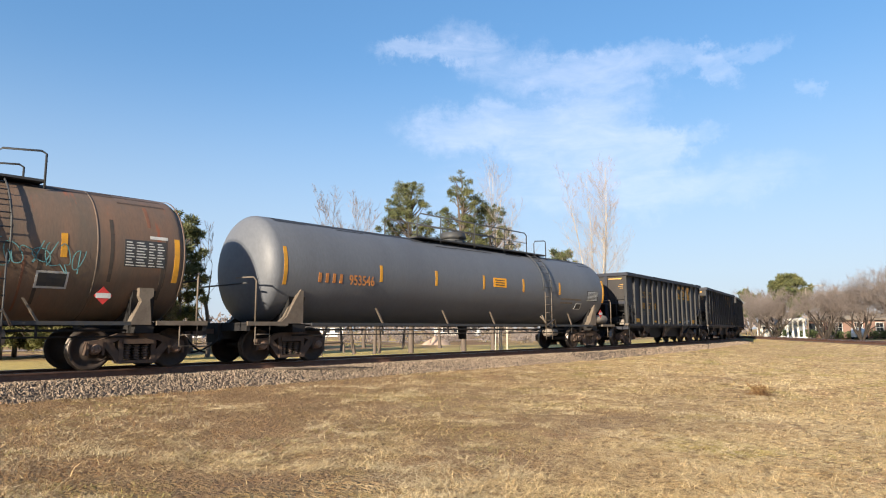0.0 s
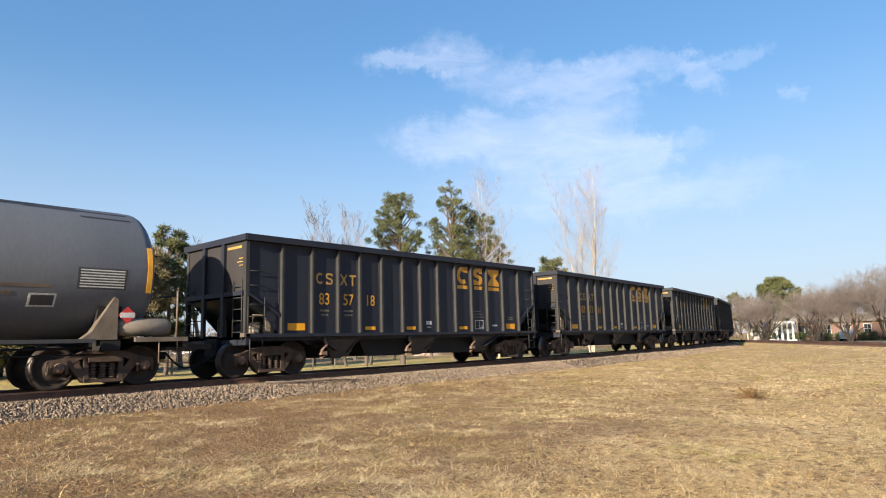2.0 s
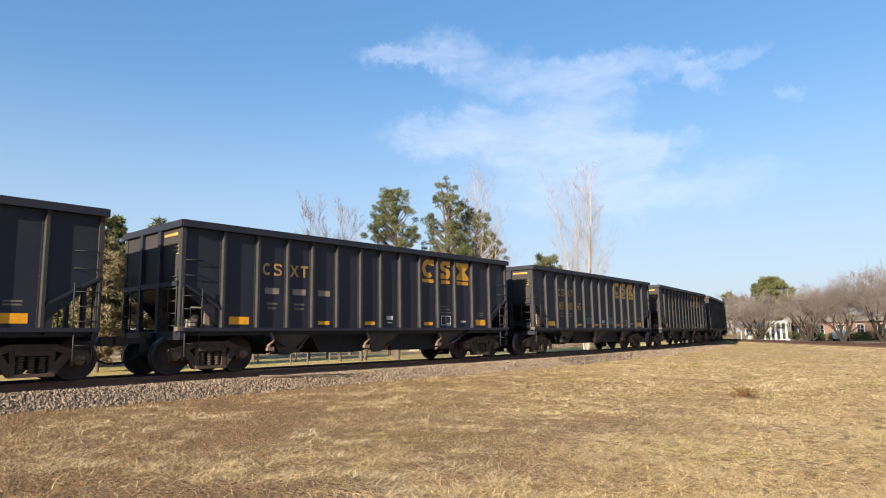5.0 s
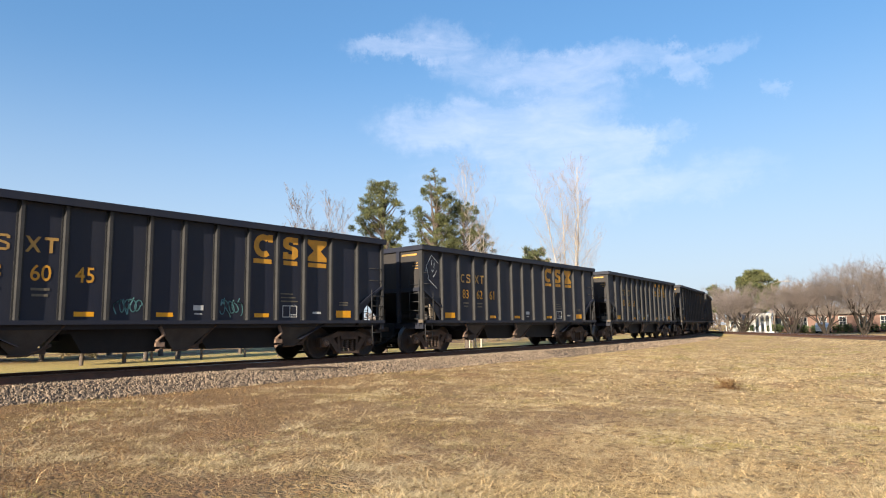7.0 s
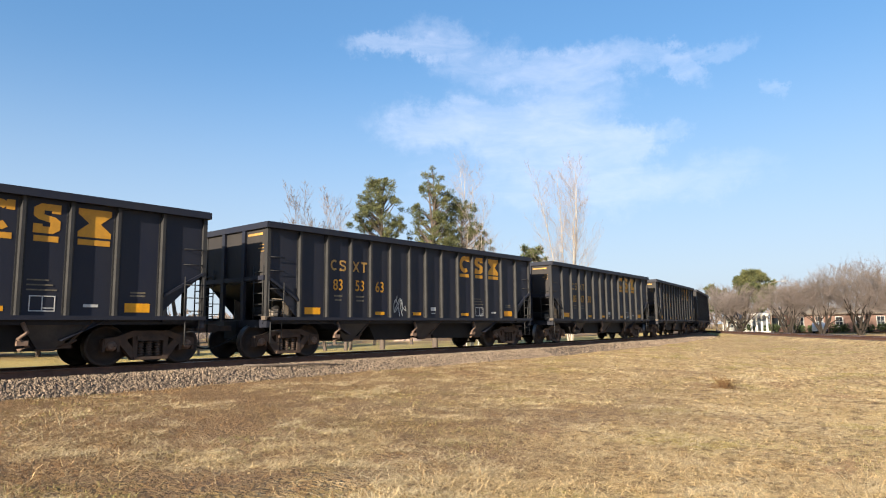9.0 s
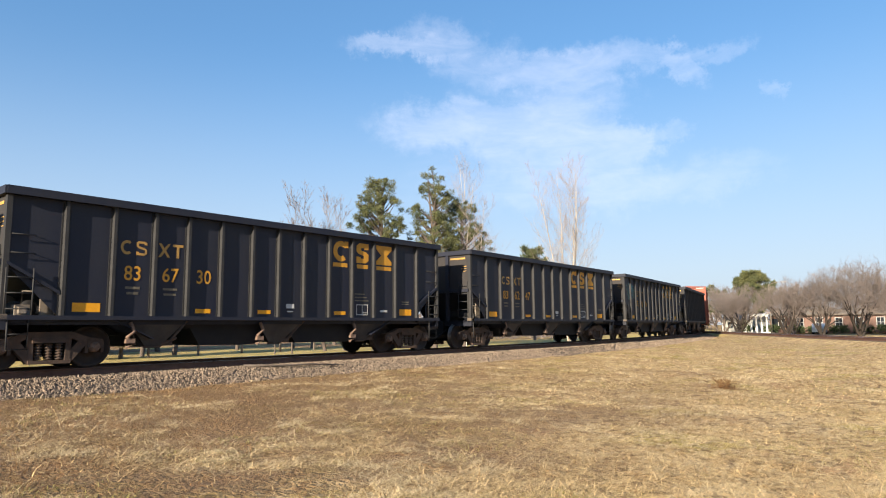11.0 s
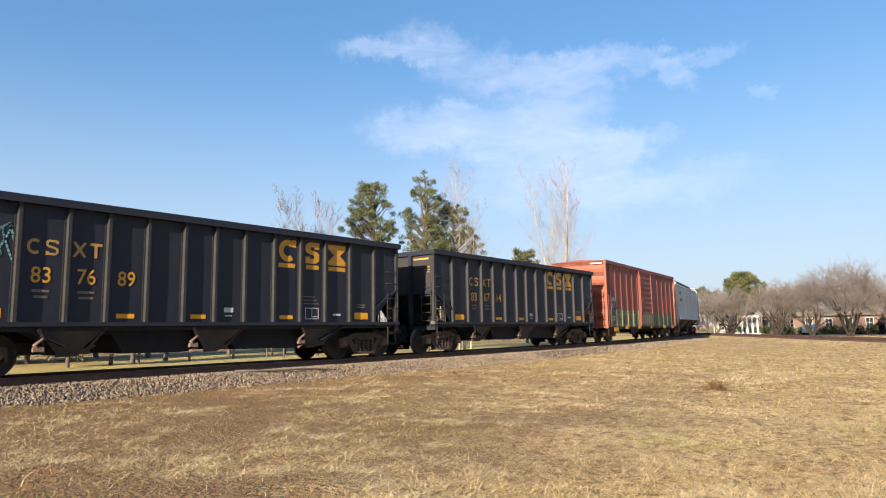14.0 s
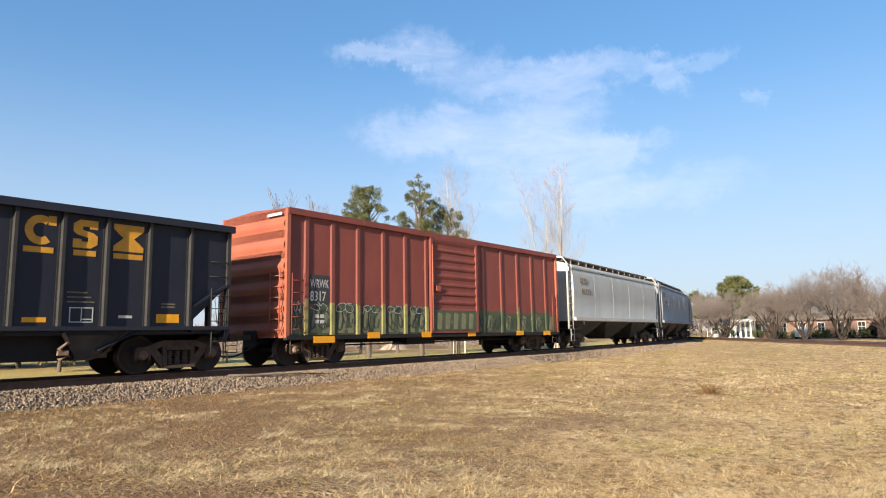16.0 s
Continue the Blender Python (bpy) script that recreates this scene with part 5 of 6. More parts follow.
# ---- covered hoppers ----
def build_covered(paint, label):
    car = thing("covered_hopper", label, "covered hopper", "covered hoppers of the train")
    L, h = 15.1, 7.55
    prof = [(-1.35, 1.38), (-1.52, 1.42), (-1.52, 1.55), (-1.48, 1.58), (-1.53, 2.6), (-1.5, 3.6), (-1.42, 4.0), (-1.25, 4.22), (-0.7, 4.38), (0, 4.42)]
    full = prof + [(-y, z) for y, z in prof[-2::-1]]
    body = Solid()
    n = len(full)
    v = [(x, y, z) for x in (-h, h) for y, z in full]
    body.add(v, [(i, i + 1, n + i + 1, n + i) for i in range(n - 1)], 0, True)
    for x in (-h, h):
        k = len(body.v)
        sg = 1 if x > 0 else -1
        body.add([(x, y, z) for y, z in full], [tuple(range(n))])
    part("body", body, paint, car)
    part("side_sill", Solid().box(-h, h, -1.60, -1.53, 1.40, 1.56).box(-h, h, 1.53, 1.60, 1.40, 1.56), M_WHITE if paint is M_LIGHTGREY else paint, car)
    for k in range(1, 5):
        x = -h + k * L / 5
        seam = [(-1.486, 1.58), (-1.536, 2.6), (-1.506, 3.6), (-1.426, 3.98), (-1.40, 3.96), (-1.46, 3.5), (-1.47, 2.6), (-1.46, 1.58)]
        part("side_seam", Solid().prism_x(seam, x - 0.02, x + 0.02), paint, car)
    part("eave_lip", Solid().box(-h, h, -1.47, -1.40, 3.98, 4.06).box(-h, h, 1.40, 1.47, 3.98, 4.06), paint, car)
    for k in range(3):
        for sg in (1,):
            x = -h + 2.7 + k * (L - 5.4) / 2
            # dark material for both the grime and the shade beneath the body
            part("hopper_bay", Solid().add([(x - 2.3, -1.3, 1.4), (x + 2.3, -1.3, 1.4), (x + 2.3, 1.3, 1.4), (x - 2.3, 1.3, 1.4), (x - 0.4, -0.5, 0.42), (x + 0.4, -0.5, 0.42), (x + 0.4, 0.5, 0.42), (x - 0.4, 0.5, 0.42)], [(0, 1, 5, 4), (1, 2, 6, 5), (2, 3, 7, 6), (3, 0, 4, 7), (4, 5, 6, 7), (0, 3, 2, 1)]), M_SPOUT, car, "grimy sloping hopper bay with shade in its dark colour")
    for y in (-0.62, 0.62):
        part("roof_walk", Solid().box(-h - 0.3, h + 0.3, y - 0.3, y + 0.3, 4.55, 4.60), M_CHUTE, car)
        for k in range(14):
            x = -h + 0.2 + k * (L - 0.4) / 13
            part("walk_bracket", Solid().box(x - 0.04, x + 0.04, y - 0.3, y + 0.3, 4.36, 4.55), M_CHUTE, car)
    part("hatch_trough", Solid().box(-h + 0.5, h - 0.5, -0.28, 0.28, 4.40, 4.52), paint, car)
    for sg in (-1, 1):
        e = sg * (h + 0.55)
        for y in (-1, 1):
            part("end_cage_post", Solid().tube([(e, y * 1.42, 1.0), (e, y * 1.42, 4.2), (e - sg * 0.05, y * 1.2, 4.5), (e - sg * 0.1, y * 0.4, 4.6)], 0.05, 5).tube([(sg * h, y * 1.42, 1.2), (sg * h, y * 1.42, 4.0)], 0.04, 5), M_WHITE if paint is M_LIGHTGREY else paint, car)
            part("end_ladder", ladder_solid(e - sg * 0.27, y * 1.45, 1.0, 4.2, 0.46, "x", 9), M_WHITE if paint is M_LIGHTGREY else paint, car)
            part("stirrup_step", stirrup_solid(e - sg * 0.3, y * 1.48, 0.4, 0.42, 1.0), paint, car)
        part("end_slope", Solid().prism([(sg * h, 3.4), (sg * (h - 1.9), 1.35), (sg * (h - 1.9), 1.2), (sg * h, 3.3)], -1.3, 1.3), paint, car)
        part("end_platform", Solid().box(min(e, e - sg * 1.6), max(e, e - sg * 1.6), -1.45, 1.45, 0.95, 1.04), M_UNDER, car)
        coupler(car, e, sg, 0.42)
        bogie(car, sg * 6.35)
    part("centre_sill", Solid().box(-7, 7, -0.25, 0.25, 0.72, 1.0), M_UNDER, car)
    for k in range(4):
        part("mark_block", Solid().box(-h + 0.85 + k * 0.28, -h + 1.05 + k * 0.28, -1.545, -1.535, 3.30, 3.55), M_CHUTE, car, "grey painted mark")
    for k in range(5):
        part("mark_block", Solid().box(-h + 1.0 + k * 0.28, -h + 1.2 + k * 0.28, -1.555, -1.545, 2.78, 3.02), M_CHUTE, car, "grey painted mark")
    return car


# ---- trees ----


def branchy(seed, tall, trunk_r, split, spread, levels, trunk_frac=0.3, lean=0.15, up=0.25, shrink=0.72, stems=1, taper=1.0):
    """Limbs and twigs of a bare tree: lists of (points, radii)."""
    rnd = random.Random(seed)
    out = []

    def grow(p, d, length, r, level):
        n, pts, rs = (4 if level == 0 else 3 if level < 4 else 2), [p.copy()], [r]
        for i in range(n):
            d = (d + Vector((rnd.uniform(-1, 1), rnd.uniform(-1, 1), rnd.uniform(-0.6, 1) * 0.6)) * lean + Vector((0, 0, up * 0.12))).normalized()
            p = p + d * (length / n)
            pts.append(p.copy())
            rs.append(r * (1 - 0.38 * (i + 1) / n))
        out.append((level, pts, rs))
        if level >= levels:
            return
        for k in range(split + (1 if rnd.random() < 0.4 else 0)):
            t = rnd.uniform(0.35, 1.0) if k else 1.0
            i = min(n - 1, int(t * n))
            q = pts[i].lerp(pts[i + 1], t * n - i) if t < 1 else pts[-1]
            side = Vector((rnd.uniform(-1, 1), rnd.uniform(-1, 1), rnd.uniform(-0.2, 0.5))).normalized()
            nd = (d + side * spread * (0.35 if k == 0 else 1.0) + Vector((0, 0, up))).normalized()
            grow(q, nd, length * shrink * rnd.uniform(0.75, 1.15), rs[i] * (0.75 if k == 0 else 0.58) * taper, level + 1)

    for s in range(stems):
        a = 2 * math.pi * s / stems + rnd.uniform(0, 1)
        d0 = Vector((0, 0, 1)) if stems == 1 else Vector((math.cos(a) * 0.55, math.sin(a) * 0.55, 1)).normalized()
        grow(Vector((0, 0, -0.15)), d0, tall * trunk_frac, trunk_r / (1 if stems == 1 else stems ** 0.4), 0)
    top = max(p.z for _, pts, _ in out for p in pts)
    k = tall / top
    return [(lv, [p * k for p in pts], rs) for lv, pts, rs in out]


def upright(seed, tall, stems, wide):
    """A narrow bare tree: near-vertical stems, steep side limbs and fine twigs: lists of (level, points, radii)."""
    rnd = random.Random(seed)
    out = []

    def limb(p, d, length, r, level):
        n = 7 if level == 0 else 4 if level == 1 else 3
        pts, rs = [p.copy()], [r]
        for i in range(n):
            d = (d + Vector((rnd.uniform(-1, 1), rnd.uniform(-1, 1), rnd.uniform(-0.3, 0.6))) * (0.05 if level == 0 else 0.16) + Vector((0, 0, 0.10 if level else 0.03))).normalized()
            p = p + d * (length / n)
            pts.append(p.copy())
            rs.append(r * (1 - 0.85 * (i + 1) / n))
        out.append((level, pts, rs))
        if level == 3:
            return
        count = (24, 7, 5)[level]
        for k in range(count):
            t = (0.16 if level == 0 else 0.12) + (k + rnd.random()) / count * 0.84
            t = min(t, 0.98)
            i = int(t * n)
            q = pts[i].lerp(pts[i + 1], t * n - i)
            a = rnd.uniform(0, 2 * math.pi)
            side = Vector((math.cos(a), math.sin(a), 0))
            way = (d * 0.9 + side * (0.72 if level == 0 else 0.75)).normalized()
            ln = wide * (1.15 - 0.75 * t) * rnd.uniform(0.6, 1.2) if level == 0 else length * rnd.uniform(0.25, 0.5)
            limb(q, way, ln, max(0.004, rs[i] * (0.4 if level == 0 else 0.45)), level + 1)

    for k in range(stems):
        a = 2 * math.pi * k / stems + rnd.uniform(0, 1.5)
        lean = rnd.uniform(0.03, 0.085) if stems > 1 else 0.02
        limb(Vector((0.12 * math.cos(a), 0.12 * math.sin(a), -0.15)), Vector((math.cos(a) * lean, math.sin(a) * lean, 1)).normalized(), tall * rnd.uniform(0.86, 1.0), tall * 0.0048, 0)
    return out


def sycamore(label, x, y, seed, tall, stems, wide, thin):
    tree = thing("sycamore_tree", label, "tree", "bare sycamores")
    tree.location = (x, y, height(x, y) - 0.05)
    trunk, crown = Solid(), Solid()
    for lv, pts, rs in upright(seed, tall, stems, wide):
        if lv < 2:
            trunk.tube(pts, [max(r, thin * 1.3) for r in rs], 6 if lv == 0 else 4, cap=False)
        else:
            crown.tube(pts, [max(r, thin) for r in rs], 3, cap=False)
    part("trunk", trunk, M_PALEBARK, tree)
    part("crown", crown, M_PALETWIG, tree, "leafless pale twigs")
    return tree


def bare_tree(name, label, x, y, seed, tall, trunk_r, bark, twig, group="", cut=2, thin=0.011, clear=0.0, **kw):
    limbs = branchy(seed, tall, trunk_r, **kw)
    tree = thing(name, label, "tree", group)
    tree.location = (x, y, height(x, y) - 0.05)
    trunk, crown = Solid(), Solid()
    for lv, pts, rs in limbs:
        if lv >= 2 and pts[-1].z < clear:
            continue
        if lv < cut:
            trunk.tube(pts, rs, 7 if lv == 0 else 5, cap=False)
        else:
            crown.tube(pts, [max(r, thin) for r in rs], 3, cap=False)
    part("trunk", trunk, bark, tree)
    part("crown", crown, twig, tree, "leafless twigs")
    return tree


def sprays(centres, per, size, seed, flat=0.6, blade=0.11):
    """Tufts of needle sprays round centres: (place, radius)."""
    rs = np.random.RandomState(seed)
    v, f = [], []
    for c, r in centres:
        n = per
        d = rs.normal(size=(n, 3))
        d /= np.linalg.norm(d, axis=1)[:, None]
        pos = np.array(c) + d * (r * rs.uniform(0.35, 1.0, (n, 1))) * np.array([1, 1, flat])
        dirs = d + rs.normal(size=(n, 3)) * 0.6 + np.array([0, 0, 0.4])
        dirs /= np.linalg.norm(dirs, axis=1)[:, None]
        side = np.cross(dirs, rs.normal(size=(n, 3)))
        side /= np.linalg.norm(side, axis=1)[:, None] + 1e-9
        ln = size * rs.uniform(0.6, 1.4, (n, 1))
        a, b, t = pos - side * ln * blade, pos + side * ln * blade, pos + dirs * ln
        k = len(v)
        v.extend(map(tuple, np.stack([a, b, t], 1).reshape(-1, 3)))
        f.extend([(k + 3 * i, k + 3 * i + 1, k + 3 * i + 2) for i in range(n)])
    return v, f


def raw_mesh(name, v, f, mat):
    me = bpy.data.meshes.new(name)
    me.from_pydata(v, [], f)
    me.materials.append(mat)
    me.update()
    return me


def pine(label, x, y, seed, tall, base_frac, wide, mat=None, per=150, size=0.34, clumps=70, category="tree", cone=0.0, group="pines"):
    rnd = random.Random(seed)
    tree = thing("pine_tree", label, category, group)
    open_crown = size < 0.19
    tree.location = (x, y, height(x, y) - 0.05)
    s = Solid()
    k = tall / 12.0
    tip = Vector((rnd.uniform(-.4, .4), rnd.uniform(-.4, .4), tall * 0.96))
    s.tube([Vector((0, 0, -0.1)), Vector((0.1, 0, tall * 0.35)), Vector((0, 0.1, tall * 0.65)), tip], [0.2 * k, 0.16 * k, 0.11 * k, 0.02], 8, cap=False)
    cents = []
    for i in range(clumps):
        t = rnd.random()
        z = tall * (base_frac + (1 - base_frac) * t)
        # an uneven crown: widest a third up, rounded or pointed above
        env = wide * (math.sqrt(max(0.03, 1 - ((t - 0.45) / 0.6) ** 2)) if not cone else (1.05 - t) ** 0.8) * (0.75 + 0.4 * noise.noise(Vector((seed * 3.1, t * 3, i % 5))))
        a, r = rnd.uniform(0, 2 * math.pi), env * rnd.uniform(0.2, 1.0) ** 0.6
        c = Vector((math.cos(a) * r, math.sin(a) * r, z + rnd.uniform(-0.3, 0.3)))
        if open_crown and noise.noise(c * 0.62 + Vector((seed, 0, 0))) < -0.10:
            continue
        cents.append((c, rnd.uniform(0.13, 0.34) * k if open_crown else rnd.uniform(0.26, 0.58) * k))
        if i % 2 == 0:
            z0 = max(tall * 0.3, z - r * 0.9)
            s.tube([Vector((0, 0, z0)), Vector((c.x * 0.5, c.y * 0.5, z0 + (z - z0) * 0.45)), c], [0.06 * k, 0.04 * k, 0.012], 4, cap=False)
    part("trunk", s, M_BARK, tree)
    v, f = sprays(cents, per, size, seed, 0.62, 0.085 if open_crown else 0.11)
    part("crown", raw_mesh("crown", v, f, mat or M_NEEDLE), None, tree, "tufted evergreen needles")
    return tree


def build_trees():
    # two tall pines with sycamores between them
    pine("tall rounded pine with dark green tufted crown", 31.6, 31.9, 3, 11.7, 0.44, 2.6, clumps=420, per=120, size=0.18)
    pine("tall pine with an irregular blue-green crown", 34.0, 29.2, 8, 12.3, 0.38, 2.4, clumps=400, per=120, size=0.18)
    pine("broad lower pine beside the sycamores", 36.0, 28.2, 12, 10.2, 0.40, 2.4, clumps=330, per=120, size=0.18)
    pine("broad lower pine beside the sycamores", 28.9, 32.6, 14, 7.6, 0.40, 1.4, clumps=90, per=120, size=0.18)
    pine("small round pine beyond the train", 62.0, 38.6, 21, 10.2, 0.55, 2.6, clumps=45, per=150, size=0.36)
    pine("distant broad pine above the bare trees", 126, 32, 31, 10.6, 0.35, 5.0, clumps=150, per=150, size=0.6)
    pine("distant broad pine above the bare trees", 122, 37.5, 32, 8.2, 0.45, 2.4, clumps=40, per=130, size=0.5)
    for i, (x, y, h, wd, mt) in enumerate(((11.4, 34.6, 7.8, 3.0, M_NEEDLE2), (8.4, 35.4, 7.1, 2.9, M_NEEDLE2), (5.2, 36.4, 6.5, 2.8, M_NEEDLE2), (2.0, 37.0, 6.2, 2.8, M_NEEDLE2), (14.4, 37.8, 8.2, 2.4, M_NEEDLE), (9.8, 38.6, 7.9, 2.8, M_NEEDLE))):
        x, y, h, wd = x * 1.25, y * 1.25, (h - 1.5) * 1.25 + 1.5, wd * 1.25
        pine("dense sunlit evergreen with low-hanging foliage", x, y, 41 + 2 * i, h, 0.10, wd, mt, 240, 0.32, 210, cone=1 if mt is M_NEEDLE2 else 0.0, group="evergreens behind the line")
    for i, (x, y, h, wd) in enumerate(((13.4, 35.2, 6.6, 1.9), (15.6, 35.4, 7.0, 1.8))):
        pine("tan winter-brown evergreen behind the line", x, y, 51 + 2 * i, h, 0.12, wd, M_NEEDLE3, 200, 0.2, 130, cone=0.0, group="evergreens behind the line")
    pine("dull evergreen behind the line", 17.6, 37.2, 47, 8.3, 0.28, 1.9, M_NEEDLE, 200, 0.26, 90)
    kw = dict(split=3, spread=0.80, levels=5, trunk_frac=0.36, lean=0.24, up=0.22, shrink=0.66, taper=0.74)
    sycamore("tall many-stemmed bare sycamore with white bark", 42.1, 23.2, 5, 13.4, 5, 3.7, 0.0034)
    sycamore("tall bare sycamore with white bark", 37.4, 28.6, 6, 13.6, 3, 3.8, 0.0030)
    sycamore("bare sycamore with white bark before the pines", 36.0, 27.0, 16, 9.8, 2, 3.0, 0.0034)
    sycamore("slender bare sycamore with white bark", 34.6, 26.9, 17, 9.8, 1, 2.4, 0.0042)
    bare_tree("bare_tree", "bare grey-twigged tree behind the line", 28.4, 34.0, 7, 10.8, 0.13, M_BARK, M_TWIG, "bare trees behind the line", thin=0.007, **{**kw, "levels": 6})
    bare_tree("bare_tree", "bare grey-twigged tree behind the line", 30.2, 33.6, 9, 11.0, 0.12, M_BARK, M_PALETWIG, "bare trees behind the line", thin=0.005, **{**kw, "levels": 6})
    bare_tree("bare_tree", "bare brown tree behind the line", 19.6, 37.4, 19, 8.8, 0.16, M_BARK, M_TWIG, "bare trees behind the line", **{**kw, "spread": 0.6})
    # a row of young trees whose stems show beneath the cars
    for i, (x, y, h, r) in enumerate(((17.8, 56.0, 8.5, 0.16), (19.4, 54.5, 7.8, 0.14), (21.0, 50.0, 9.2, 0.24), (20.6, 58.0, 7.0, 0.14), (27.0, 55.0, 8.0, 0.15), (21.9, 44.0, 8.4, 0.24),
                                      (26.8, 42.0, 7.6, 0.18), (30.6, 40.4, 7.0, 0.15), (31.7, 39.6, 7.2, 0.14), (34.2, 42.6, 7.4, 0.15), (39.3, 45.8, 8.6, 0.24), (39.6, 41.0, 7.0, 0.16),
                                      (42.6, 39.3, 7.2, 0.20), (24.6, 32.6, 4.6, 0.07), (23.9, 33.4, 4.4, 0.06))):
        bare_tree("young_tree", "slender bare tree with a grey-brown stem", x, y, 60 + i, h, r * 0.8, M_BARK, M_TWIG, "young trees behind the line", split=2, spread=0.7, levels=4, trunk_frac=0.42, up=0.35, thin=0.008)
    bare_tree("young_tree", "young bare tree with a white stem", 40.6, 31.9, 83, 7.0, 0.13, M_PALEBARK, M_PALETWIG, "young trees behind the line", split=2, spread=0.7, levels=4, trunk_frac=0.42, up=0.35, thin=0.006)
    # low spreading many-stemmed trees before the brick house
    sp = dict(split=3, spread=1.05, levels=5, trunk_frac=0.28, lean=0.2, up=0.13, shrink=0.74, cut=2)
    for i, (x, y, h, st) in enumerate(((83.2, 17.6, 7.2, 5), (83.8, 14.3, 7.6, 5), (84.6, 10.7, 9.4, 6), (85.6, 6.6, 8.4, 5), (87.0, 24.0, 6.8, 4), (89.6, 2.6, 8.2, 5))):
        bare_tree("spreading_tree", "low spreading leafless tree with many dark stems", x, y, 80 + i, h, 0.3, M_DARKBARK, M_TWIG, "spreading trees before the house", stems=st, thin=0.006, clear=2.6, **{**sp, "levels": 6})
    for i, (x, y, h) in enumerate(((103, 30.5, 7.6), (98, 27, 6.4), (112, 22, 9.0), (116, 12, 9.5), (118, 4, 9.0), (112, 34, 8), (99, 20.4, 7.5))):
        bare_tree("bare_tree", "leafless brown tree near the house", x, y, 90 + i, h, 0.24, M_BARK, M_TWIG, "bare trees near the house", stems=3, **sp)


# ---- houses and yard things ----
def window(parent, x, y, z, w, h):
    """A sash window in a wall that faces -x: at the wall's face x, from y, upward from z."""
    win = part("window", Solid().box(x - 0.05, x + 0.02, y, y + w, z, z + h), M_GLASS, parent, "dark glazed sash window")
    fr = Solid()
    for a, b, c, d in ((y - 0.08, y, z - 0.08, z + h + 0.08), (y + w, y + w + 0.08, z - 0.08, z + h + 0.08), (y, y + w, z - 0.1, z), (y, y + w, z + h, z + h + 0.08), (y, y + w, z + h / 2 - 0.03, z + h / 2 + 0.03), (y + w / 2 - 0.02, y + w / 2 + 0.02, z, z + h)):
        fr.box(x - 0.09, x + 0.01, a, b, c, d)
    part("window_frame", fr, M_LIGHTGREY, win, "pale grey window frame")


def build_house():
    house = thing("brick_house", "low red-brick house with white columned porch", "house")
    g = -0.45
    x0, x1, y0, y1 = 104.0, 114.0, 9.0, 24.4
    part("wall", Solid().box(x0, x1, y0, y1, g, g + 2.55), M_BRICK, house, "red brick wall")
    part("roof", Solid().prism_x([(y0 - 0.5, g + 2.55), (y1 + 0.5, g + 2.55), (y1 - 3, g + 3.3), (y0 + 3, g + 3.3)], x0 - 0.5, x1 + 0.5), M_ROOF, house)
    part("eave", Solid().box(x0 - 0.6, x0 - 0.46, y0 - 0.5, y1 + 0.5, g + 2.42, g + 2.60), M_BRACKET, house, "tan eave board")
    for y in (10.4, 12.8, 15.2, 17.6, 20.0, 22.4):
        window(house, x0, y, g + 0.8, 0.8, 1.25)
    part("door", Solid().box(x0 - 0.06, x0 + 0.03, 23.3, 24.2, g, g + 2.05), M_GLASS, house, "dark panelled door")
    # columned porch and white wing
    part("porch_roof", Solid().box(x0 - 2.4, x0, 23.9, 26.8, g + 2.45, g + 2.75), M_PLASTER, house, "white porch roof")
    col = Solid().lathe([(g, 0.26), (g + 0.15, 0.26), (g + 0.15, 0.15), (g + 2.3, 0.12), (g + 2.3, 0.22), (g + 2.45, 0.22)], axis="z", seg=14).data("column", M_PLASTER)
    for y in (24.3, 25.0, 25.7, 26.4):
        part("column", col, None, house, "white round porch column", Matrix.Translation((x0 - 2.1, y, 0)))
    part("porch_floor", Solid().box(x0 - 2.6, x0, 23.8, 26.9, g - 0.1, g + 0.12), M_PLASTER, house)
    wing = thing("white_house", "small white painted house with grey roof", "house")
    part("wall", Solid().box(107, 114, 27.0, 32.0, g, g + 1.95), M_PLASTER, wing, "white painted wall")
    part("roof", Solid().prism([(106.5, g + 1.95), (114.5, g + 1.95), (110.5, g + 3.0)], 26.8, 32.3), M_ROOF, wing)
    for y in (28.6, 30.4):
        window(wing, 107, y, g + 0.7, 0.7, 0.9)
    shop = thing("brick_building", "low brick building with a white end wall", "building")
    part("wall", Solid().box(95.0, 104, 0.8, 6.2, g, g + 3.4), M_PLASTER, shop, "white rendered wall")
    part("brick_face", Solid().box(95.6, 104, 6.2, 8.4, g, g + 3.4), M_BRICK, shop)
    part("roof", Solid().box(94.8, 104.2, 0.4, 8.6, g + 3.4, g + 3.65), M_ROOF, shop)
    part("shutter_door", Solid().box(94.92, 95.0, 2.2, 4.4, g, g + 2.4), M_GLASS, shop)
    # long white sheds far beyond the young trees
    for i, (x, y, w, d, h) in enumerate(((104, 138, 11, 8, 2.4), (137, 120, 12, 8, 2.4), (72, 150, 11, 8, 2.4))):
        shed = thing("white_house", "distant long white house with a grey roof", "house", "distant white houses")
        shed.matrix_basis = pose(x, y, -0.6, 0, 0, -40)
        part("wall", Solid().box(-w / 2, w / 2, -d / 2, d / 2, 0, h), M_PLASTER, shed, "white painted wall")
        part("roof", Solid().prism_x([(-d / 2 - 0.4, h), (d / 2 + 0.4, h), (0, h + 1.8)], -w / 2 - 0.3, w / 2 + 0.3), M_ROOF, shed)
        for k in range(4):
            part("window", Solid().box(-w / 2 + 1.5 + k * w / 4.4, -w / 2 + 2.7 + k * w / 4.4, -d / 2 - 0.05, -d / 2 + 0.02, 1.0, 2.2), M_GLASS, shed)
    # leafless scrub before the far houses
    rs = random.Random(15)
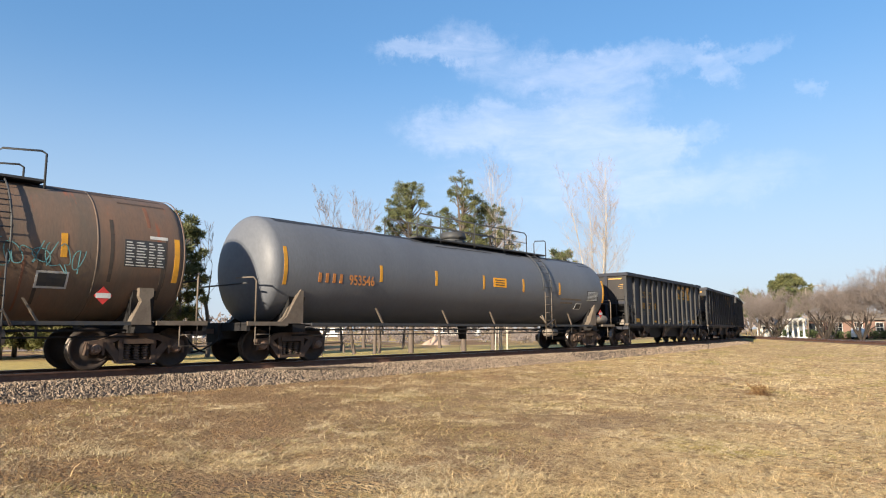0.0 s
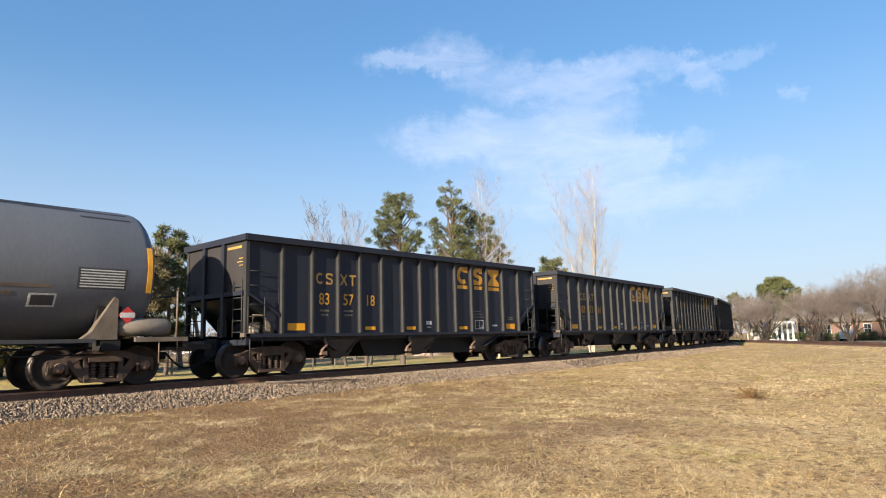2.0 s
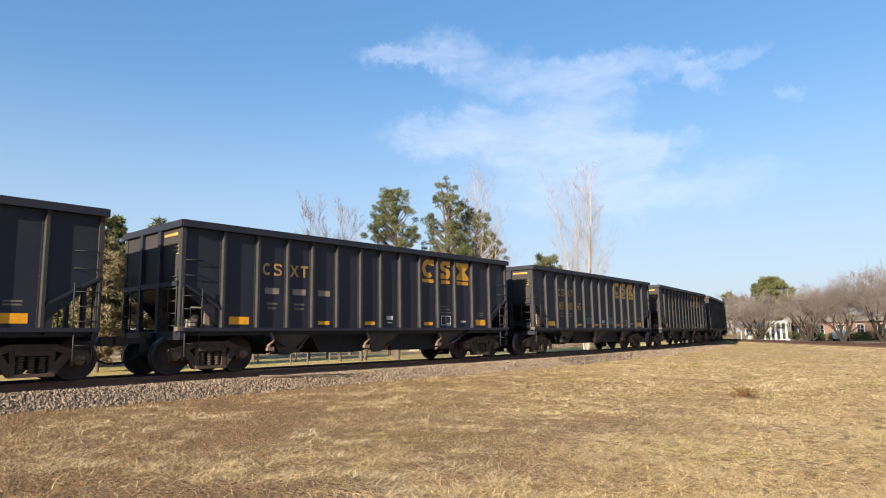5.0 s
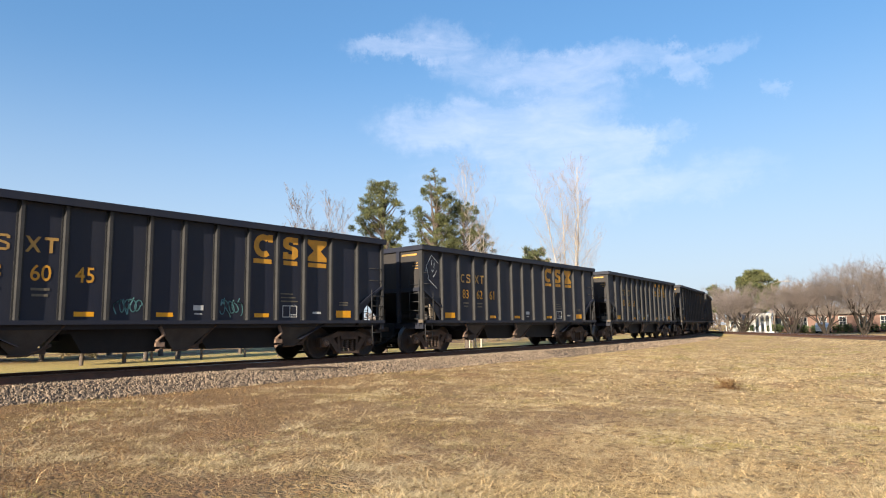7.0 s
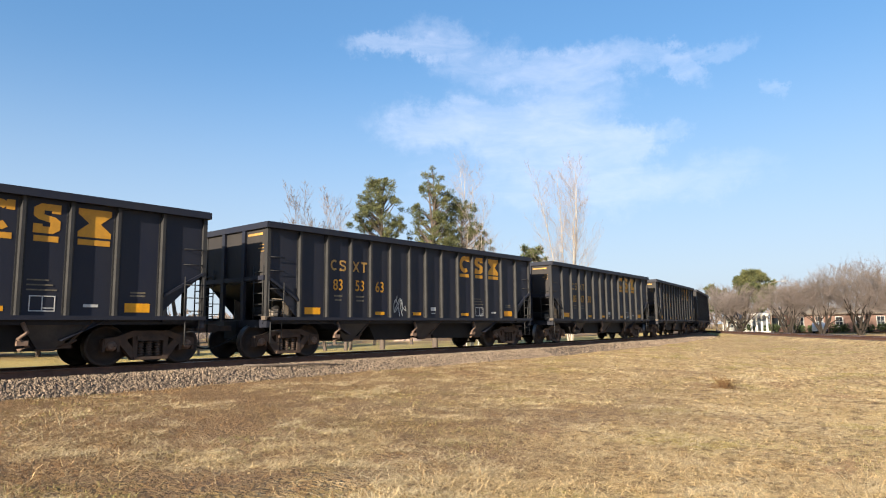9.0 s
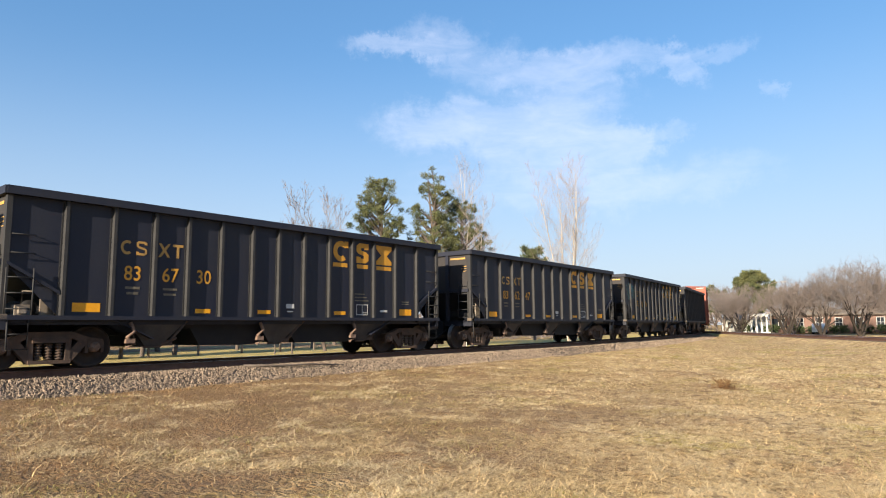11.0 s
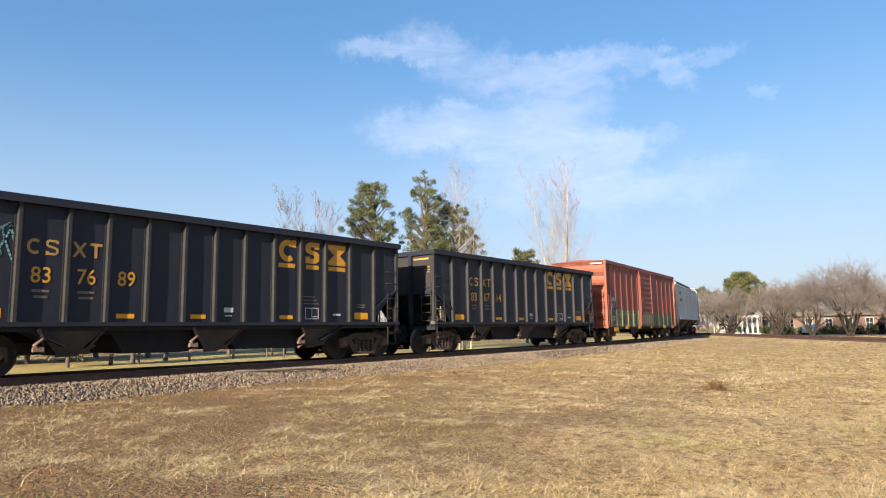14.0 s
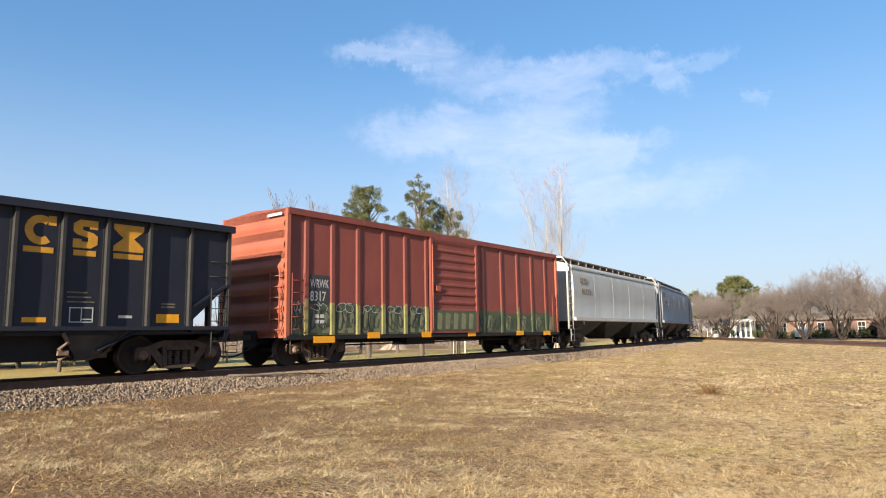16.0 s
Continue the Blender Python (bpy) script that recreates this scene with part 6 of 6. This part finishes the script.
    v, f = sprays([((d * math.sin(a), d * math.cos(a), -0.15 + rs.uniform(-0.2, 0.35)), rs.uniform(0.5, 0.95)) for a, d in ((radians(rs.uniform(8, 62)), rs.uniform(78, 96)) for _ in range(190))], 110, 0.34, 16, 0.7, 0.10)
    tagged(part("scrub", raw_mesh("scrub", v, f, M_TWIG), None), "low belt of leafless brown scrub beyond the field", "scrub", kind="stuff")
    # hedges along the house
    rs = random.Random(5)
    for y in (10, 12.6, 15.4, 18.2, 20.8, 27.4, 24.0):
        hedge = thing("hedge", "clipped green hedge at the house wall", "hedge", "hedges at the house")
        v, f = sprays([((102.6 + rs.uniform(-.2, .2), y + a, g + 0.45 + rs.uniform(0, 0.25)), 0.55) for a in (-0.7, 0, 0.7)], 160, 0.22, int(y * 10), 0.9, 0.4)
        part("leaves", raw_mesh("leaves", v, f, M_HEDGE), None, hedge)
    car = thing("parked_car", "white parked sedan beside the brick house", "car")
    car.matrix_basis = pose(100.4, 17.4, height(100.4, 17.4), 0, 0, 8)
    part("body", Solid().prism([(-2.2, 0.3), (2.2, 0.3), (2.25, 0.75), (1.4, 0.9), (0.7, 1.4), (-1.0, 1.42), (-1.7, 0.95), (-2.25, 0.9)], -0.85, 0.85), M_PLASTER, car)
    part("side_glass", Solid().prism([(-1.45, 0.93), (1.2, 0.93), (0.65, 1.34), (-0.95, 1.36)], -0.86, 0.86), M_GLASS, car)
    for x in (-1.4, 1.4):
        for y in (-0.78, 0.78):
            part("wheel", Solid().lathe([(y - 0.1, 0), (y - 0.1, 0.32), (y + 0.1, 0.32), (y + 0.1, 0)], (x, 0, 0.32), "y", 16), M_UNDER, car)
    # the rail fence in the field behind the line
    fence = thing("rail_fence", "weathered grey wooden rail fence in the field", "fence")
    prev = None
    for k in range(5):
        x = 17 + k * 3.1
        y = 33.5 + 0.10 * x
        z = height(x, y)
        part("post", Solid().box(x - 0.05, x + 0.05, y - 0.05, y + 0.05, z - 0.2, z + 0.8), M_WOODFENCE, fence)
        if prev and k != 3:
            for r in (0.72,):
                part("rail", Solid().tube([(prev[0], prev[1], prev[2] + r), (x, y, z + r)], 0.05, 6), M_WOODFENCE, fence)
        prev = (x, y, z)
    lamp = thing("street_lamp", "tall slim grey street lamp by the house", "street lamp")
    lamp.location = (95.4, 22.2, height(95.4, 22.2))
    part("pole", Solid().tube([(0, 0, -0.1), (0, 0, 6.7)], [0.09, 0.06], 8), M_CHUTE, lamp)
    part("arm", Solid().tube([(0, 0, 6.6), (0, -0.9, 6.9), (0, -1.7, 6.9)], 0.045, 6), M_CHUTE, lamp)
    part("lamp_head", Solid().box(-0.12, 0.12, -2.2, -1.6, 6.82, 6.96), M_LIGHTGREY, lamp)
    # heap of sandy dirt
    heap = Solid()
    v, n = [], 20
    for i in range(n + 1):
        for j in range(n + 1):
            u, w = i / n * 2 - 1, j / n * 2 - 1
            z = max(0.0, 1 - math.hypot(u, w)) * 1.5 * (1 + 0.35 * noise.noise(Vector((u * 3, w * 3, 1)))) - 0.15
            v.append((u * 1.9, w * 1.6, z * 0.75))
    heap.add(v, [(i * (n + 1) + j, (i + 1) * (n + 1) + j, (i + 1) * (n + 1) + j + 1, i * (n + 1) + j + 1) for i in range(n) for j in range(n)], 0, True)
    ob = tagged(part("dirt_mound", heap, M_DIRT), "mound of pale sandy dirt beyond the line", "dirt mound")
    ob.location = (52.0, 48.6, height(52.0, 48.6) + 0.02)
    # the lane beyond the fence
    lane = Solid()
    v = []
    for k in range(25):
        x = -90 + k * 10.0
        for d in (-2.6, 2.6):
            y = 64 + 0.05 * x + d
            v.append((x, y, height(x, y) + 0.05))
    lane.add(v, [(2 * i, 2 * i + 2, 2 * i + 3, 2 * i + 1) for i in range(24)], 0, True)
    tagged(part("lane", lane, M_ROAD), "pale sandy lane beyond the field", "road", kind="structure")


def build_distance():
    """A low belt of far woods round the horizon."""
    rs = np.random.RandomState(7)
    cents = []
    for k in range(900):
        a = rs.uniform(-math.pi, math.pi)
        r = rs.uniform(170, 260)
        x, y = r * math.sin(a), r * math.cos(a)
        for _ in range(2):
            cents.append(((x + rs.uniform(-3, 3), y + rs.uniform(-3, 3), rs.uniform(0.5, 4.2)), 3.0))
    v, f = sprays(cents, 40, 1.1, 9, 0.8, 0.3)
    tagged(part("far_woods", raw_mesh("far_woods", v, f, M_TWIG), None), "distant belt of brown winter woods", "woods", kind="stuff")


# ---- loose stones and grass ----
def build_ballast():
    """Crushed stones lying on the shoulders of the main track."""
    rs = np.random.RandomState(3)
    base = np.array([(1, 0, 0), (-1, 0, 0), (0, 1, 0), (0, -1, 0), (0, 0, 1), (0, 0, -1)], float)
    tri = np.array([(0, 2, 4), (2, 1, 4), (1, 3, 4), (3, 0, 4), (2, 0, 5), (1, 2, 5), (3, 1, 5), (0, 3, 5)])
    n = 44000
    s = np.concatenate([rs.uniform(-3, 24, 33000), rs.uniform(24, 70, n - 33000)])
    off = np.where(rs.rand(n) < 0.86, -rs.uniform(0.86, 2.65, n), rs.uniform(-0.68, 1.9, n))
    prof = ([-2.75, -2.15, -1.45, -1.3, 1.3, 1.45, 2.2, 2.8], [-0.62, -0.44, -0.2, -0.185, -0.185, -0.2, -0.46, -0.64])
    z = np.interp(off, *prof)
    size = rs.uniform(0.015, 0.038, n) * (1 + (s > 30) * 0.5)
    # thin out into the grass at the toe
    keep = (off > -2.2) | (rs.rand(n) < 0.45)
    v = np.zeros((n, 6, 3))
    for i in range(n):
        p, a = line(float(s[i]), float(off[i]))
        v[i] = (base * (1 + rs.uniform(-0.35, 0.35, (6, 1))) * np.array([1.25, 0.9, 0.7]) * size[i]) @ np.array(Euler(rs.uniform(0, 6.28, 3)).to_matrix()) + (p.x, p.y, z[i] + size[i] * 0.35)
    v = v[keep]
    f = (tri[None] + (np.arange(len(v)) * 6)[:, None, None]).reshape(-1, 3)
    tagged(part("ballast_stones", raw_mesh("ballast_stones", v.reshape(-1, 3).tolist(), f.tolist(), M_STONE), None), "loose pale grey and tan crushed ballast stones", "ballast", kind="stuff")


def blades(seed, xy, lo, hi, width, lie):
    """Curved grass blades of two faces each, standing or lying, at places."""
    rs = np.random.RandomState(seed)
    n = len(xy)
    z = np.array([height(x, y) for x, y in xy])
    ln = rs.uniform(lo, hi, (n, 1))
    a = np.array([noise.noise(Vector((x * 0.7, y * 0.7, seed))) * 7 for x, y in xy]) + rs.normal(0, 0.9 if lie < 1.2 else 1.5, n)
    tilt = np.clip(rs.normal(lie, 0.28 if lie < 1.2 else 0.15, n), 0.05, 1.53)
    d = np.stack([np.cos(a) * np.sin(tilt), np.sin(a) * np.sin(tilt), np.cos(tilt)], 1)
    away = np.hypot(xy[:, :1], xy[:, 1:])
    ln = ln * np.clip(away / 14, 1.0, 1.3)
    side = np.stack([-np.sin(a), np.cos(a), 0 * a], 1) * width * rs.uniform(0.6, 1.3, (n, 1)) * np.clip(away / 10, 1.0, 1.9)
    p = np.concatenate([xy, z[:, None] - 0.005], 1)
    mid = p + d * ln * 0.55
    tip = mid + (d * np.array([1.2, 1.2, 0.35])) * ln * 0.5
    tip[:, 2] = np.maximum(tip[:, 2], z + 0.012)
    v = np.stack([p - side, p + side, mid + side * 0.7, mid - side * 0.7, tip], 1).reshape(-1, 3)
    k = np.arange(n)[:, None] * 5
    f = [tuple(q) for q in (k + np.array([0, 1, 2, 3])).tolist()] + [tuple(q) for q in (k + np.array([3, 2, 4])).tolist()]
    return v.tolist(), f


def scatter(seed, n, near, far, keep, arc=(4, 97)):
    """Places on the grass in the wedge before the camera, thinning with distance."""
    rs = np.random.RandomState(seed)
    r = near * (far / near) ** rs.rand(n)
    a = np.radians(rs.uniform(*arc, n))
    xy = np.stack([np.sin(a) * r, np.cos(a) * r], 1)
    ok = np.array([line_off(x, y) < -2.05 + 0.45 * noise.noise(Vector((x * 0.9, y * 0.9, 2))) for x, y in xy])
    legs = np.array([np.sqrt(((LEG_XY - q) ** 2).sum(1)).min() > 2.3 if q[0] > 30 else True for q in xy])
    patch = np.array([keep(noise.noise(Vector((x * 0.5, y * 0.5, seed))), x, y) for x, y in xy])
    return xy[ok & legs & patch]


def build_grass():
    rs = random.Random(2)
    # a low dry bush, a dark stick on the ballast, and stones by the junction
    limbs = branchy(77, 0.32, 0.006, split=3, spread=1.1, levels=4, trunk_frac=0.3, lean=0.3, up=0.1, stems=9)
    bush = thing("dry_bush", "small leafless dry bush in the grass", "bush")
    bush.location = (15.6, 4.7, height(15.6, 4.7))
    tw = Solid()
    for lv, pts, r in limbs:
        tw.tube(pts, [max(0.0022, q * 0.6) for q in r], 3, cap=False)
    part("crown", tw, M_WEED, bush)
    tagged(part("stick", Solid().tube([(9.6, 14.72, -0.12), (10.6, 14.5, -0.16), (11.6, 14.42, -0.17), (12.6, 14.3, -0.24)], [0.03, 0.028, 0.024, 0.012], 6), M_BARK), "dark fallen stick lying on the ballast", "stick")
    for x, y, r in ((60.5, 13.6, 0.35), (66, 16.2, 0.3), (58.0, 13.2, 0.2)):
        st = Solid().lathe([(-r, 0.05), (-r * 0.8, r * 0.4), (0, r * 0.55), (r * 0.7, r * 0.45), (r, 0.05)], axis="x", seg=9, smooth=False)
        tagged(part("rock", st, M_BARK), "dark weathered rock beside the junction", "rock", "rocks by the junction").location = (x, y, height(x, y) + r * 0.3)
    for seed, n, lo, hi, w, lie, mat, label, keep in (
            (1, 330000, 0.05, 0.24, 0.0024, 1.40, M_STRAW, "dry straw-coloured matted grass", lambda q, x, y: rs.random() < (0.7 + 1.4 * q) * (0.22 if line_off(x, y) > -11.5 + 0.42 * x + 3 * q and x < 20 else 1.0)),
            (2, 70000, 0.03, 0.09, 0.003, 0.9, M_GREENBLADE, "yellow-green grass shoots", lambda q, x, y: q > 0.22 or ((x - 1.6) / 1.5) ** 2 + ((y - 6.2) / 0.8) ** 2 < 1 + q),
            (3, 160000, 0.04, 0.13, 0.0026, 0.9, M_WEED, "reddish-brown dry weeds", lambda q, x, y: rs.random() < (0.95 if line_off(x, y) > -10.0 + 0.36 * x + 2 * q else 0.2)),
            (4, 150000, 0.05, 0.13, 0.0028, 1.3, M_STRAW, "pale standing straw farther off", lambda q, x, y: rs.random() < 0.75 + q and not (line_off(x, y) > -6 and x < 20))):
        xy = scatter(seed, n, 3.6 if seed < 4 else 12.0, 48 if seed < 4 else 75, keep)
        v, f = blades(seed, xy, lo, hi, w, lie)
        tagged(part("grass_blades", raw_mesh("grass_blades", v, f, mat), None), label, "grass", kind="stuff")
    # the same grass goes on round the camera's feet and behind it
    xy = scatter(21, 60000, 0.5, 14, lambda q, x, y: True, (0, 360))
    v, f = blades(22, xy, 0.04, 0.14, 0.0028, 1.25)
    tagged(part("grass_blades", raw_mesh("grass_blades", v, f, M_STRAW), None), "dry straw-coloured matted grass", "grass", kind="stuff")
    # bunches of longer straw
    npr = np.random.RandomState(12)
    mid = scatter(9, 4200, 3.6, 36, lambda q, x, y: q > -0.15)
    xy = np.concatenate([m + npr.normal(0, 0.07 + 0.05 * npr.rand(), (46, 2)) for m in mid])
    v, f = blades(14, xy, 0.07, 0.25, 0.0020, 1.35)
    tagged(part("grass_tufts", raw_mesh("grass_tufts", v, f, M_PALESTRAW), None), "bunches of long pale dry straw", "grass", kind="stuff")


# ---- the whole place ----
build_ground()
build_tracks()
build_house()
build_trees()
build_distance()
build_ballast()
build_grass()

SPEED = 10.395
brown, grey = build_tanks()
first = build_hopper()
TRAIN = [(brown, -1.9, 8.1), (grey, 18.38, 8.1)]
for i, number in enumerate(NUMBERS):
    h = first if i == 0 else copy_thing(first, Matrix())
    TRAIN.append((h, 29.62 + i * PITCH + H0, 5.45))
hoppers = [c for c, _, _ in TRAIN[2:]]
for h, number in zip(hoppers, NUMBERS):
    if number:
        number_hopper(h, number)
    else:
        for k in range(3):
            part("number_bar", Solid().box(panel_mid(1 + k) - 0.22, panel_mid(1 + k) + 0.22, -1.4865, -1.4830, 2.0, 2.16), M_CHUTE, h, "faded illegible painted bar")
scribble(hoppers[3], M_SPRAYTEAL, panel_mid(4), 1.45, 0.6, 0.35, 31, r=0.012, strokes=5)
scribble(hoppers[3], M_SPRAYTEAL, panel_mid(7), 1.45, 0.6, 0.45, 33, r=0.012, strokes=5)
for stroke in ([(0.28, 2.78), (0.30, 2.96), (0.58, 3.36), (0.95, 3.10)], [(0.30, 2.96), (0.34, 2.84), (0.42, 2.60), (0.38, 2.54), (0.86, 2.22)], [(0.60, 3.18), (0.58, 3.02)],
               [(0.74, 3.10), (0.70, 2.92)], [(0.58, 2.84), (0.64, 2.80), (0.70, 2.84)], [(0.86, 2.84), (0.70, 2.62), (0.66, 2.60), (0.68, 2.66), (0.78, 2.68)]):
    part("sprayed_stroke", ribbon([(x - H0, z) for x, z in stroke], -1.4885, 0.011), M_SPRAYWHITE, hoppers[4], "thin white chalked stroke")
scribble(hoppers[5], M_SPRAYWHITE, panel_mid(4), 1.5, 0.5, 0.6, 37, r=0.014, strokes=5)
scribble(hoppers[8], M_SPRAYTEAL, 1.0 - H0 + 0.3, 2.7, 1.4, 1.0, 39, y=-1.4885, r=0.02, strokes=9)
box = build_boxcar()
last_front = 29.62 + len(NUMBERS) * PITCH
TRAIN.append((box, last_front + 7.82, 6.25))
covered = build_covered(M_LIGHTGREY, "pale grey ribbed covered hopper car with roof walkway")
slate = build_covered(M_SHADEGREY, "covered hopper car with roof walkway, its slate grey darkened as shade")
mid = last_front + 15.64 + 0.85 + 0.42 + 8.1
for k, c in enumerate((covered, slate, copy_thing(slate, Matrix()), copy_thing(slate, Matrix()))):
    TRAIN.append((c, mid + k * 17.04, 6.35))


def motions():
    """The train rolls by at an almost even speed; every wheelset turns with it."""
    times = [i * 0.5 for i in range(33)]
    for car, start, reach in TRAIN:
        rows = []
        for t in times:
            s = start - SPEED * t + 0.08 * math.sin(math.pi * t / 16)
            a, b = line(s - reach)[0], line(s + reach)[0]
            c, d = (a + b) / 2, b - a
            rows.append((t, pose(c.x, c.y, 0, 0, 0, math.degrees(math.atan2(d.y, d.x)))))
        walk(car, rows)
    spin = [(i / 15, -math.degrees(SPEED * (i / 15) / 0.457)) for i in range(241)]
    for ob in [o for o in scene.objects if o.name.split(".")[0] == "wheelset"]:
        at = ob.matrix_basis.translation.copy()
        walk(ob, [(t, Matrix.Translation(at) @ Matrix.Rotation(radians(a), 4, "Y")) for t, a in spin])


motions()
